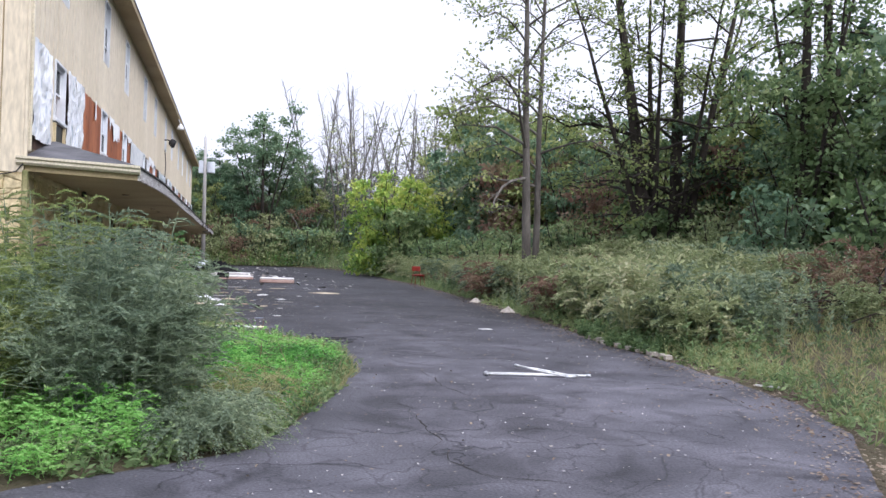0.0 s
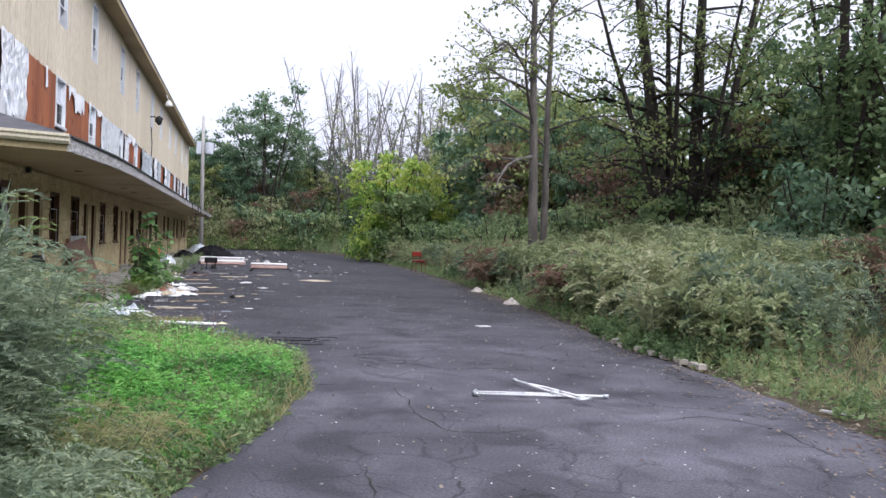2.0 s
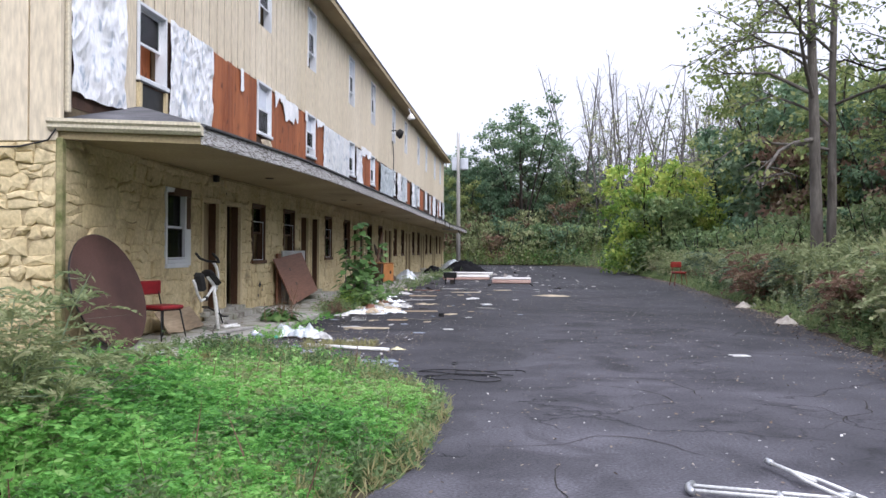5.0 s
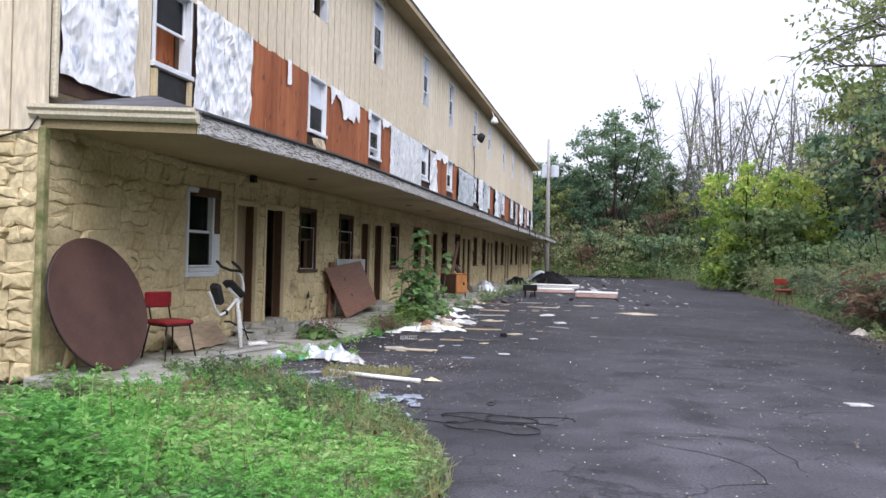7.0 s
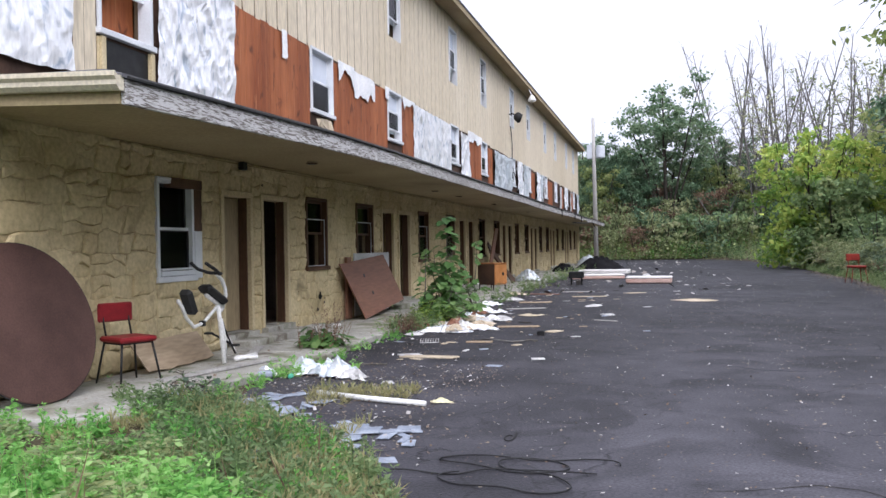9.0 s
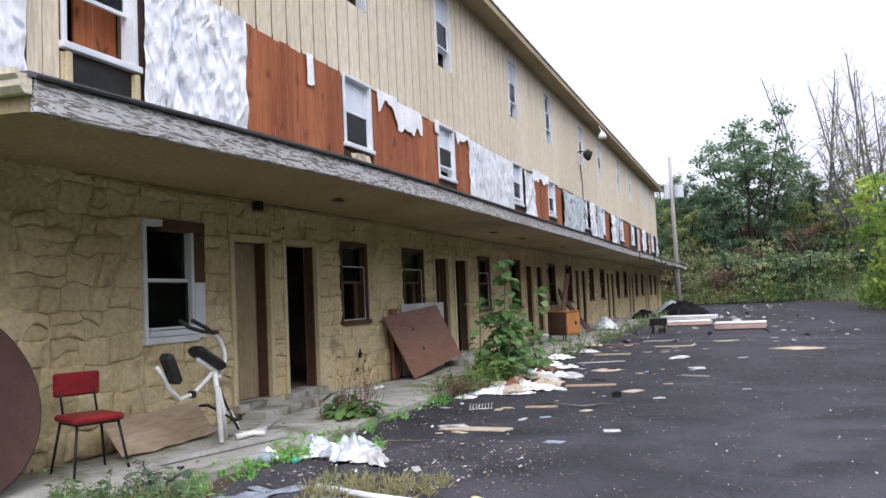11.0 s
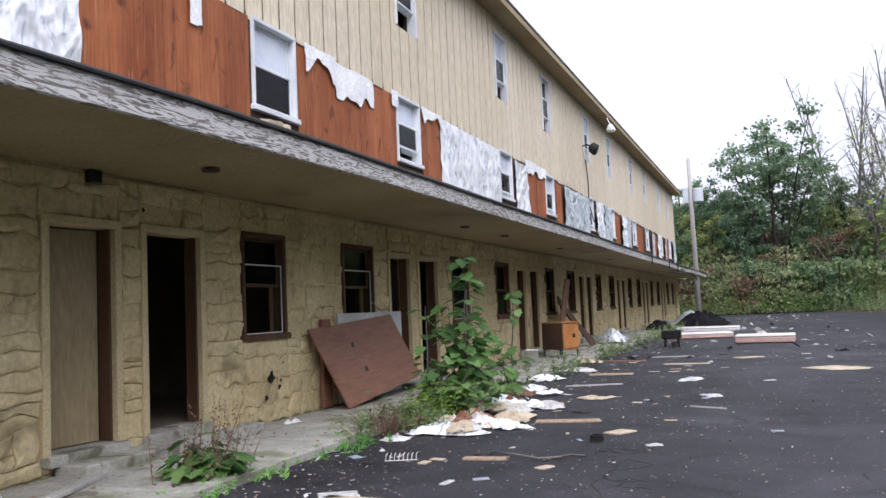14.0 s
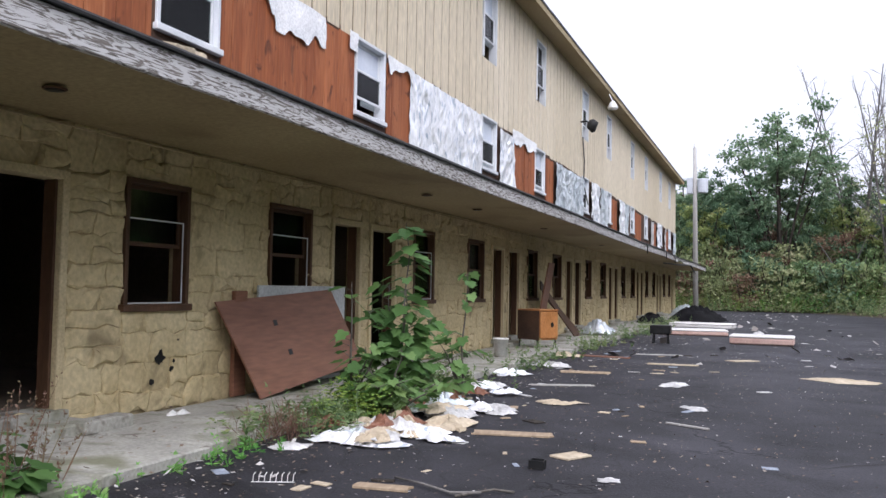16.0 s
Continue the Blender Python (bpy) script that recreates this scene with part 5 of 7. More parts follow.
# dead branches and brown stalks heaped on the verge
b = Build()
rb = random.Random(40)
for k in range(70):
    x, y = rb.uniform(13.2, 17.5), rb.uniform(-9.5, -5.0)
    z = ground_z(x, y) + rb.uniform(0.15, 0.75)
    a = rb.uniform(-0.9, 0.9)
    L = rb.uniform(0.8, 2.4)
    p0 = Vector((x, y, z))
    p1 = p0 + Vector((math.cos(a) * L * 0.5, math.sin(a) * L * 0.5, rb.uniform(-0.1, 0.35)))
    p2 = p0 + Vector((math.cos(a + 0.2) * L, math.sin(a + 0.2) * L, rb.uniform(-0.3, 0.4)))
    b.tube([p0, p1, p2], [rb.uniform(0.012, 0.03), 0.014, 0.005], 5)
tagged(new("brush_pile", b.mesh("brush_pile", BARKDARK)), "heap of dead brown branches in the weeds", "branches", kind="stuff")


# ---- trees ----
def limbed_tree(seed, stems, limbs, lo, reach, rise, droop, subs, per, leaf, sigma, bark, mat, skirt=0, skirt_size=(2.0, 3.0), bare=0.0, side=None):
    """Meshes of a tree: stems with arching limbs and side branches, and leaves in sprays along the twigs.

    stems holds (x, y, lean, azimuth, height, radius); lo is where the limbs begin, reach their length."""
    rg, nr = random.Random(seed), np.random.default_rng(seed)
    b, sprays = Build(), []
    for sx, sy, lean, az0, height, r in stems:
        pts, rad = [], []
        wx = wy = 0.0
        for i in range(11):
            t = i / 10
            wx, wy = wx + rg.gauss(0, 0.014) * height * 0.25, wy + rg.gauss(0, 0.014) * height * 0.25
            out = lean * height * t ** 1.2
            pts.append(Vector((sx + out * math.cos(az0) + wx * t, sy + out * math.sin(az0) + wy * t, -0.4 + (height + 0.4) * t)))
            rad.append(r * (1.35 if i == 0 else 1.0) * (1 - 0.86 * t ** 0.9) + 0.01)
        b.tube(pts, rad, 9 if r > 0.12 else 6, caps=False)
        turn = rg.uniform(0, 6.28)
        for k in range(limbs):
            f = lo + (0.98 - lo) * ((k + rg.uniform(0.1, 0.9)) / limbs)
            i = min(9, int(f * 10))
            p0 = pts[i].lerp(pts[i + 1], f * 10 - i)
            az = turn + 2.4 * k + rg.gauss(0, 0.45)
            if side is not None and rg.random() < 0.5:
                az = side + rg.gauss(0, 0.5)
            g = (f - lo) / (1 - lo)
            L = reach * (1.08 - 0.72 * g ** 1.3) * rg.uniform(0.6, 1.15)
            el = rise + 0.4 * g + rg.gauss(0, 0.25)
            line, dr, wob = [], droop * rg.uniform(0.3, 1.5), rg.gauss(0, 0.55)
            for j in range(6):
                t = j / 5
                aa = az + wob * t
                line.append(p0 + Vector((math.cos(aa) * L * t * math.cos(el), math.sin(aa) * L * t * math.cos(el), L * (math.sin(el) * t - dr * t * t) + rg.gauss(0, 0.05) * L * t)))
            r0 = max(0.012, min(0.5 * (r * (1 - 0.86 * f ** 0.9) + 0.01), 0.017 * L + 0.006))
            b.tube(line, [r0 * (1 - 0.8 * j / 5) for j in range(6)], 5, caps=False)
            for q in range(subs):
                t = rg.uniform(0.28, 1.0)
                j = min(4, int(t * 5))
                p1 = line[j].lerp(line[j + 1], t * 5 - j)
                tang = (line[j + 1] - line[j]).normalized()
                perp = tang.cross(Vector((0, 0, 1)))
                d = (tang + perp.normalized() * rg.choice((-1, 1)) * rg.uniform(0.5, 1.3) + Vector((0, 0, rg.gauss(0.1, 0.28)))).normalized()
                sl = L * rg.uniform(0.18, 0.5) * (1.25 - 0.6 * t)
                p2, p3 = p1 + d * sl * 0.55 + Vector((0, 0, 0.05 * sl)), p1 + d * sl + Vector((0, 0, -0.12 * sl))
                b.tube([p1, p2, p3], [max(0.006, r0 * 0.32), max(0.005, r0 * 0.2), 0.003], 3, caps=False)
                if rg.random() >= bare:
                    sprays.append((p1.lerp(p2, 0.4), p3))
    wood = b.mesh("trunk", bark, True)
    crown = None
    if per and sprays:
        p, q = np.array([v[0][:] for v in sprays]), np.array([v[1][:] for v in sprays])
        n = len(p) * per
        i = np.repeat(np.arange(len(p)), per)
        t = nr.uniform(0, 1.12, n)[:, None]
        lump = nr.uniform(0.55, 1.5, len(p))[i][:, None]
        base = p[i] + (q - p)[i] * t + nr.normal(0, sigma, (n, 3)) * np.array([1, 1, 0.5]) * lump
        d = (q - p)[i]
        d = d / (np.linalg.norm(d, axis=1, keepdims=True) + 1e-6) * 0.5 + nr.normal(0, 0.7, (n, 3)) + np.array([0, 0, -0.35])
        if skirt:
            aa, zz = nr.uniform(0, 2 * np.pi, skirt), nr.uniform(0, 1, skirt) ** 1.2
            knob = np.round(aa * 1.6) + np.round(zz * 5) * 7
            rad_ = skirt_size[0] * (0.45 + 0.55 * np.abs(np.sin(knob * 12.9898))) * np.sqrt(np.maximum(0.08, 1 - zz * zz)) * nr.uniform(0.6, 1.0, skirt)
            base = np.concatenate([base, np.stack([rad_ * np.cos(aa), rad_ * np.sin(aa), 0.1 + zz * skirt_size[1] * (0.7 + 0.3 * np.abs(np.cos(knob * 4.1)))], 1)])
            d = np.concatenate([d, nr.normal(0, 0.8, (skirt, 3)) + np.array([0, 0, -0.2])])
        n = len(base)
        L = leaf * nr.uniform(0.55, 1.35, n)
        base[:, 2] = np.maximum(base[:, 2], 0.08)
        crown = quads_mesh("crown", leaf_quads(base, d, L, L * 0.6, nr), mat)
    return wood, crown


def plant_tree(name, wood, crown, label, category, group, x, y, s=1.0, turn=0.0, z=None):
    t = thing(name, label, category, group)
    t.matrix_basis = pose(x, y, ground_z(x, y) if z is None else z, 0, 0, turn) @ Matrix.Diagonal((s, s, s, 1))
    for nm, me in (("trunk", wood), ("crown", crown)):
        if me:
            o = new(nm, me)
            o.parent = t
    return t


# the single trees at the lot's edge
def leaders(n, lean, height, r, turn=0.0, seed=1):
    """Stems that part from one foot and lean outwards."""
    rg = random.Random(seed)
    return [(0.12 * math.cos(turn + 6.28 * k / n), 0.12 * math.sin(turn + 6.28 * k / n), lean * rg.uniform(0.45, 1.15), turn + 6.28 * k / n + rg.gauss(0, 0.3), height * rg.uniform(0.75, 1.08), r * rg.uniform(0.7, 1.1)) for k in range(n)]


w, c = limbed_tree(11, [(0, 0, 0.025, 2.9, 17.0, 0.18), (0.42, 0.3, 0.012, 0.3, 16.0, 0.14)], 20, 0.27, 5.0, 0.38, 0.45, 11, 16, 0.15, 0.22, BARK, LEAF_OLIVE, bare=0.22, side=3.4)
plant_tree("ash_tree", w, c, "tall twin-stemmed grey ash tree with thin yellow-green leaves", "tree", "edge trees", 14.05, 7.0, 1.0, 0)
w, c = limbed_tree(23, [(0, 0, 0.15, 2.6, 17.0, 0.36), (0.3, 0.2, 0.06, 1.9, 13.0, 0.2), (0, 0, 0.3, 2.9, 12.0, 0.17), (0.1, -0.1, 0.26, 4.3, 11.0, 0.15)], 14, 0.2, 4.8, 0.3, 0.34, 9, 15, 0.17, 0.24, BARKDARK, LEAF_OLIVE, bare=0.15)
plant_tree("maple_tree", w, c, "wide dark-trunked maple with sparse yellow-green leaves", "tree", "edge trees", 20.6, 10.0, 1.0, 0)
w, c = limbed_tree(29, [(0, 0, 0.03, 0.4, 18.0, 0.34), (0.2, -0.2, 0.19, -0.2, 15.0, 0.22), (0.1, 0.1, 0.33, 0.3, 13.0, 0.16), (-0.1, -0.1, 0.2, -1.2, 12.0, 0.14)], 14, 0.2, 4.6, 0.4, 0.3, 9, 14, 0.17, 0.24, BARKDARK, LEAF_OLIVE, bare=0.2)
plant_tree("maple_tree", w, c, "tall dark forked maple with thinning autumn leaves", "tree", "edge trees", 21.6, 9.8, 1.0, 0)
VINE = limbed_tree(31, [(0, 0, 0.01, 0.2, 19.0, 0.22), (0.1, 0, 0.15, 2.2, 14.0, 0.1), (0, 0.1, 0.2, 5.0, 13.0, 0.1)], 14, 0.25, 2.9, 0.2, 0.5, 7, 17, 0.2, 0.28, BARKDARK, LEAF_MID, skirt=2600, skirt_size=(0.9, 6.5))
plant_tree("vine_tree", *VINE, "tall trunk wrapped in hanging green vines", "tree", "edge trees", 21.9, 2.0, 1.0, 0)
plant_tree("vine_tree", *VINE, "tall dark trunk with hanging vines", "tree", "edge trees", 23.1, 2.3, 1.05, 130)


# woods behind
FULL = [limbed_tree(40 + k, leaders(5, 0.42, hgt, 0.13, k, k), 9, 0.16, rch, 0.45, 0.3, 5, 19, 0.32, 0.34, BARKDARK, m, skirt=700, skirt_size=(2.6, 3.4))
        for k, (hgt, rch, m) in enumerate(((9.0, 2.3, LEAF_MID), (10.0, 2.2, LEAF_DARK), (8.4, 2.5, LEAF_DARK), (9.4, 2.2, LEAF_OLIVE)))]
RUSTY = limbed_tree(51, leaders(5, 0.4, 6.2, 0.08, 1, 7), 8, 0.12, 1.7, 0.5, 0.25, 5, 16, 0.24, 0.28, BARKDARK, LEAF_RUST, skirt=500, skirt_size=(2.0, 2.6))
BARE = [limbed_tree(60 + k, leaders(4, 0.3, 11.5, 0.12, k, 20 + k), 15, 0.25, 2.7, 0.75, 0.0, 9, 0, 0.1, 0.2, BARKPALE, LEAF_WEED) for k in range(3)]
THIN = limbed_tree(66, leaders(4, 0.3, 11.5, 0.11, 1, 31), 11, 0.25, 2.4, 0.7, 0.12, 6, 8, 0.19, 0.22, BARKPALE, LEAF_WEED, bare=0.45)
TALL = limbed_tree(74, [(0, 0, 0.02, 2.9, 10.5, 0.24)] + leaders(6, 0.4, 10.8, 0.15, 0.4, 12), 9, 0.5, 2.3, 0.55, 0.2, 6, 22, 0.27, 0.3, BARKDARK, LEAF_DARK)
SHRUB = [limbed_tree(80 + k, [(0.1 * math.cos(a_), 0.1 * math.sin(a_), 0.35, a_, 2.0, 0.03) for a_ in (0.3, 1.7, 3.1, 4.4, 5.5)], 5, 0.1, 1.1, 0.5, 0.3, 4, 10, 0.17, 0.16, BARKDARK, m, skirt=350, skirt_size=(1.5, 1.6))
         for k, m in enumerate((LEAF_MID, LEAF_DARK, LEAF_WEED, LEAF_RUST))]
SUMAC = [limbed_tree(90 + k, [(0.25 * math.cos(a_), 0.25 * math.sin(a_), 0.28, a_, hgt, 0.06) for a_ in (0.2, 1.3, 2.5, 3.6, 4.6, 5.6)], 9, 0.08, 1.8, 0.5, 0.35, 5, 18, 0.25, 0.22, BARKDARK, m, skirt=900, skirt_size=(2.4, 2.6))
         for k, (hgt, m) in enumerate(((5.6, LEAF_YELLOW), (4.0, LEAF_MID)))]
for x, y, k, sc_, tn, lab in ((13.9, 36.5, 0, 1.2, 0, "large yellow-green sumac clump at the asphalt edge"), (15.6, 38.0, 0, 1.15, 140, "yellow-green sumac clump among weeds"), (14.9, 34.5, 1, 1.1, 40, "darker green sumac in front of the yellow ones"),
                           (17.4, 36.0, 0, 0.75, 260, "low yellowing sumac clump beside the woods")):
    plant_tree("sumac_bush", *SUMAC[k], lab, "bush", "edge shrubs", x, y, sc_, tn)
rt = random.Random(99)
woods = []
for k in range(46):
    y = -14 + 82 * (k / 45) + rt.uniform(-1.5, 1.5)
    off = 11.5 + rt.uniform(0, 4) if y < 12 else 8.5 + rt.uniform(0, 5)
    woods.append((road_right(min(y, 50)) + off, y))
for k in range(30):
    y = -16 + 90 * rt.random()
    woods.append((road_right(min(y, 50)) + rt.uniform(17, 30), y))
for k in range(36):
    woods.append((-18 + 38 * k / 35 + rt.uniform(-1, 1), 69.5 + (k % 3) * 3.5 + rt.uniform(-1, 1)))
# unseen trees beside and behind the start, added to block low horizon light
for k in range(26):
    woods.append((21 + rt.uniform(0, 12), -46 + 30 * rt.random()) if k < 12 else (-22 + 46 * (k - 12) / 13, -48 + rt.uniform(-4, 2)))
for k in range(18):
    woods.append((-20 + 46 * k / 17 + rt.uniform(-0.8, 0.8), 83 + rt.uniform(-2, 2)))
for k, (x, y) in enumerate(woods):
    ang = math.degrees(math.atan2(x - 4.5, y + 19))
    s = rt.uniform(0.8, 1.15) * (1.2 if y < -17 else 1.0)
    s *= 0.74 if ang < 9 else 0.8 if ang < 13 else 1.0 if ang < 23 else 0.78 if ang < 33 else 0.85
    gap_ = y > 46 and x > 11.5
    if gap_:
        s *= 0.88
    if k % 5 == 3 or (gap_ and k % 3 == 0):
        plant_tree("rusty_tree", *RUSTY, "small tree with rust-brown autumn leaves at the wood's edge", "tree", "woods", x, y, s * 1.15, rt.uniform(0, 360))
    else:
        plant_tree("woodland_tree", *FULL[rt.randrange(4)], "dense green broadleaf tree in the woods", "tree", "woods", x, y, s, rt.uniform(0, 360))
for k, (x, y, s) in enumerate(((20.0, 31.5, 1.05), (21.8, 33, 1.2), (23.6, 30, 1.15), (25.2, 33, 1.2), (20.4, 42, 1.0), (22.6, 39, 1.2), (26.5, 27, 1.1))):
    plant_tree("woodland_tree", *FULL[(1, 3, 2, 0)[k % 4]], "tall green broadleaf tree at the front of the woods", "tree", "woods", x, y, s, 50 * k)
for x, y, s in ((20.8, 27.5, 1.35), (24.4, 26, 1.3)):
    plant_tree("rusty_tree", *RUSTY, "purple-brown dying tree in front of the woods", "tree", "woods", x, y, s, 70 * x)
for k, (x, y, s) in enumerate(((15.5, 72, 1.0), (18.0, 70, 1.05), (19.8, 66, 1.0), (21.6, 66, 1.0), (23.5, 62, 0.95), (25.0, 60, 0.95), (13.0, 75, 1.05), (27.0, 57, 0.95), (22.5, 57, 0.9), (25.5, 52, 0.95), (16.8, 64, 0.8), (14.6, 68, 0.95), (20.6, 61, 0.85), (17.4, 76, 1.15), (24.3, 66, 1.05), (26.4, 47, 0.9), (28.4, 43, 0.9))):
    if k % 3 == 2:
        plant_tree("thin_tree", *THIN, "grey tree with few pale leaves rising above the woods", "tree", "bare trees", x, y, s * 1.36, rt.uniform(0, 360))
    else:
        plant_tree("bare_tree", *BARE[k % 3], "leafless grey tree rising above the woods", "tree", "bare trees", x, y, s * 1.36, rt.uniform(0, 360))
for x, y, sc_, tn in ((6.6, 70, 1.25, 0), (-1.5, 74, 0.85, 110), (12.3, 76, 0.8, 200), (2.6, 72, 0.8, 300)):
    plant_tree("tall_tree", *TALL, "tall broad-crowned tree standing above the far bank", "tree", "woods", x, y, sc_, tn)
for k in range(150):
    if k < 34:
        y = rt.uniform(-6, 58)
        x = road_right(y) + rt.uniform(7.0, 12.5) - (3.0 if y > 14 else 0)
    elif k < 134:
        x, y = -9 + 26 * ((k - 34) % 25) / 24, rt.uniform(63.5, 66) + 4 * ((k - 34) // 25)
    else:
        y = rt.uniform(8, 58)
        x = road_right(y) + rt.uniform(2.0, 5)
    plant_tree("shrub", *SHRUB[rt.randrange(4) if rt.random() < 0.5 and k < 134 else rt.randrange(3)], "leafy shrub in the undergrowth", "bush", "undergrowth", x, y, rt.uniform(1.2, 1.9) if 34 <= k < 134 else rt.uniform(0.8, 1.35), rt.uniform(0, 360))
# fallen grey limbs leaning out of the far thicket
b = Build()
for k in range(7):
    x, y = rt.uniform(11, 16), rt.uniform(64, 67)
    z = ground_z(x, y)
    L, a = rt.uniform(3, 6.5), rt.uniform(-0.5, 0.9)
    b.tube([(x, y, z), (x + math.sin(a) * L * 0.5, y, z + L * 0.5), (x + math.sin(a) * L + rt.uniform(-0.5, 0.8), y, z + L * 0.85)], [0.09, 0.06, 0.015], 6)
tagged(new("fallen_limbs", b.mesh("fallen_limbs", BARKPALE)), "bleached leaning dead limbs in the thicket", "branches", kind="stuff")


# ---- things on the walk ----
def round_top():
    t = thing("round_tabletop", "large dark brown round tabletop leaning on the stone wall", "tabletop")
    n = 56
    m = Matrix.Translation((0.62, -5.58, 0.095)) @ Euler((0, 0, radians(-6))).to_matrix().to_4x4() @ Euler((0, radians(72), 0)).to_matrix().to_4x4()
    R = 0.80
    disc = [(-R + R * math.cos(2 * math.pi * k / n), R * math.sin(2 * math.pi * k / n)) for k in range(n)]
    part("disc", Build().prism(disc, 0.035, 0.006, m), RUST, t)
    rim = [(-R + (R + 0.006) * math.cos(2 * math.pi * k / n), (R + 0.006) * math.sin(2 * math.pi * k / n)) for k in range(n)]
    part("edge_band", Build().prism(rim, 0.022, 0, m @ Matrix.Translation((0, 0, 0.006))), BLACKMETAL, t, "dark metal edge band")


def red_chair(m, vinyl, legs, label, legname="black steel"):
    c = thing("chair", label, "chair", "red chairs")
    w, h = 0.21, 0.47
    for sx in (-1, 1):
        for sy in (-1, 1):
            top = (sx * w * 0.85, sy * w * 0.85, h - 0.02)
            foot = (sx * (w + 0.04), sy * (w + 0.03), 0.0)
            part("leg", Build().tube([foot, top], [0.011, 0.013], 10), legs, c, smooth=True)
    part("seat_frame", Build().box(-w * 0.9, w * 0.9, -w * 0.9, w * 0.9, h - 0.035, h - 0.012, 0.006), legs, c)
    part("seat", Build().box(-w - 0.01, w + 0.02, -w - 0.01, w + 0.01, h - 0.015, h + 0.045, 0.02), vinyl, c, "padded red seat")
    for sy in (-1, 1):
        part("back_post", Build().tube([(-w * 0.85, sy * w * 0.72, h), (-w - 0.03, sy * w * 0.72, h + 0.2), (-w - 0.06, sy * w * 0.7, h + 0.34)], 0.011, 8), legs, c, smooth=True)
    part("backrest", Build().box(-w - 0.075, -w - 0.03, -w * 0.98, w * 0.98, h + 0.19, h + 0.40, 0.018), vinyl, c, "padded red backrest")
    c.matrix_basis = m
    return c


def exercise_bike():
    k = thing("exercise_bike", "old white exercise bike with black handlebars and pads", "exercise bike")
    k.matrix_basis = pose(0.82, -2.75, 0.085)
    tube = lambda nm, pts, r, mat, lab="": part(nm, Build().tube(pts, r, 10), mat, k, lab, True)

    def pad(nm, p, q, w, t, lab):
        p, q = Vector(p), Vector(q)
        d = q - p
        m = Matrix.Translation((p + q) / 2) @ Euler((math.atan2(d.z, d.y), 0, 0)).to_matrix().to_4x4()
        part(nm, Build().box(-w / 2, w / 2, -d.length / 2, d.length / 2, -t / 2, t / 2, t * 0.42, m), RUBBER, k, lab)

    pad("arm_pad", (0.05, -0.88, 0.98), (0.05, -0.73, 0.68), 0.17, 0.10, "black foam rest on the swung-out arm")
    tube("swing_arm", [(0.0, -0.95, 0.86), (0.0, -0.87, 0.78), (0, -0.78, 0.64), (0, -0.62, 0.52), (0, -0.41, 0.55), (0, -0.16, 0.68), (0, -0.05, 0.75)], 0.022, WHITEPLASTIC, "bent white arm")
    part("arm_clamp", Build().box(-0.035, 0.035, -0.46, -0.40, 0.51, 0.58, 0.01), BLACKMETAL, k, "dark clamp")
    pad("seat", (0.0, -0.39, 0.99), (0.0, 0.06, 0.77), 0.2, 0.10, "black padded seat")
    tube("seat_rail", [(0, -0.34, 0.89), (0, 0.06, 0.69)], 0.026, WHITEPLASTIC)
    tube("handlebar", [(0.2, -0.66, 1.28), (0.2, -0.45, 1.2), (0.17, -0.30, 1.14), (0.06, -0.07, 1.14), (-0.12, -0.06, 1.15), (-0.2, -0.18, 1.2), (-0.21, -0.32, 1.28)], 0.021, RUBBER, "black foam handlebar")
    tube("mast", [(0, -0.07, 1.13), (0, 0.05, 1.05), (0, 0.12, 0.95), (0, 0.14, 0.86), (0, 0.08, 0.74), (0, 0.0, 0.66)], 0.025, WHITEPLASTIC, "bent white mast")
    tube("main_post", [(0, -0.06, 0.74), (0, -0.01, 0.5), (0.1, -0.1, 0.015)], 0.028, WHITEPLASTIC)
    tube("front_leg", [(0, 0.0, 0.56), (0.02, 0.06, 0.3), (-0.02, 0.14, 0.015)], 0.026, WHITEPLASTIC)
    tube("rear_stay", [(0, 0.02, 0.56), (0, 0.14, 0.36), (0.03, 0.3, 0.09)], 0.013, BLACKMETAL, "thin dark stay")
    tube("rear_leg", [(0.0, 0.18, 0.30), (0.02, 0.34, 0.08)], 0.02, WHITEPLASTIC)
    tube("floor_tube", [(0.12, 0.14, 0.03), (0.16, 0.62, 0.035)], 0.03, WHITEPLASTIC)
    tube("foot_bar", [(-0.14, 0.34, 0.03), (0.3, 0.4, 0.03)], 0.026, WHITEPLASTIC)
    tube("crank", [(0.1, 0.1, 0.22), (0, 0.05, 0.3), (-0.12, -0.02, 0.38)], 0.014, BLACKMETAL)
    for p in ((0.14, 0.1, 0.22), (-0.16, -0.02, 0.38)):
        part("pedal", Build().box(p[0] - 0.05, p[0] + 0.05, p[1] - 0.04, p[1] + 0.04, p[2] - 0.012, p[2] + 0.012, 0.006), RUBBER, k)


def flat_board(name, label, category, x, y, z, l, w, t, turn, mat, rx=0, ry=0, seed=0, group="", broken=True):
    """Board or sheet scrap, with uneven broken ends where wanted."""
    rg = random.Random(seed)
    k = 7
    out = [(-l / 2 + (rg.uniform(-0.04, 0.04) * l if broken else 0), -w / 2 + w * i / k) for i in range(k, -1, -1)]
    out += [(l / 2 + (rg.uniform(-0.05, 0.05) * l if broken else 0), -w / 2 + w * i / k) for i in range(k + 1)]
    ob = tagged(new(name, Build().prism(out, t, min(0.003, t * 0.3)).mesh(name, mat)), label, category, group)
    ob.matrix_basis = pose(x, y, z, rx, ry, turn)
    return ob


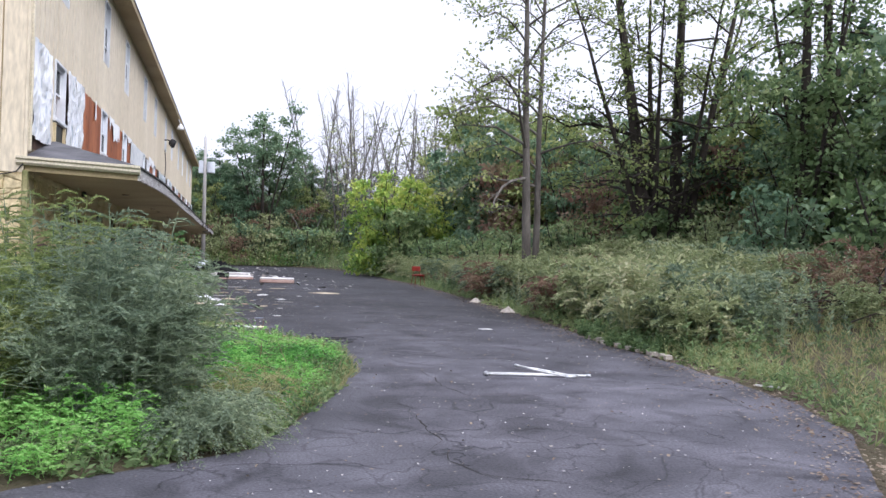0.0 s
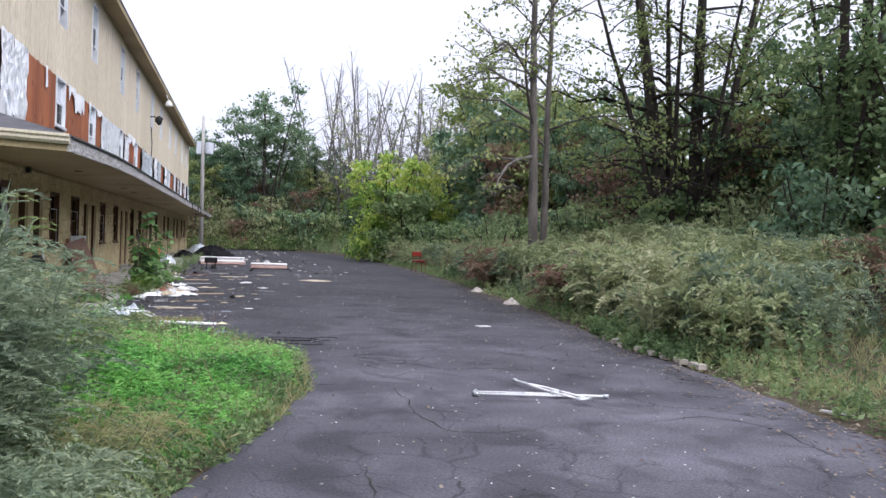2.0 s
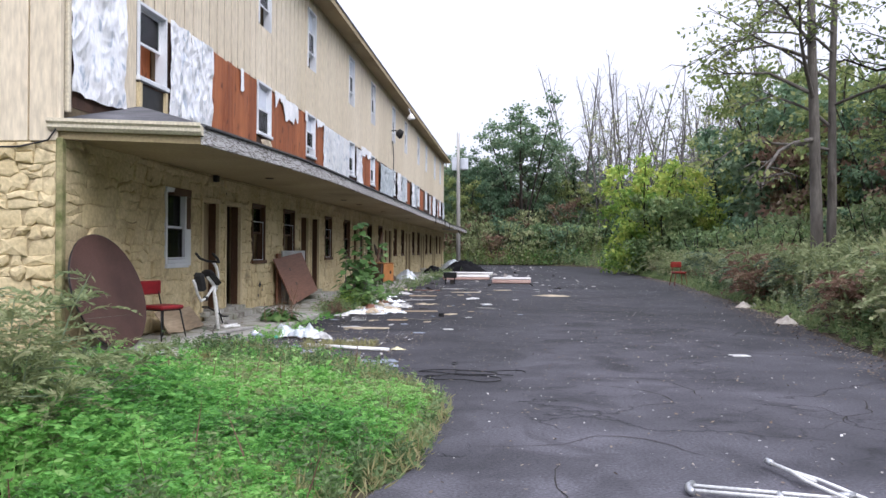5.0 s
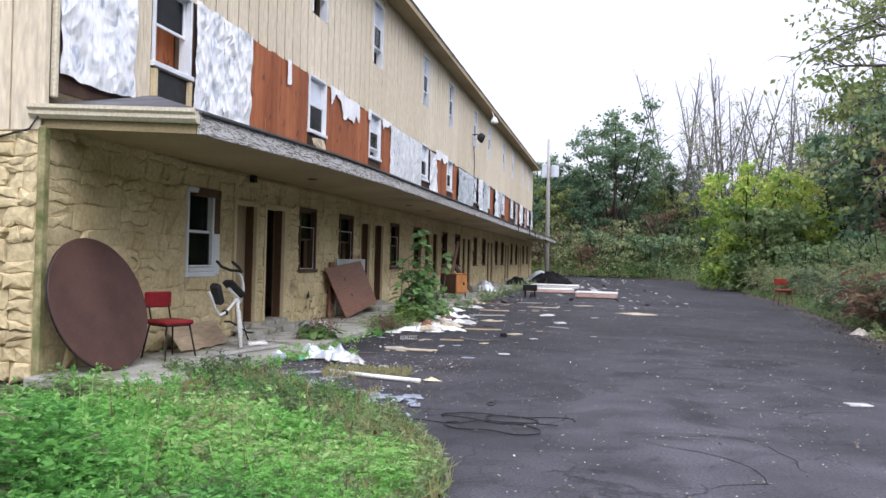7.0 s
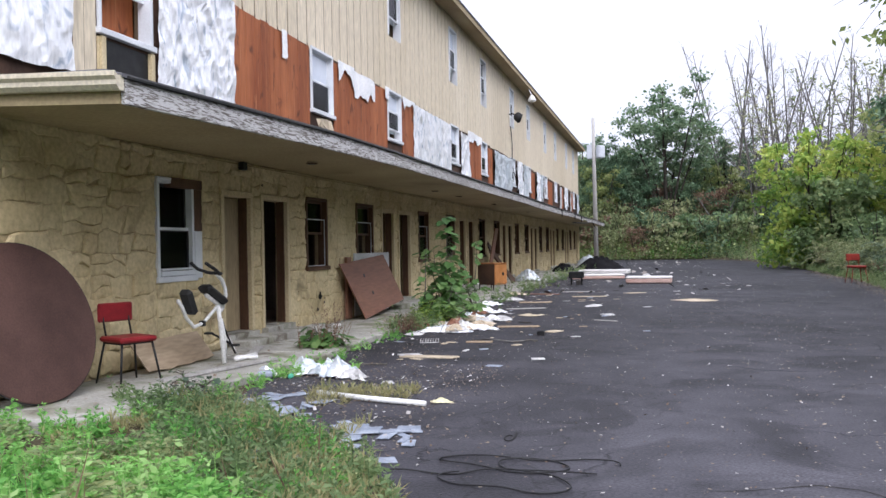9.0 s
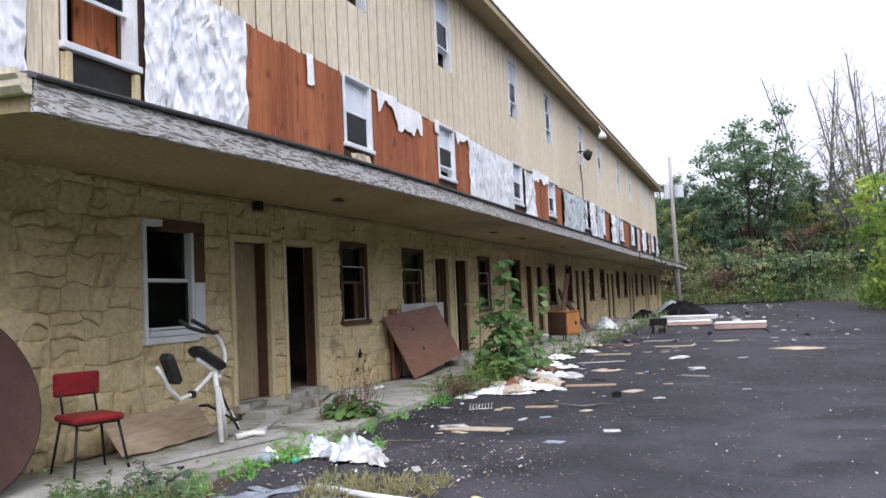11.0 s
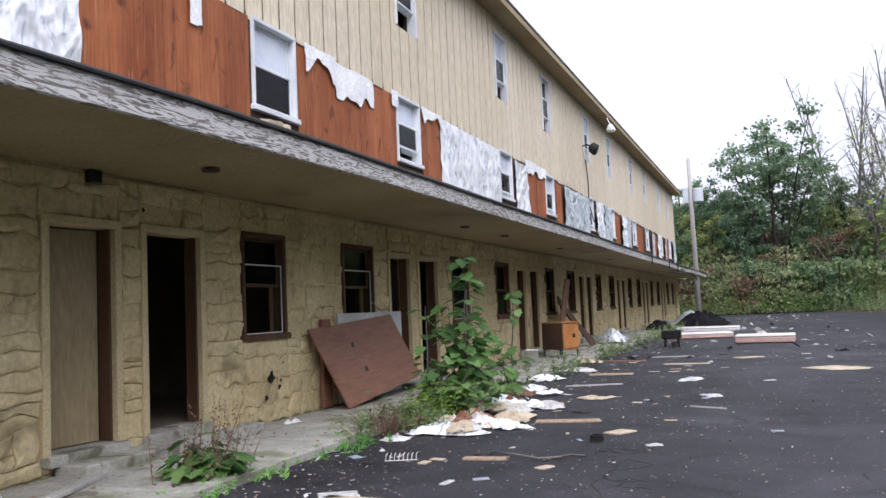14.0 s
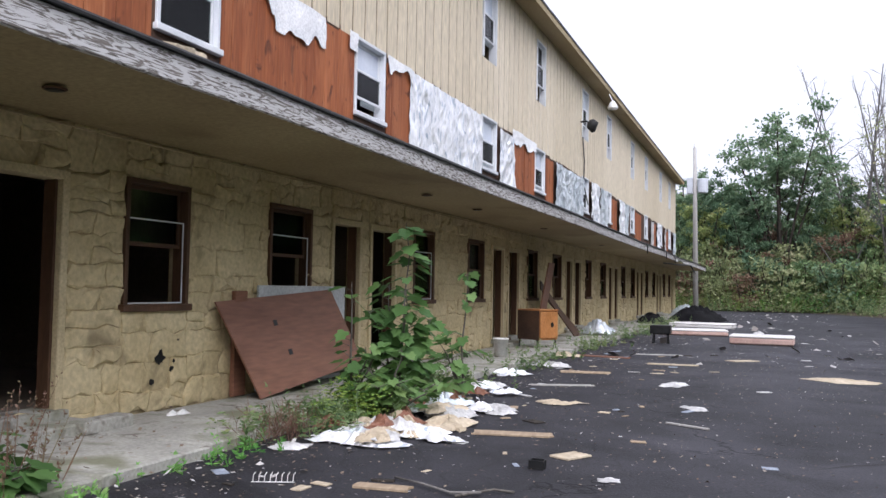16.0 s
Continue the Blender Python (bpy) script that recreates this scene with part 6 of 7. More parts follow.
def crumple(name, label, category, x, y, a, c, h, mat, seed, turn=0.0, group="", z=0.0, ragged=0.35, dome=0.12):
    """Crumpled cloth, film or paper lying on the ground: folds that die out towards a ragged edge."""
    nr, nt = 12, 40
    crease = lambda u, v, k: max(0.0, 1 - 2.6 * abs(noise.noise((u, v, k))))
    b = Build()
    b.v.append((0, 0, h * (0.05 + 0.95 * dome)))
    for i in range(1, nr + 1):
        f = i / nr
        for k in range(nt):
            an = 2 * math.pi * k / nt
            ca, sa = math.cos(an), math.sin(an)
            r = f * (1 + ragged * (noise.noise((ca * 1.6, sa * 1.6, seed)) + 0.45 * noise.noise((ca * 4, sa * 4, seed + 1))))
            px, py = a * r * ca, c * r * sa
            w_ = 0.08 * noise.noise((px * 6, py * 6, seed + 5))
            zz = dome * (1 - f * f) + (0.26 * crease((px + w_) * 4.5, py * 4.5, seed + 3) + 0.16 * crease(px * 10, (py + w_) * 10, seed + 8)) * (1.05 - 0.7 * f * f)
            b.v.append((px + w_ * 0.5, py - w_ * 0.5, max(0.003, h * zz + 0.004)))
    b.f = [(0, 1 + k, 1 + (k + 1) % nt) for k in range(nt)]
    b.f += [(1 + i * nt + k, 1 + (i + 1) * nt + k, 1 + (i + 1) * nt + (k + 1) % nt, 1 + i * nt + (k + 1) % nt) for i in range(nr - 1) for k in range(nt)]
    ob = tagged(new(name, b.mesh(name, mat, dome > 0.4)), label, category, group)
    ob.matrix_basis = pose(x, y, z, 0, 0, turn)
    return ob


def rod(name, label, category, pts, r, mat, n=8, group=""):
    return tagged(new(name, Build().tube(pts, r, n).mesh(name, mat, True)), label, category, group)


round_top()
red_chair(pose(0.58, -4.3, 0.085, 0, 0, -24), REDVINYL, BLACKMETAL, "red vinyl padded chair with thin black steel legs")
red_chair(pose(12.75, 19.5, 0.0, 0, 0, -80) @ Matrix.Diagonal((1.15, 1.15, 1.15, 1)), REDPAINT, REDPAINT, "faded red chair abandoned at the asphalt edge")
exercise_bike()
flat_board("plywood_sheet", "raw tan plywood sheet propped low against the wall", "plywood", 0.34, -3.05, 0.27, 0.42, 1.45, 0.014, 0, RAWPLY, 0, 52, 3)
flat_board("plank", "grey weathered plank lying on the walk", "plank", 1.15, -3.3, 0.09, 0.1, 1.9, 0.03, -14, POLEWOOD, seed=9)
flat_board("plank", "grey weathered plank lying on the walk", "plank", 0.75, -1.75, 0.09, 0.12, 1.2, 0.025, 20, POLEWOOD, seed=10)
# large veneered sheet leaning by the window, with two square holes, and what stands behind it
sheet = thing("veneer_sheet", "walnut-veneered sheet with two holes leaning against the wall", "panel")
tl, tr, bl = Vector((0.10, 3.05, 1.20)), Vector((0.09, 5.7, 1.35)), Vector((0.50, 3.42, 0.09))
u_, v_ = tr - tl, bl - tl
nrm = v_.cross(u_).normalized()
nrm = nrm if nrm.x > 0 else -nrm
quad = [tl, tr, tr + v_ * 0.93, bl]
part("sheet", Build().add([p - nrm * 0.011 for p in quad] + [p + nrm * 0.011 for p in quad], [(0, 1, 2, 3), (7, 6, 5, 4), (0, 4, 5, 1), (1, 5, 6, 2), (2, 6, 7, 3), (3, 7, 4, 0)]), VENEER, sheet)
across = u_.normalized()
down = nrm.cross(across)
# the sheet is uncut: each hole's shade is a thin black plate
for fu, fv in ((0.36, 0.29), (0.375, 0.62)):
    o_ = tl + u_ * fu + v_ * fv + nrm * 0.0125
    part("hole", Build().add([o_ + across * 0.042 * a + down * 0.036 * c + nrm * e for e in (-0.002, 0.002) for a, c in ((-1, -1), (1, -1), (1, 1), (-1, 1))], [(0, 1, 2, 3), (7, 6, 5, 4), (0, 4, 5, 1), (1, 5, 6, 2), (2, 6, 7, 3), (3, 7, 4, 0)]), BLACKMETAL, sheet, "thin black plate for the shade in a square hole")
tagged(new("grey_panel", Build().box(0.045, 0.08, 3.95, 6.18, 0.09, 1.40, 0.006).mesh("grey_panel", GREYPANEL)), "pale grey panel standing behind the veneered sheet", "panel")
tagged(new("wood_block", Build().box(0.06, 0.12, 3.42, 3.66, 0.09, 1.33, 0.006).mesh("wood_block", VENEER)), "brown board standing behind the veneered sheet", "board")
tagged(new("cement_block", Build().box(0.35, 0.55, 0.75, 1.35, 0.085, 0.2, 0.012, pose(0, 0, 0, 0, 0, 2)).mesh("cement_block", CONCRETE)), "broken grey concrete slab piece by the door", "block")
for dx, r in ((0, 0.06), (0.13, 0.07)):
    crumple("plaster_lump", "small white lump of plaster by the wall", "debris", 0.42 + dx * 0.2, 2.0 + dx, r, r, 0.1, WHITEPLASTIC, 3 + dx, z=0.085, group="plaster lumps")


def bucket(x, y):
    t = thing("bucket", "white plastic bucket standing on the walk", "bucket")
    n = 20
    b = Build()
    for r, z in ((0.125, 0), (0.145, 0.34), (0.155, 0.34), (0.155, 0.36), (0.135, 0.36), (0.118, 0.02)):
        b.v += [(r * math.cos(2 * math.pi * k / n), r * math.sin(2 * math.pi * k / n), z) for k in range(n)]
    b.f = [(i * n + k, i * n + (k + 1) % n, (i + 1) * n + (k + 1) % n, (i + 1) * n + k) for i in range(5) for k in range(n)] + [tuple(range(n - 1, -1, -1)), tuple(range(5 * n, 6 * n))]
    part("pail", b, WHITEPLASTIC, t, smooth=True)
    part("bail", Build().tube([(0.15 * math.cos(a), 0.02, 0.33 - 0.12 * math.sin(a)) for a in [math.pi * q / 10 for q in range(11)]], 0.004, 6), BLACKMETAL, t, "thin wire handle")
    t.location = (x, y, 0.085)


bucket(1.05, 10.8)
dresser = thing("dresser", "orange pine cabinet with a dark side standing on thin legs", "dresser")
dresser.matrix_basis = pose(0.95, 13.9, 0.09, 0, 0, 60) @ Matrix.Diagonal((0.62, 1.35, 1.0, 1))
part("carcass", Build().box(-0.48, -0.45, -0.25, 0.25, 0.18, 0.84, 0.004).box(0.45, 0.48, -0.25, 0.25, 0.18, 0.84, 0.004).box(-0.45, 0.45, 0.23, 0.25, 0.18, 0.84).box(-0.45, 0.45, -0.25, 0.23, 0.18, 0.21).box(-0.02, 0.02, -0.25, 0.23, 0.21, 0.84), ORANGEWOOD, dresser)
part("top", Build().box(-0.50, 0.50, -0.27, 0.26, 0.84, 0.87, 0.006), ORANGEWOOD, dresser)
part("side_panel", Build().box(-0.51, -0.481, -0.262, 0.25, 0.18, 0.838, 0.004), PLYDARK, dresser, "dark brown side panel")
part("cabinet_door", Build().box(-0.45, 0.45, -0.275, -0.252, 0.22, 0.82, 0.006), ORANGEWOOD, dresser)
part("dark_back", Build().box(-0.44, -0.03, 0.2, 0.22, 0.22, 0.82), PLYDARK, dresser, "dark empty drawer bay")
part("drawer_pull", Build().prism([(0.07 * math.cos(q), 0.06 * math.sin(q)) for q in [math.pi * k / 6 for k in range(12)]], 0.012, 0.003, Matrix.Translation((0.15, -0.275, 0.52)) @ pose(0, 0, 0, 90)), BLACKMETAL, dresser, "dark metal pull plate")
for sx in (-0.44, 0.44):
    for sy in (-0.22, 0.22):
        part("leg", Build().tube([(sx * 1.05, sy, 0), (sx, sy, 0.19)], [0.012, 0.02], 8), BLACKMETAL, dresser)
flat_board("door_slab", "reddish brown door slab leaning by a doorway", "door slab", 0.45, 16.6, 0.09, 2.05, 0.75, 0.035, 0, VENEER, 0, -80, 12, broken=False).matrix_basis = pose(0.42, 16.6, 1.1, 0, -80, 3)
for k, (top, foot, wd) in enumerate((((0.2, 16.9, 1.55), (0.75, 18.9, 0.11), 0.26), ((0.16, 17.3, 1.35), (0.7, 19.5, 0.12), 0.22))):
    p_, q_ = Vector(top), Vector(foot)
    d_ = (q_ - p_).normalized()
    s_ = d_.cross(Vector((1, 0, 0.2))).normalized() * wd / 2
    n_ = d_.cross(s_).normalized() * 0.016
    o = tagged(new("dark_plank", Build().add([c + a * s_ + e * n_ for e in (-1, 1) for c, a in ((p_, -1), (p_, 1), (q_, 1), (q_, -1))], [(0, 1, 2, 3), (7, 6, 5, 4), (0, 4, 5, 1), (1, 5, 6, 2), (2, 6, 7, 3), (3, 7, 4, 0)]).mesh("dark_plank", DARKWOOD)), "dark weathered plank leaning against the facade", "plank", "leaning planks")
crumple("crumpled_cloth", "pale blue-white cloth heaped by the wall", "cloth", 1.1, 20.3, 0.45, 0.4, 0.55, FOILGREY, 90, z=0.08, dome=0.5)
crumple("crumpled_cloth", "pale grey cloth heaped by the wall", "cloth", 0.9, 22.0, 0.4, 0.5, 0.5, FOILGREY, 91, z=0.08)


# ---- things on the asphalt ----
def crutch(p, q, flip, label):
    """Aluminium crutch lying flat: two rails joining at a foot, with underarm pad and grip."""
    t = thing("crutch", label, "crutch", "crutches")
    p, q = Vector(p), Vector(q)
    d = (q - p).normalized()
    s = Vector((-d.y, d.x, 0))
    L = (q - p).length
    for sg in (-1, 1):
        part("rail", Build().tube([p + s * 0.055 * sg, p + d * L * 0.62 + s * 0.05 * sg, p + d * L * 0.78 + s * 0.012 * sg], 0.012, 8), WHITEPLASTIC, t, "pale aluminium rail", True)
    part("foot_tube", Build().tube([p + d * L * 0.6, q], 0.013, 8), WHITEPLASTIC, t, "pale aluminium foot tube", True)
    part("rubber_tip", Build().tube([q - d * 0.03, q + d * 0.03], 0.022, 10), SILVER, t, "grey rubber tip", True)
    part("underarm_pad", Build().tube([p - s * 0.09, p - s * 0.03 - d * 0.02, p + s * 0.03 - d * 0.02, p + s * 0.09], 0.024, 10), SILVER, t, "grey underarm pad", True)
    part("grip", Build().tube([p + d * L * 0.36 - s * 0.05, p + d * L * 0.36 + s * 0.05], 0.018, 8), SILVER, t, "grey hand grip", True)


crutch((6.9, -11.21, 0.03), (8.24, -11.5, 0.03), 1, "pale aluminium crutch lying across another on asphalt")
crutch((7.86, -11.8, 0.065), (7.53, -10.6, 0.05), 1, "pale aluminium crutch lying across another on asphalt")
rod("white_pipe", "long white plastic pipe lying on the asphalt", "pipe", [(2.78, -4.24, 0.03), (3.4, -4.5, 0.035), (4.06, -4.65, 0.03)], 0.028, WHITEPLASTIC)
crumple("rag", "small yellow rag on the asphalt", "rag", 4.14, -4.42, 0.12, 0.09, 0.09, YELLOWRAG, 4)
crumple("plastic_sheet", "crumpled white plastic sheet by the walk", "plastic", 2.5, -3.0, 0.30, 0.22, 0.34, FOILGREY, 6, 20, ragged=0.6, dome=0.3)
crumple("plastic_sheet", "torn end of a white plastic sheet by the walk", "plastic", 2.72, -3.12, 0.26, 0.12, 0.2, PAPERW, 61, -35, ragged=0.8, dome=0.15)
crumple("plastic_sheet", "folded silver film beside the stuffed bag", "plastic", 2.3, -2.78, 0.26, 0.16, 0.3, FOIL, 64, 60, ragged=0.7, dome=0.2)
crumple("plastic_bag", "stuffed pale grey plastic bag", "bag", 2.05, -2.95, 0.2, 0.17, 0.24, FOILGREY, 8, ragged=0.25, dome=0.5)
crumple("rag", "brown rag under plastic sheet", "rag", 2.42, -2.7, 0.22, 0.2, 0.18, CARD, 12)
crumple("paper_wad", "white paper wad at the bed's edge", "paper", 3.72, -6.75, 0.2, 0.15, 0.09, PAPERW, 14, ragged=0.6)
def bottle(x, y, turn, mat, label, r=0.045, l=0.2):
    t = thing("bottle", label, "bottle", "bottles")
    t.matrix_basis = pose(x, y, r + 0.002, 0, 90, turn)
    part("body", Build().tube([(0, 0, -l / 2), (0, 0, -l / 2 + 0.008), (0, 0, l * 0.22), (0, 0, l * 0.38), (0, 0, l * 0.5)], [r * 0.8, r, r, r * 0.4, r * 0.34], 12), mat, t, smooth=True)
    part("cap", Build().tube([(0, 0, l * 0.5), (0, 0, l * 0.5 + 0.02)], r * 0.4, 10), WHITEPLASTIC, t, "white screw cap")


bottle(1.75, -3.35, 30, BLUESHINGLE, "crushed blue-grey plastic bottle by the walk", 0.05, 0.2)
bottle(2.02, -3.25, 100, GREENBIT, "small green plastic bottle by the walk", 0.03, 0.13)
bottle(1.55, -4.95, 70, BLUESHINGLE, "crushed pale blue bottle among weeds", 0.06, 0.22)
crumple("plastic_bag", "dirty white plastic bag lump by the walk", "bag", 1.62, -3.1, 0.14, 0.1, 0.13, FOILGREY, 81, ragged=0.3, dome=0.5)
rod("white_pipe", "thin white plastic pipe between bag and walk", "pipe", [(1.55, -2.6, 0.03), (2.0, -2.72, 0.03)], 0.018, WHITEPLASTIC)
rg = random.Random(17)
for k in range(56):
    flat_board("shingle_scrap", "blue-grey shingle scrap on the asphalt", "shingle", rg.uniform(3.2, 4.4) if k < 36 else rg.uniform(2.2, 3.1), rg.uniform(-6.7, -5.6) if k < 36 else rg.uniform(-5.4, -4.2), 0.004 + 0.004 * (k % 5), rg.uniform(0.08, 0.36), rg.uniform(0.06, 0.22), 0.006, rg.uniform(0, 360), BLUESHINGLE, rg.uniform(-3, 3), rg.uniform(-3, 3), k, "shingle scraps")


def cable(x, y, a, c, turns, seed, label):
    """Loose wire that wanders and doubles back over the ground."""
    pts, px, py, hd = [], 0.0, 0.0, seed * 1.3
    for k in range(turns * 22):
        hd += 0.55 * noise.noise((k * 0.11, seed * 3.7, 0)) + 0.10
        px, py = (px + 0.06 * math.cos(hd)) * 0.995, (py + 0.06 * math.sin(hd)) * 0.97
        pts.append((x + px * a * 2, y + py * c * 2, 0.008 + 0.006 * (1 + math.sin(k * 0.4))))
    rod("cable", label, "cable", pts, 0.0055, RUBBER, 6, "cables")


cable(5.95, -6.5, 0.5, 0.22, 4, 1, "black cable lying in loose loops on asphalt")
cable(5.1, -5.75, 0.1, 0.28, 1, 2, "short loop of black cable on asphalt")
cable(4.95, -6.8, 0.4, 0.25, 4, 3, "black cable tangled at the bed's edge")
# silver film and rubbish heaped below the sapling
for k, (x, y, a, c, h, mat, lab) in enumerate((
        (2.5, 1.95, 0.5, 0.2, 0.2, FOIL, "crumpled silver foil sheet on the asphalt"), (2.75, 2.5, 0.4, 0.24, 0.22, FOIL, "crumpled silver foil heaped with rubbish"),
        (2.35, 2.6, 0.4, 0.3, 0.26, PAPERW, "crumpled white wrap heaped with rubbish"), (2.9, 3.2, 0.42, 0.26, 0.2, CARD, "soggy brown cardboard in rubbish heap"),
        (2.55, 3.9, 0.45, 0.3, 0.26, PAPERW, "crumpled white wrap heaped with rubbish"), (3.05, 4.3, 0.26, 0.2, 0.2, PAPERW, "white crumpled bag on the asphalt"),
        (2.3, 4.6, 0.4, 0.34, 0.3, FOILGREY, "grey foil rubbish among weeds"), (2.2, 6.4, 0.4, 0.3, 0.22, PAPERW, "white wrap rubbish along the walk"),
        (1.95, 8.4, 0.35, 0.3, 0.22, FOIL, "foil rubbish along the walk"), (2.2, 10.2, 0.4, 0.3, 0.2, PAPERW, "white wrap rubbish along the walk"),
        (1.9, 12.6, 0.4, 0.3, 0.22, CARD, "brown rubbish along the walk"), (2.1, 1.5, 0.18, 0.14, 0.1, PAPERW, "white paper scrap by weeds"),
        (4.6, 8.2, 0.3, 0.2, 0.1, PAPERW, "crumpled white cloth on the asphalt"), (5.1, 5.7, 0.2, 0.14, 0.06, PAPERW, "crumpled white paper on the asphalt"),
        (4.85, 1.45, 0.1, 0.07, 0.03, PAPERW, "small white paper scrap on asphalt"), (3.5, 5.4, 0.28, 0.18, 0.1, CARD, "brown paper scrap on the asphalt"))):
    crumple("rubbish", lab, "rubbish", x, y, a, c, h, mat, 30 + k, 37 * k, "rubbish heaps", ragged=0.55)
rh = random.Random(83)
for k in range(26):
    mat, lab = rh.choice(((FOIL, "scrap of silver foil in the rubbish heap"), (PAPERW, "torn white wrap in the rubbish heap"), (FOILGREY, "torn grey foil in the rubbish heap"), (CARD, "torn brown cardboard in the rubbish heap"), (VENEER, "broken brown veneer scrap in the rubbish heap")))
    crumple("rubbish", lab, "rubbish", rh.gauss(2.6, 0.3), rh.uniform(1.9, 6.0), rh.uniform(0.1, 0.28), rh.uniform(0.08, 0.2), rh.uniform(0.1, 0.24), mat, 200 + k, rh.uniform(0, 360), "rubbish heaps", rh.uniform(0.0, 0.06), 0.7, rh.uniform(0.05, 0.4))
rod("white_pipe", "short white pipe on the asphalt", "pipe", [(2.62, 1.9, 0.03), (2.72, 2.5, 0.12)], 0.025, WHITEPLASTIC)
for k, (x, y, l, w, turn, mat, lab) in enumerate((
        (3.45, 0.52, 0.4, 0.13, 6, RAWPLY, "broken tan plywood piece on the asphalt"), (3.14, -1.27, 0.78, 0.2, -3, CARD, "broken tan plywood piece on the asphalt"),
        (2.82, -1.12, 0.3, 0.2, 30, PAPERW, "white board scrap on the asphalt"), (3.65, 3.0, 0.75, 0.2, 12, RAWPLY, "broken tan plywood piece on the asphalt"),
        (5.15, 4.3, 0.5, 0.05, -28, POLEWOOD, "thin grey lath on the asphalt"), (3.1, 7.3, 0.9, 0.12, 24, POLEWOOD, "pale plank on the asphalt"),
        (4.4, 2.2, 0.3, 0.2, 60, CARD, "brown cardboard scrap on the asphalt"), (3.0, 9.4, 0.8, 0.3, 10, RAWPLY, "brown board scrap on the asphalt"),
        (4.2, 11.8, 0.9, 0.2, 5, CARD, "pale cardboard strip on the asphalt"), (3.6, 14.2, 1.0, 0.16, 12, POLEWOOD, "grey plank on the asphalt"),
        (5.4, 13.5, 0.6, 0.3, 40, CARD, "brown cardboard scrap on the asphalt"), (2.6, 13.0, 1.2, 0.25, -8, VENEER, "reddish board on the asphalt"),
        (8.95, -4.47, 0.24, 0.16, 10, PAPERW, "white paper sheet on the asphalt"), (10.35, -12.4, 0.3, 0.06, -50, PAPERW, "white curved scrap near the verge"))):
    flat_board("board_scrap", lab, "scrap", x, y, 0.004, l, w, 0.016, turn, mat, seed=70 + k, group="board scraps")
rs = random.Random(58)
for k in range(64):
    mat, lab = rs.choice(((RAWPLY, "splinter of tan plywood on the asphalt"), (CARD, "torn brown paper scrap on the asphalt"), (PAPERW, "torn white paper scrap on the asphalt"), (BLUESHINGLE, "broken grey shingle scrap on the asphalt"), (BARKDARK, "dark wet wood scrap on the asphalt")))
    y = rs.uniform(-3.5, 15)
    x = 2.1 + abs(rs.gauss(0, 1.6))
    l_ = rs.uniform(0.06, 0.22)
    flat_board("board_scrap", lab, "scrap", x, y, 0.004, l_, l_ * rs.uniform(0.25, 0.8), rs.uniform(0.005, 0.014), rs.uniform(0, 180), mat, seed=300 + k, group="board scraps")
crumple("cardboard_sheet", "buckled pale cardboard sheet on the asphalt", "cardboard", 7.03, 10.2, 0.60, 0.36, 0.09, CARD, 21, -20, ragged=0.2)
# small comb of white wire prongs
comb = thing("wire_rack", "small white wire rack with upright prongs on asphalt", "rack")
part("base_wire", Build().tube([(2.55, 0.26, 0.012), (2.83, 0.38, 0.012)], 0.004, 6), WHITEPLASTIC, comb)
for k in range(8):
    x, y = 2.56 + 0.037 * k, 0.265 + 0.016 * k
    part("prong", Build().tube([(x, y, 0.01), (x + 0.004, y, 0.06), (x + 0.015, y + 0.01, 0.08)], 0.0035, 5), WHITEPLASTIC, comb)


def mattress(x, y, l, w, h, turn, label, top, side):
    t = thing("mattress", label, "mattress", "mattresses", at=None)
    t.matrix_basis = pose(x, y, 0.0, 0, 0, turn)
    part("core", Build().box(-l / 2, l / 2, -w / 2, w / 2, 0.01, h * 0.7, 0.03), side, t, "pinkish side band")
    part("top_panel", Build().box(-l / 2 - 0.01, l / 2 + 0.01, -w / 2 - 0.01, w / 2 + 0.01, h * 0.66, h, 0.035), top, t)
    return t


mattress(5.72, 19.95, 1.65, 0.85, 0.26, -3, "white and pink foam mattress lying on asphalt", FOAMTOP, FOAMPINK)
crumple("crumpled_cloth", "white cloth lump lying on the mattress", "cloth", 5.62, 20.0, 0.16, 0.16, 0.22, PAPERW, 23, z=0.255)
mattress(3.5, 24.0, 2.2, 1.1, 0.2, 8, "pale mattress lying flat near the walk", FOAMTOP, FOAMPINK)
mattress(3.4, 30.0, 2.4, 1.2, 0.2, -6, "pale grey mattress lying flat at a distance", FOAMTOP, FOAMTOP)
crate = thing("broken_stool", "dark broken stool with a boxy seat on asphalt", "stool", at=(3.15, 18.6, 0))
part("seat", Build().box(-0.27, 0.27, -0.2, 0.2, 0.26, 0.50, 0.02), BLACKMETAL, crate)
for sx in (-0.2, 0.2):
    for sy in (-0.15, 0.15):
        part("leg", Build().tube([(sx, sy, 0), (sx * 0.9, sy, 0.27)], 0.018, 6), BLACKMETAL, crate)
crumple("tarp", "black tarpaulin heaped over rubbish near the far end", "tarp", 2.6, 37.0, 1.35, 1.2, 0.62, TARP, 25, ragged=0.15, dome=0.9)
crumple("tarp", "black tarpaulin folded low near the walk", "tarp", 1.2, 31.5, 0.7, 1.2, 0.5, TARP, 27, ragged=0.2, dome=0.7)
crumple("crumpled_cloth", "pale blue heap beside the black tarpaulin", "cloth", 1.4, 44.0, 0.8, 0.9, 0.8, FOILGREY, 28, ragged=0.3, dome=0.6)
for k, (x, y, r) in enumerate(((11.7, 5.6, 0.2), (11.3, 0.9, 0.2), (12.1, 6.1, 0.12))):
    crumple("rock", "pale rock at the asphalt edge", "rock", x, y, r, r * 0.8, r * 0.75, ROCK, 50 + k, group="rocks", ragged=0.25, dome=0.8)
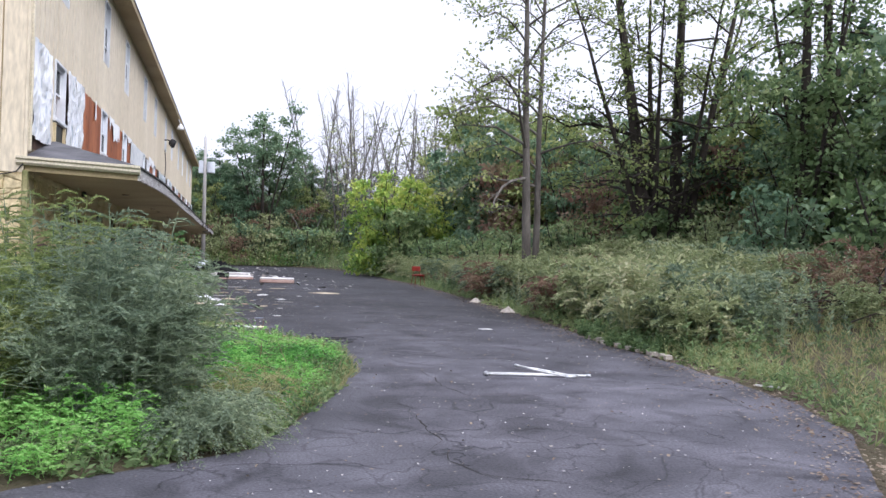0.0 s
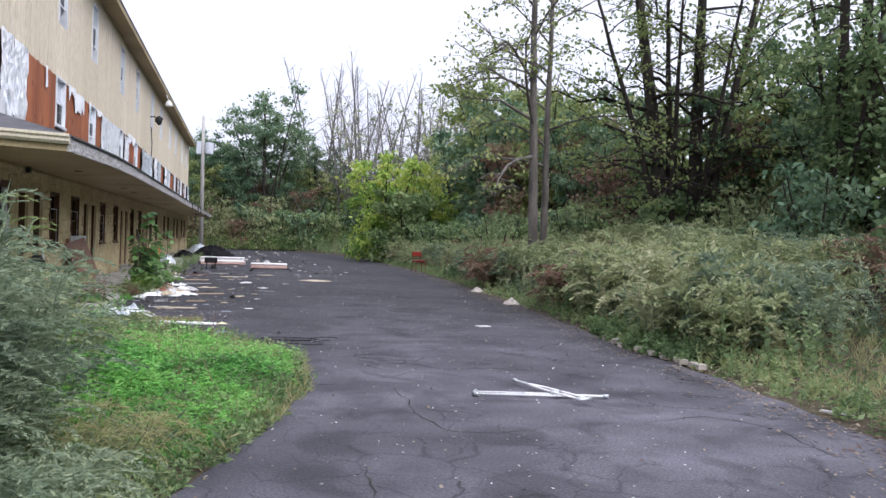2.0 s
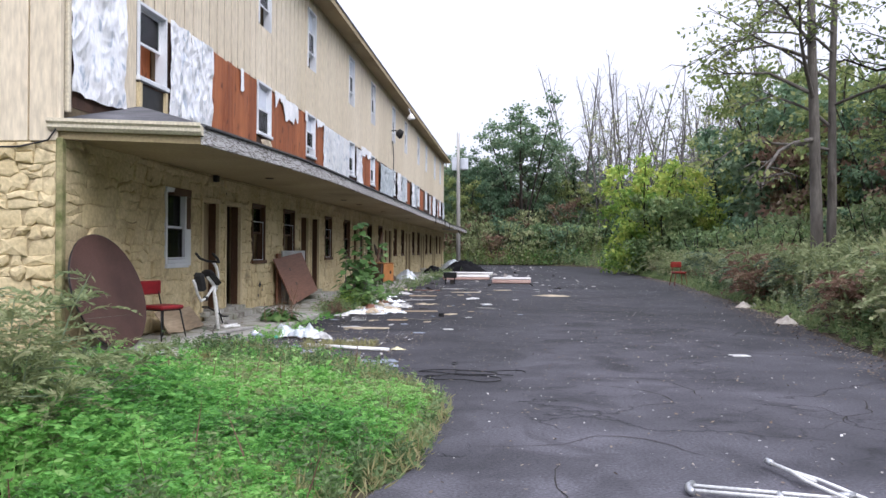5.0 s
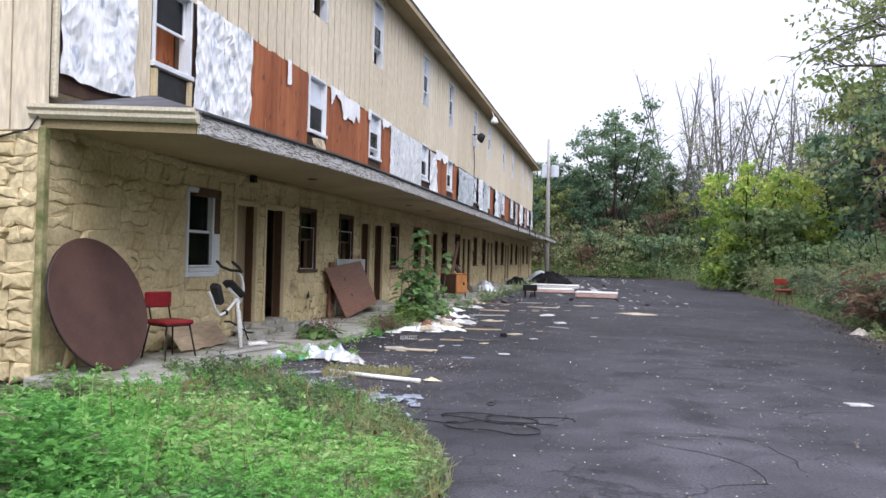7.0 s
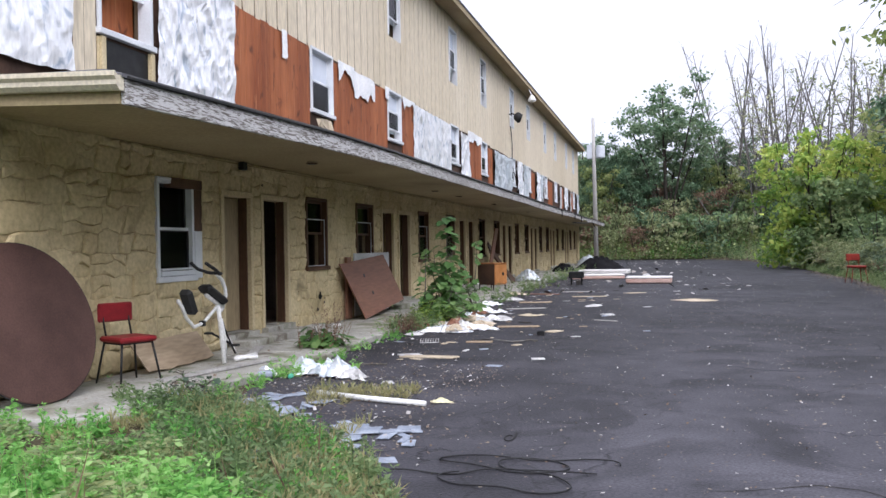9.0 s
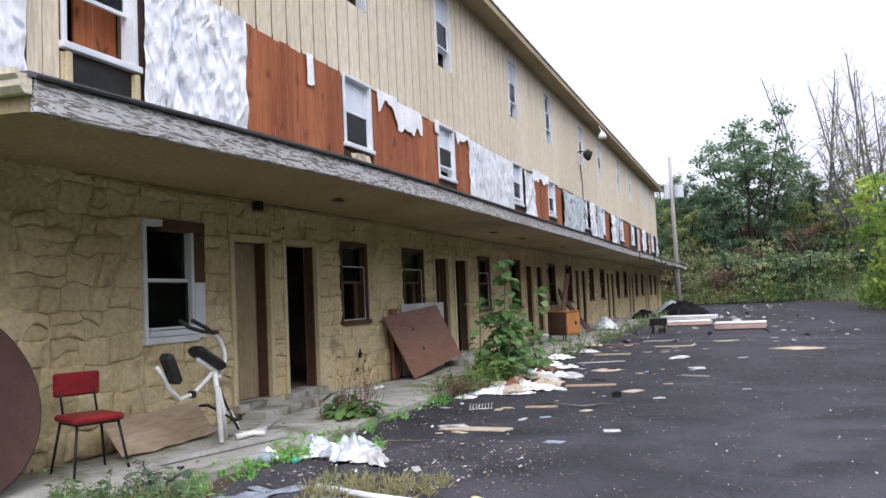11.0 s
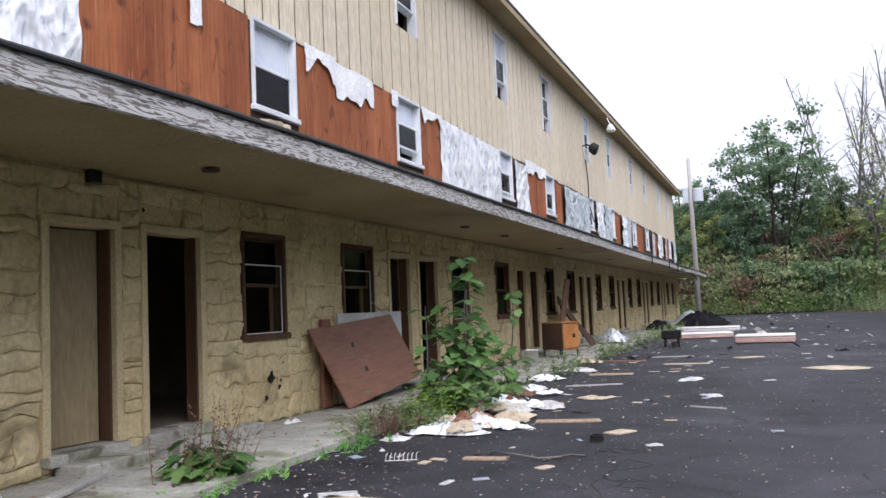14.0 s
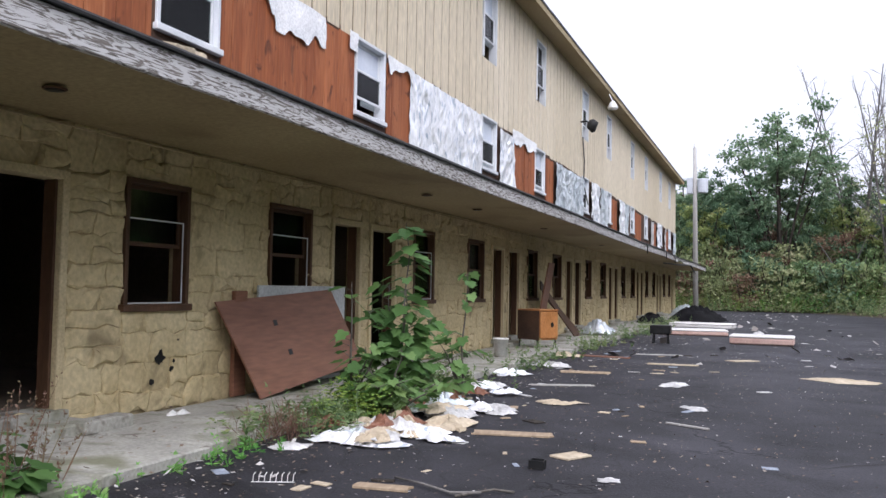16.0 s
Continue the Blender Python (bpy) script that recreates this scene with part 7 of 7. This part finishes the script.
for k in range(8):
    flat_board("edge_stone", "broken pale concrete lump along the asphalt edge", "rubble", road_right(-9.5 + k * 0.45) + 0.1, -9.5 + k * 0.45, 0.0, 0.3, 0.12, 0.07, rg.uniform(40, 90), ROCK, seed=100 + k, group="edge rubble")

# ---- fixtures on the facade and the pole ----
flood = thing("floodlight", "white dome floodlight hung from the eave", "lamp", at=(0.62, 25.15, 8.05))
part("dome", Build().tube([(0, 0, 0.22), (0, 0, 0.14), (0, 0, -0.02), (0, 0, -0.08)], [0.05, 0.12, 0.2, 0.17], 14), WHITEPLASTIC, flood, smooth=True)
part("arm", Build().tube([(0, 0, 0.2), (-0.1, 0, 0.42), (-0.12, 0, 0.48)], 0.025, 8), SILVER, flood)
vent = thing("wall_lamp", "charred black fixture dangling on the siding", "fixture", at=(0.02, 22.55, 6.94))
part("bracket", Build().tube([(0, 0, 0.1), (0.18, 0, 0.12), (0.4, 0, 0.0)], 0.03, 8), BLACKMETAL, vent)
part("shade", Build().tube([(0.36, 0, 0.16), (0.40, 0.03, 0.05), (0.38, 0.02, -0.1), (0.42, 0.05, -0.26)], [0.07, 0.2, 0.17, 0.06], 9), RUBBER, vent, smooth=True)
rod("cable", "black cable hanging down the siding", "cable", [(0.03, 22.9, 6.6), (0.1, 22.8, 5.8), (0.05, 23.0, 5.0), (0.2, 23.0, 4.3)], 0.02, RUBBER, 6, "cables")
rod("cable", "black cable sagging along the end wall", "cable", [(-3, Y0 - 0.05, 2.72), (-1.2, Y0 - 0.05, 2.73), (-0.5, Y0 - 0.05, 2.74), (-0.12, Y0 - 0.05, 2.82), (0.0, Y0 - 0.05, 2.98)], 0.012, RUBBER, 6, "cables")
rod("conduit", "thin tan conduit along wall and soffit", "conduit", [(0.05, -3.2, 2.82), (0.05, 24, 2.82)], 0.009, SOFFIT, 6)
rod("hanging_bar", "black metal bar fallen from the canopy's far end", "metal bar", [(1.75, 31.0, 2.62), (1.85, 36.0, 2.7), (1.95, 41.0, 2.84)], 0.03, BLACKMETAL, 6, "fallen bars")
rod("hanging_bar", "black metal strip hanging below the torn fascia", "metal bar", [(1.9, 41.5, 2.86), (1.98, 43.0, 2.55), (2.0, 43.6, 2.45)], 0.035, BLACKMETAL, 6, "fallen bars")
for yy, dz in ((24.6, 0.32), (30.2, 0.28), (33.5, 0.34)):
    rod("hanging_strip", "dark torn metal strip hanging off the canopy edge", "metal strip", [(1.93, yy, 3.08), (1.96, yy + 0.03, 2.95), (1.95, yy + 0.05, 3.05 - dz)], 0.022, BLACKMETAL, 6, "torn strips")
box_ = thing("junction_box", "small black junction box under the soffit", "junction box", at=(0.05, -0.75, 2.78))
part("box", Build().box(0, 0.09, -0.07, 0.07, -0.05, 0.07, 0.01), BLACKMETAL, box_)
pole = thing("utility_pole", "grey wooden utility pole with a transformer box", "utility pole", at=(1.0, 56.0, 0))
part("post", Build().tube([(0, 0, -0.5), (-0.05, 0, 6), (-0.1, 0, 11.6)], [0.2, 0.16, 0.12], 12), POLEWOOD, pole, smooth=True)
part("transformer", Build().tube([(0.45, 0, 8.4), (0.45, 0, 8.45), (0.45, 0, 9.35), (0.45, 0, 9.4)], [0.3, 0.36, 0.36, 0.3], 16), POLEMETAL, pole, "grey transformer can")
part("equipment_box", Build().box(-0.62, -0.22, -0.2, 0.2, 8.35, 9.5, 0.03), POLEMETAL, pole, "grey equipment box")
part("bracket", Build().box(-0.4, 0.5, -0.05, 0.05, 8.9, 8.98, 0.01), SILVER, pole)
part("insulator", Build().tube([(-0.1, 0, 11.5), (-0.1, 0, 11.7), (-0.1, 0, 11.95)], [0.05, 0.09, 0.04], 8), WHITEPLASTIC, pole)


# ---- plants on the walk ----
def maple_leaf_mesh(q_base, d, L, rg, b):
    """Broad lobed leaf: seven-point outline folded along its rib."""
    d = d.normalized()
    s = d.cross(Vector((0, 0, 1)))
    s = s.normalized() if s.length > 0.05 else Vector((1, 0, 0))
    s = (s + Vector((rg.gauss(0, 0.2), rg.gauss(0, 0.2), rg.gauss(0, 0.25)))).normalized()
    nrm = s.cross(d)
    prof = [(0, 0), (-0.06, 0.28), (0.18, 0.5), (0.30, 0.36), (0.62, 0.46), (0.66, 0.25), (1.0, 0.0)]
    pts = [q_base + d * (u * L) for u, v in prof[:1]]
    left = [q_base + d * (u * L) + s * (v * L) + nrm * (0.12 * v * L) for u, v in prof[1:-1]]
    right = [q_base + d * (u * L) - s * (v * L) + nrm * (0.12 * v * L) for u, v in prof[1:-1]]
    tip = q_base + d * L
    mid = q_base + d * (0.5 * L)
    v = [q_base, *left, tip, *right[::-1], mid]
    n = len(v) - 1
    b.add(v, [(k, (k + 1) % n, n) for k in range(n)])


def sapling(name, x, y, h, stems, nleaf, L, mat, label, seed, spread=0.5):
    rg = random.Random(seed)
    t = thing(name, label, "sapling", "walk plants", at=(x, y, 0.0))
    wood, lv = Build(), Build()
    for k in range(stems):
        a = rg.uniform(0, 6.28)
        hh = h if k == 0 else h * rg.uniform(0.35, 0.75)
        sp = 0.12 if k == 0 else spread * rg.uniform(0.5, 1.2)
        pts = [Vector((math.cos(a) * sp * u ** 1.3 + rg.gauss(0, 0.02), math.sin(a) * sp * u ** 1.3 + rg.gauss(0, 0.02), hh * u * (1 - 0.12 * u))) for u in (0, 0.2, 0.4, 0.6, 0.8, 1.0)]
        wood.tube(pts, [0.018, 0.016, 0.013, 0.01, 0.007, 0.004], 6, caps=False)
        for j in range(nleaf):
            u = rg.uniform(0.22, 1.0)
            i = min(4, int(u * 5))
            p = pts[i].lerp(pts[i + 1], u * 5 - i)
            aa = rg.uniform(0, 6.28)
            st = rg.uniform(0.06, 0.2) * (1.1 - 0.4 * u)
            q = p + Vector((math.cos(aa) * st, math.sin(aa) * st, st * 0.35))
            wood.tube([p, q], [0.004, 0.003], 4, caps=False)
            maple_leaf_mesh(q, Vector((math.cos(aa), math.sin(aa), rg.uniform(-0.9, -0.1))), L * rg.uniform(0.6, 1.15), rg, lv)
    part("stem", wood, BARK, t, smooth=True)
    part("leaves", lv, mat, t)
    return t


sapling("sapling", 2.0, 4.0, 2.45, 5, 32, 0.22, LEAF_BIG, "broad-leaved mulberry sapling growing out of the walk", 3, 0.5)
sapling("sapling", 2.4, 4.95, 1.8, 3, 18, 0.18, LEAF_BIG, "slender broad-leaved sapling beside the tallest one", 4, 0.35)
sapling("sapling", 1.85, 3.1, 1.65, 3, 14, 0.17, LEAF_BIG, "thin broad-leaved shoots by the leaning sheet", 6, 0.3)
sapling("sapling", 1.95, 4.5, 1.1, 5, 14, 0.17, LEAF_BIG, "broad-leaved sapling growing beside rubbish", 5, 0.4)
sapling("sapling", 2.2, 3.35, 0.85, 9, 14, 0.19, LEAF_BIG, "low broad-leaved shoots among the rubbish", 15, 0.6)
sapling("weed_plant", 1.4, -0.9, 0.42, 8, 12, 0.2, LEAF_BIG, "low dock plant with broad green leaves", 9, 0.3)
sapling("weed_plant", 1.6, -4.7, 0.35, 5, 10, 0.08, LEAF_GREY, "grey-green weed growing through the walk", 10, 0.25)
stuff("edge_weeds", fern_weeds([(1.9 + 0.2 * rng.normal(), 2.35 + 0.4 * rng.normal()) for k in range(34)], lambda x, y: 0.26, 8, 5, 0.07, rng), LEAF_MID, "dark green weeds at the walk's edge", "weeds")
stuff("edge_weeds", fern_weeds([(1.95 + 0.14 * rng.normal(), 2.9 + 0.25 * rng.normal()) for k in range(20)], lambda x, y: 0.42, 9, 5, 0.055, rng), LEAF_YELLOW, "yellow-green weeds at the walk's edge", "weeds")
stuff("grass", plants([(1.85 + 0.12 * rng.normal(), 1.75 + 0.2 * rng.normal()) for k in range(60)], 0.15, 0.35, 6, 0.2, 0.008, rng, 0.9, 0.9, 0, 0.3, 0.006), LEAF_RUST, "brown dead grass at the walk's edge", "grass")
stuff("edge_weeds", plants([(1.9 + 0.25 * rng.normal(), 4.3 + 1.2 * rng.normal()) for k in range(130)], 0.15, 0.55, 22, 0.11, 0.04, rng, 0.4, 0.4), LEAF_MID, "green weeds at the walk's edge", "weeds")
stuff("edge_weeds", plants([p for p in ((1.85 + 0.3 * rng.normal(), rng.uniform(6, 34)) for k in range(620)) if noise.noise((p[1] * 0.9, 3, 1)) > 0.02], 0.1, 0.5, 18, 0.12, 0.04, rng, 0.4, 0.4), LEAF_MID, "green weeds along the far walk", "weeds")
stuff("edge_weeds", plants([(1.5 + 0.16 * rng.normal(), -0.85 + 0.2 * rng.normal()) for k in range(22)], 0.4, 0.85, 40, 0.045, 0.025, rng, 0.45, 0.7), LEAF_RUST, "brown dry dock stalks by the walk", "weeds")
stuff("edge_weeds", plants([(1.75 + 0.14 * rng.normal(), rng.uniform(-6.0, 1.6)) for k in range(150)], 0.05, 0.18, 14, 0.08, 0.025, rng, 0.5, 0.4), LEAF_BRIGHT, "small green weeds in the walk's joints", "weeds")


# ---- litter ----
def flakes(n, place, lo, hi, mat, name, label, seed, lift=0.012):
    """Small leaves and chips lying nearly flat."""
    rg = np.random.default_rng(seed)
    pts = []
    while len(pts) < n:
        p = place(rg)
        if p is not None:
            pts.append((p[0], p[1], max(0.004, ground_z(p[0], p[1]) if p[0] > road_right(p[1]) else 0.0) + rg.uniform(0.003, lift)))
    base = np.array(pts)
    a = rg.uniform(0, 2 * np.pi, n)
    d = np.stack([np.cos(a), np.sin(a), rg.normal(0, 0.25, n)], 1)
    s_ = np.stack([-np.sin(a), np.cos(a), rg.normal(0, 0.35, n)], 1)
    L = rg.uniform(lo, hi, n)[:, None]
    W = L * rg.uniform(0.4, 0.9, n)[:, None]
    mid = base + d * L * 0.5
    q = np.stack([base, mid + s_ * W * 0.5, base + d * L, mid - s_ * W * 0.5], 1)
    q[:, :, 2] = np.maximum(q[:, :, 2], base[:, None, 2] - 0.002)
    stuff(name, q, mat, label, "litter")


def on_road(x0, x1, y0, y1):
    def f(rg):
        x, y = rg.uniform(x0, x1), rg.uniform(y0, y1)
        left = island_right(y) if -17.5 < y < -3.5 else 1.75 if y > -3.5 else -10
        return (x, y) if left < x < road_right(y) else None
    return f


def near_edge(y0, y1, spread):
    def f(rg):
        y = rg.uniform(y0, y1)
        return road_right(y) + 0.1 - abs(rg.normal(0, spread)) + 0.25 * rg.normal(), y
    return f


def near_walk(y0, y1):
    def f(rg):
        y = rg.uniform(y0, y1)
        return 1.7 + abs(rg.normal(0, 0.9)), y
    return f


flakes(4200, on_road(0, 13, -20, 24), 0.012, 0.042, LITTER, "fallen_leaves", "scattered dry leaves on the asphalt", 1, 0.015)
flakes(3000, on_road(0, 13, -20, 24), 0.01, 0.036, CHIPS, "paper_bits", "small pale chips and paper bits on asphalt", 2)
flakes(9000, near_edge(-22, 30, 0.3), 0.02, 0.06, LITTER, "fallen_leaves", "drift of brown leaves along the verge", 3, 0.03)
flakes(3600, near_walk(-5, 30), 0.01, 0.038, LITTER, "fallen_leaves", "brown leaves and debris along the walk", 4, 0.03)
flakes(900, near_walk(-4, 40), 0.015, 0.07, CHIPS, "paper_bits", "white plaster and paper bits along the walk", 5, 0.02)
flakes(4200, on_road(1.5, 9, -7, 14), 0.008, 0.03, LITTER, "gravel", "dark grit and leaf crumbs on asphalt", 6)
flakes(260, on_road(2, 9, 12, 58), 0.08, 0.3, CHIPS, "paper_bits", "pale scraps on the far asphalt", 7)
flakes(500, lambda rg: (rg.uniform(0.1, 1.7), rg.uniform(-6, 20)), 0.015, 0.07, LITTER, "fallen_leaves", "leaves and splinters on the walk", 8, 0.02)
for o in list(bpy.data.objects):
    if o.get("label") == "leaves and splinters on the walk":
        o.location.z = 0.09

flakes(2200, lambda rg: (rg.uniform(1.6, 4.4), rg.uniform(-7.2, -2.0)), 0.01, 0.04, LITTER, "fallen_leaves", "brown leaf crumbs between the walk and bed", 9, 0.02)
flakes(300, lambda rg: (rg.uniform(1.6, 4.2), rg.uniform(-7.0, -2.0)), 0.015, 0.06, CHIPS, "paper_bits", "pale crumbs between the walk and bed", 10, 0.02)
rod("stick", "broken grey stick lying on the asphalt", "stick", [(3.42, 0.80, 0.02), (3.7, 0.66, 0.03), (3.95, 0.55, 0.02), (4.15, 0.60, 0.03)], 0.010, BARKPALE, 6, "sticks")
rod("stick", "thin brown stick lying on the asphalt", "stick", [(4.0, 0.5, 0.012), (4.2, 0.72, 0.03), (4.33, 0.78, 0.012)], 0.009, BARK, 6, "sticks")
rod("stick", "thin brown stick lying beside the walk", "stick", [(2.1, -2.6, 0.012), (2.5, -2.2, 0.03), (2.8, -2.05, 0.012)], 0.009, BARK, 6, "sticks")
box_ = thing("plastic_box", "small black open plastic box on the asphalt", "box", at=(4.26, 1.64, 0.0))
part("tray", Build().box(-0.06, 0.06, -0.05, 0.05, 0.0, 0.012, 0.003), BLACKMETAL, box_)
for a_, c_, d_, e_ in ((-0.06, 0.06, -0.05, -0.042), (-0.06, 0.06, 0.042, 0.05), (-0.06, -0.052, -0.042, 0.042), (0.052, 0.06, -0.042, 0.042)):
    part("side", Build().box(a_, c_, d_, e_, 0.012, 0.07, 0.002), BLACKMETAL, box_)

# ---- siding boards ----
rnd = random.Random(12)
strip_low = [(Y0, -5.97), (-4.33, -3.97)]
y = Y0 + 0.006
k = 0
while y < Y1 - 0.01:
    e = min(y + 0.405, Y1)
    zlow = 5.24 + 0.05 * noise.noise((y * 1.1, 2, 0)) + rnd.uniform(-0.02, 0.02)
    if any(s - 0.05 < y and e < c + 0.2 for s, c in strip_low):
        zlow = 3.1
    for a, c, s, t in rects(y, e - 0.05, zlow, 8.6, WIN_TOP + WIN_UP):
        if c - a > 0.02:
            part("siding_board", Build().box(-0.035, 0.001 + 0.003 * rnd.random(), a, c, s, t, 0.003), SIDING, wall_upper)
    y = e
x = -0.01
while x > -3.2:
    part("siding_board", Build().box(x - 0.38, x, Y0 - 0.015, Y0 + 0.02, 2.82, 8.5, 0.004), SIDING, wall_end)
    x -= 0.405
b = Build().box(-3.3, -12, Y0, Y0 + 0.02, 2.82, 8.5).box(-3.3, -12, Y0, Y0 + 0.02, 0, 2.8)
part("far_cladding", b, SIDING, wall_end)
for a, c in ((-4.37, -4.19), (-4.18, -3.985)):
    part("siding_board", Build().box(-0.035, 0.003, a, c, 3.3, 5.3, 0.003), SIDING, wall_upper)
for a, c, z0_, z1_ in ((-3.97, -3.91, 3.42, 4.01), (-2.99, -2.93, 3.42, 4.01), (-3.905, -2.995, 3.42, 3.47)):
    part("trim_board", Build().box(-0.05, 0.02, a, c, z0_, z1_, 0.005), TRIM, wall_upper)
part("corner_board", Build().box(-0.02, 0.03, Y0 - 0.03, Y0 + 0.07, 2.95, 8.5, 0.008), SIDING, wall_upper)
part("downspout", Build().box(0.0, 0.07, Y0 + 0.10, Y0 + 0.18, 3.2, 8.5, 0.015), GUTTER, wall_upper, "cream metal downspout")
part("moss_strip", Build().box(-0.03, 0.06, Y0 - 0.035, Y0 + 0.09, 0.0, 2.86, 0.02), MOSS, wall_lower, "corner strip stained green by moss")


# ---- stone veneer ----
def stone_cells(y0, y1, z0, z1, rr, w=0.46, h=0.22):
    """Rough squared stones that fill a rectangle: uneven courses, some split, some double."""
    cells = []
    z = z0
    while z < z1 - 0.02:
        top = z + rr.uniform(0.7, 1.45) * h
        if z1 - top < 0.10:
            top = z1
        y = y0
        while y < y1 - 0.01:
            e = y + rr.choice((0.5, 0.7, 0.9, 1.1, 1.4)) * w
            if y1 - e < 0.14:
                e = y1
            a, c = z + 0.05 * noise.noise((y * 1.7, z * 3, 4)), top + 0.05 * noise.noise((y * 1.7, top * 3, 4))
            a, c = max(z0, a) if z > z0 else z0, min(z1, c) if top < z1 else z1
            sk = rr.uniform(-0.045, 0.045)
            left, right = (y, y + (0 if y == y0 else sk)), (e, e + (0 if e == y1 else rr.uniform(-0.03, 0.03)))
            if c - a > 0.2 and rr.random() < 0.35:
                m = a + (c - a) * rr.uniform(0.38, 0.62)
                tilt = rr.uniform(-0.03, 0.03)
                cells.append([(left[0], a), (right[0], a), (e, m + tilt), (y, m - tilt)])
                cells.append([(y, m - tilt), (e, m + tilt), (right[1], c), (left[1], c)])
            else:
                cut = rr.uniform(0.02, 0.09)
                cells.append([(left[0], a), (right[0] - cut * rr.randint(0, 1), a), (right[1], a + (c - a) * rr.uniform(0.3, 0.7)), (right[1], c), (left[1] + cut * rr.randint(0, 1), c), (left[0], a + (c - a) * rr.uniform(0.3, 0.7))])
            y = e
        z = top
    return cells


def stone_prism(b, poly, rr, place, proud=1.0):
    """One rough-faced stone: shrunk outline, raised uneven face."""
    wavy = []
    for i, p in enumerate(poly):
        q = poly[(i + 1) % len(poly)]
        wavy.append(p)
        if math.hypot(q[0] - p[0], q[1] - p[1]) > 0.3:
            wavy += [(p[0] + (q[0] - p[0]) * t, p[1] + (q[1] - p[1]) * t) for t in (0.25, 0.5, 0.75)]
        elif math.hypot(q[0] - p[0], q[1] - p[1]) > 0.08:
            wavy.append(((p[0] + q[0]) / 2, (p[1] + q[1]) / 2))
    poly = [(p[0] + 0.06 * noise.noise((p[0] * 5, p[1] * 5, 1)) + 0.02 * noise.noise((p[0] * 15, p[1] * 15, 1)), p[1] + 0.07 * noise.noise((p[0] * 5, p[1] * 5, 8)) + 0.02 * noise.noise((p[0] * 15, p[1] * 15, 8))) for p in wavy]
    n = len(poly)
    cx, cy = sum(p[0] for p in poly) / n, sum(p[1] for p in poly) / n
    area = abs(sum(poly[i][0] * poly[(i + 1) % n][1] - poly[(i + 1) % n][0] * poly[i][1] for i in range(n))) / 2
    if area < 0.004:
        return
    h = (rr.uniform(0.008, 0.04) if rr.random() < 0.72 else 0.003) * proud
    tx, ty = rr.uniform(-0.06, 0.06), rr.uniform(-0.07, 0.07)
    v = []
    for s, z in ((0.0, 0.0), (0.012, 0.55), (0.05, 1.0)):
        for p in poly:
            d = math.hypot(p[0] - cx, p[1] - cy) or 1
            k = max(0.3, 1 - s * rr.uniform(0.5, 1.6) / d)
            y, q = cx + (p[0] - cx) * k, cy + (p[1] - cy) * k
            v.append(place(y, q, -0.008 + 0.008 * min(1, z * 4) * (z > 0) + z * (h + tx * (y - cx) + ty * (q - cy))))
    v.append(place(cx, cy, h + rr.uniform(0.0, 0.015)))
    f = [(k + r * n, (k + 1) % n + r * n, (k + 1) % n + (r + 1) * n, k + (r + 1) * n) for r in (0, 1) for k in range(n)]
    f += [(2 * n + k, 2 * n + (k + 1) % n, 3 * n) for k in range(n)]
    b.add(v, f)


rr = random.Random(77)
rest = Build()
count = 0
for a, c, s, e in rects(Y0 + 0.09, Y1, 0.08, 2.86, WIN_LOW + DOOR_LOW):
    for poly in stone_cells(a, c, s, e, rr):
        cy = sum(p[0] for p in poly) / len(poly)
        place = lambda y, z, x: (x, y, z)
        if cy < 7.5 and count < 300:
            b = Build()
            stone_prism(b, poly, rr, place)
            if b.v:
                part("stone", b, STONE, wall_lower)
                count += 1
        else:
            stone_prism(rest, poly, rr, place)
for poly in stone_cells(-3.2, -0.04, 0.0, 2.8, rr, 0.36, 0.19):
    b = Build()
    stone_prism(b, poly, rr, lambda y, z, x: (y, Y0 - 0.0 - x, z), 1.5)
    if b.v:
        part("stone", b, STONE, wall_end)
rc = random.Random(3)
# broken holes are not cut: their dark is a raised black plate
for cy, cz, r in ((2.25, 0.62, 0.11), (2.42, 0.50, 0.05), (2.12, 0.38, 0.05), (2.5, 1.12, 0.02), (2.52, 0.80, 0.02), (2.46, 0.58, 0.03), (-0.02, 2.55, 0.04)):
    spots = [(0.65 * r * rc.uniform(0.4, 1.4) * math.cos(6.283 * k / 11), 0.65 * r * rc.uniform(0.4, 1.4) * math.sin(6.283 * k / 11)) for k in range(11)]
    part("chip", Build().prism(spots, 0.006, 0, Matrix.Translation((0.034, cy, cz)) @ pose(0, 0, 0, 0, 90)), BLACKMETAL, wall_lower, "black plate for a dark hole in the stone facing")
tagged(part("stonework", rest, STONE, wall_lower), kind="stuff")
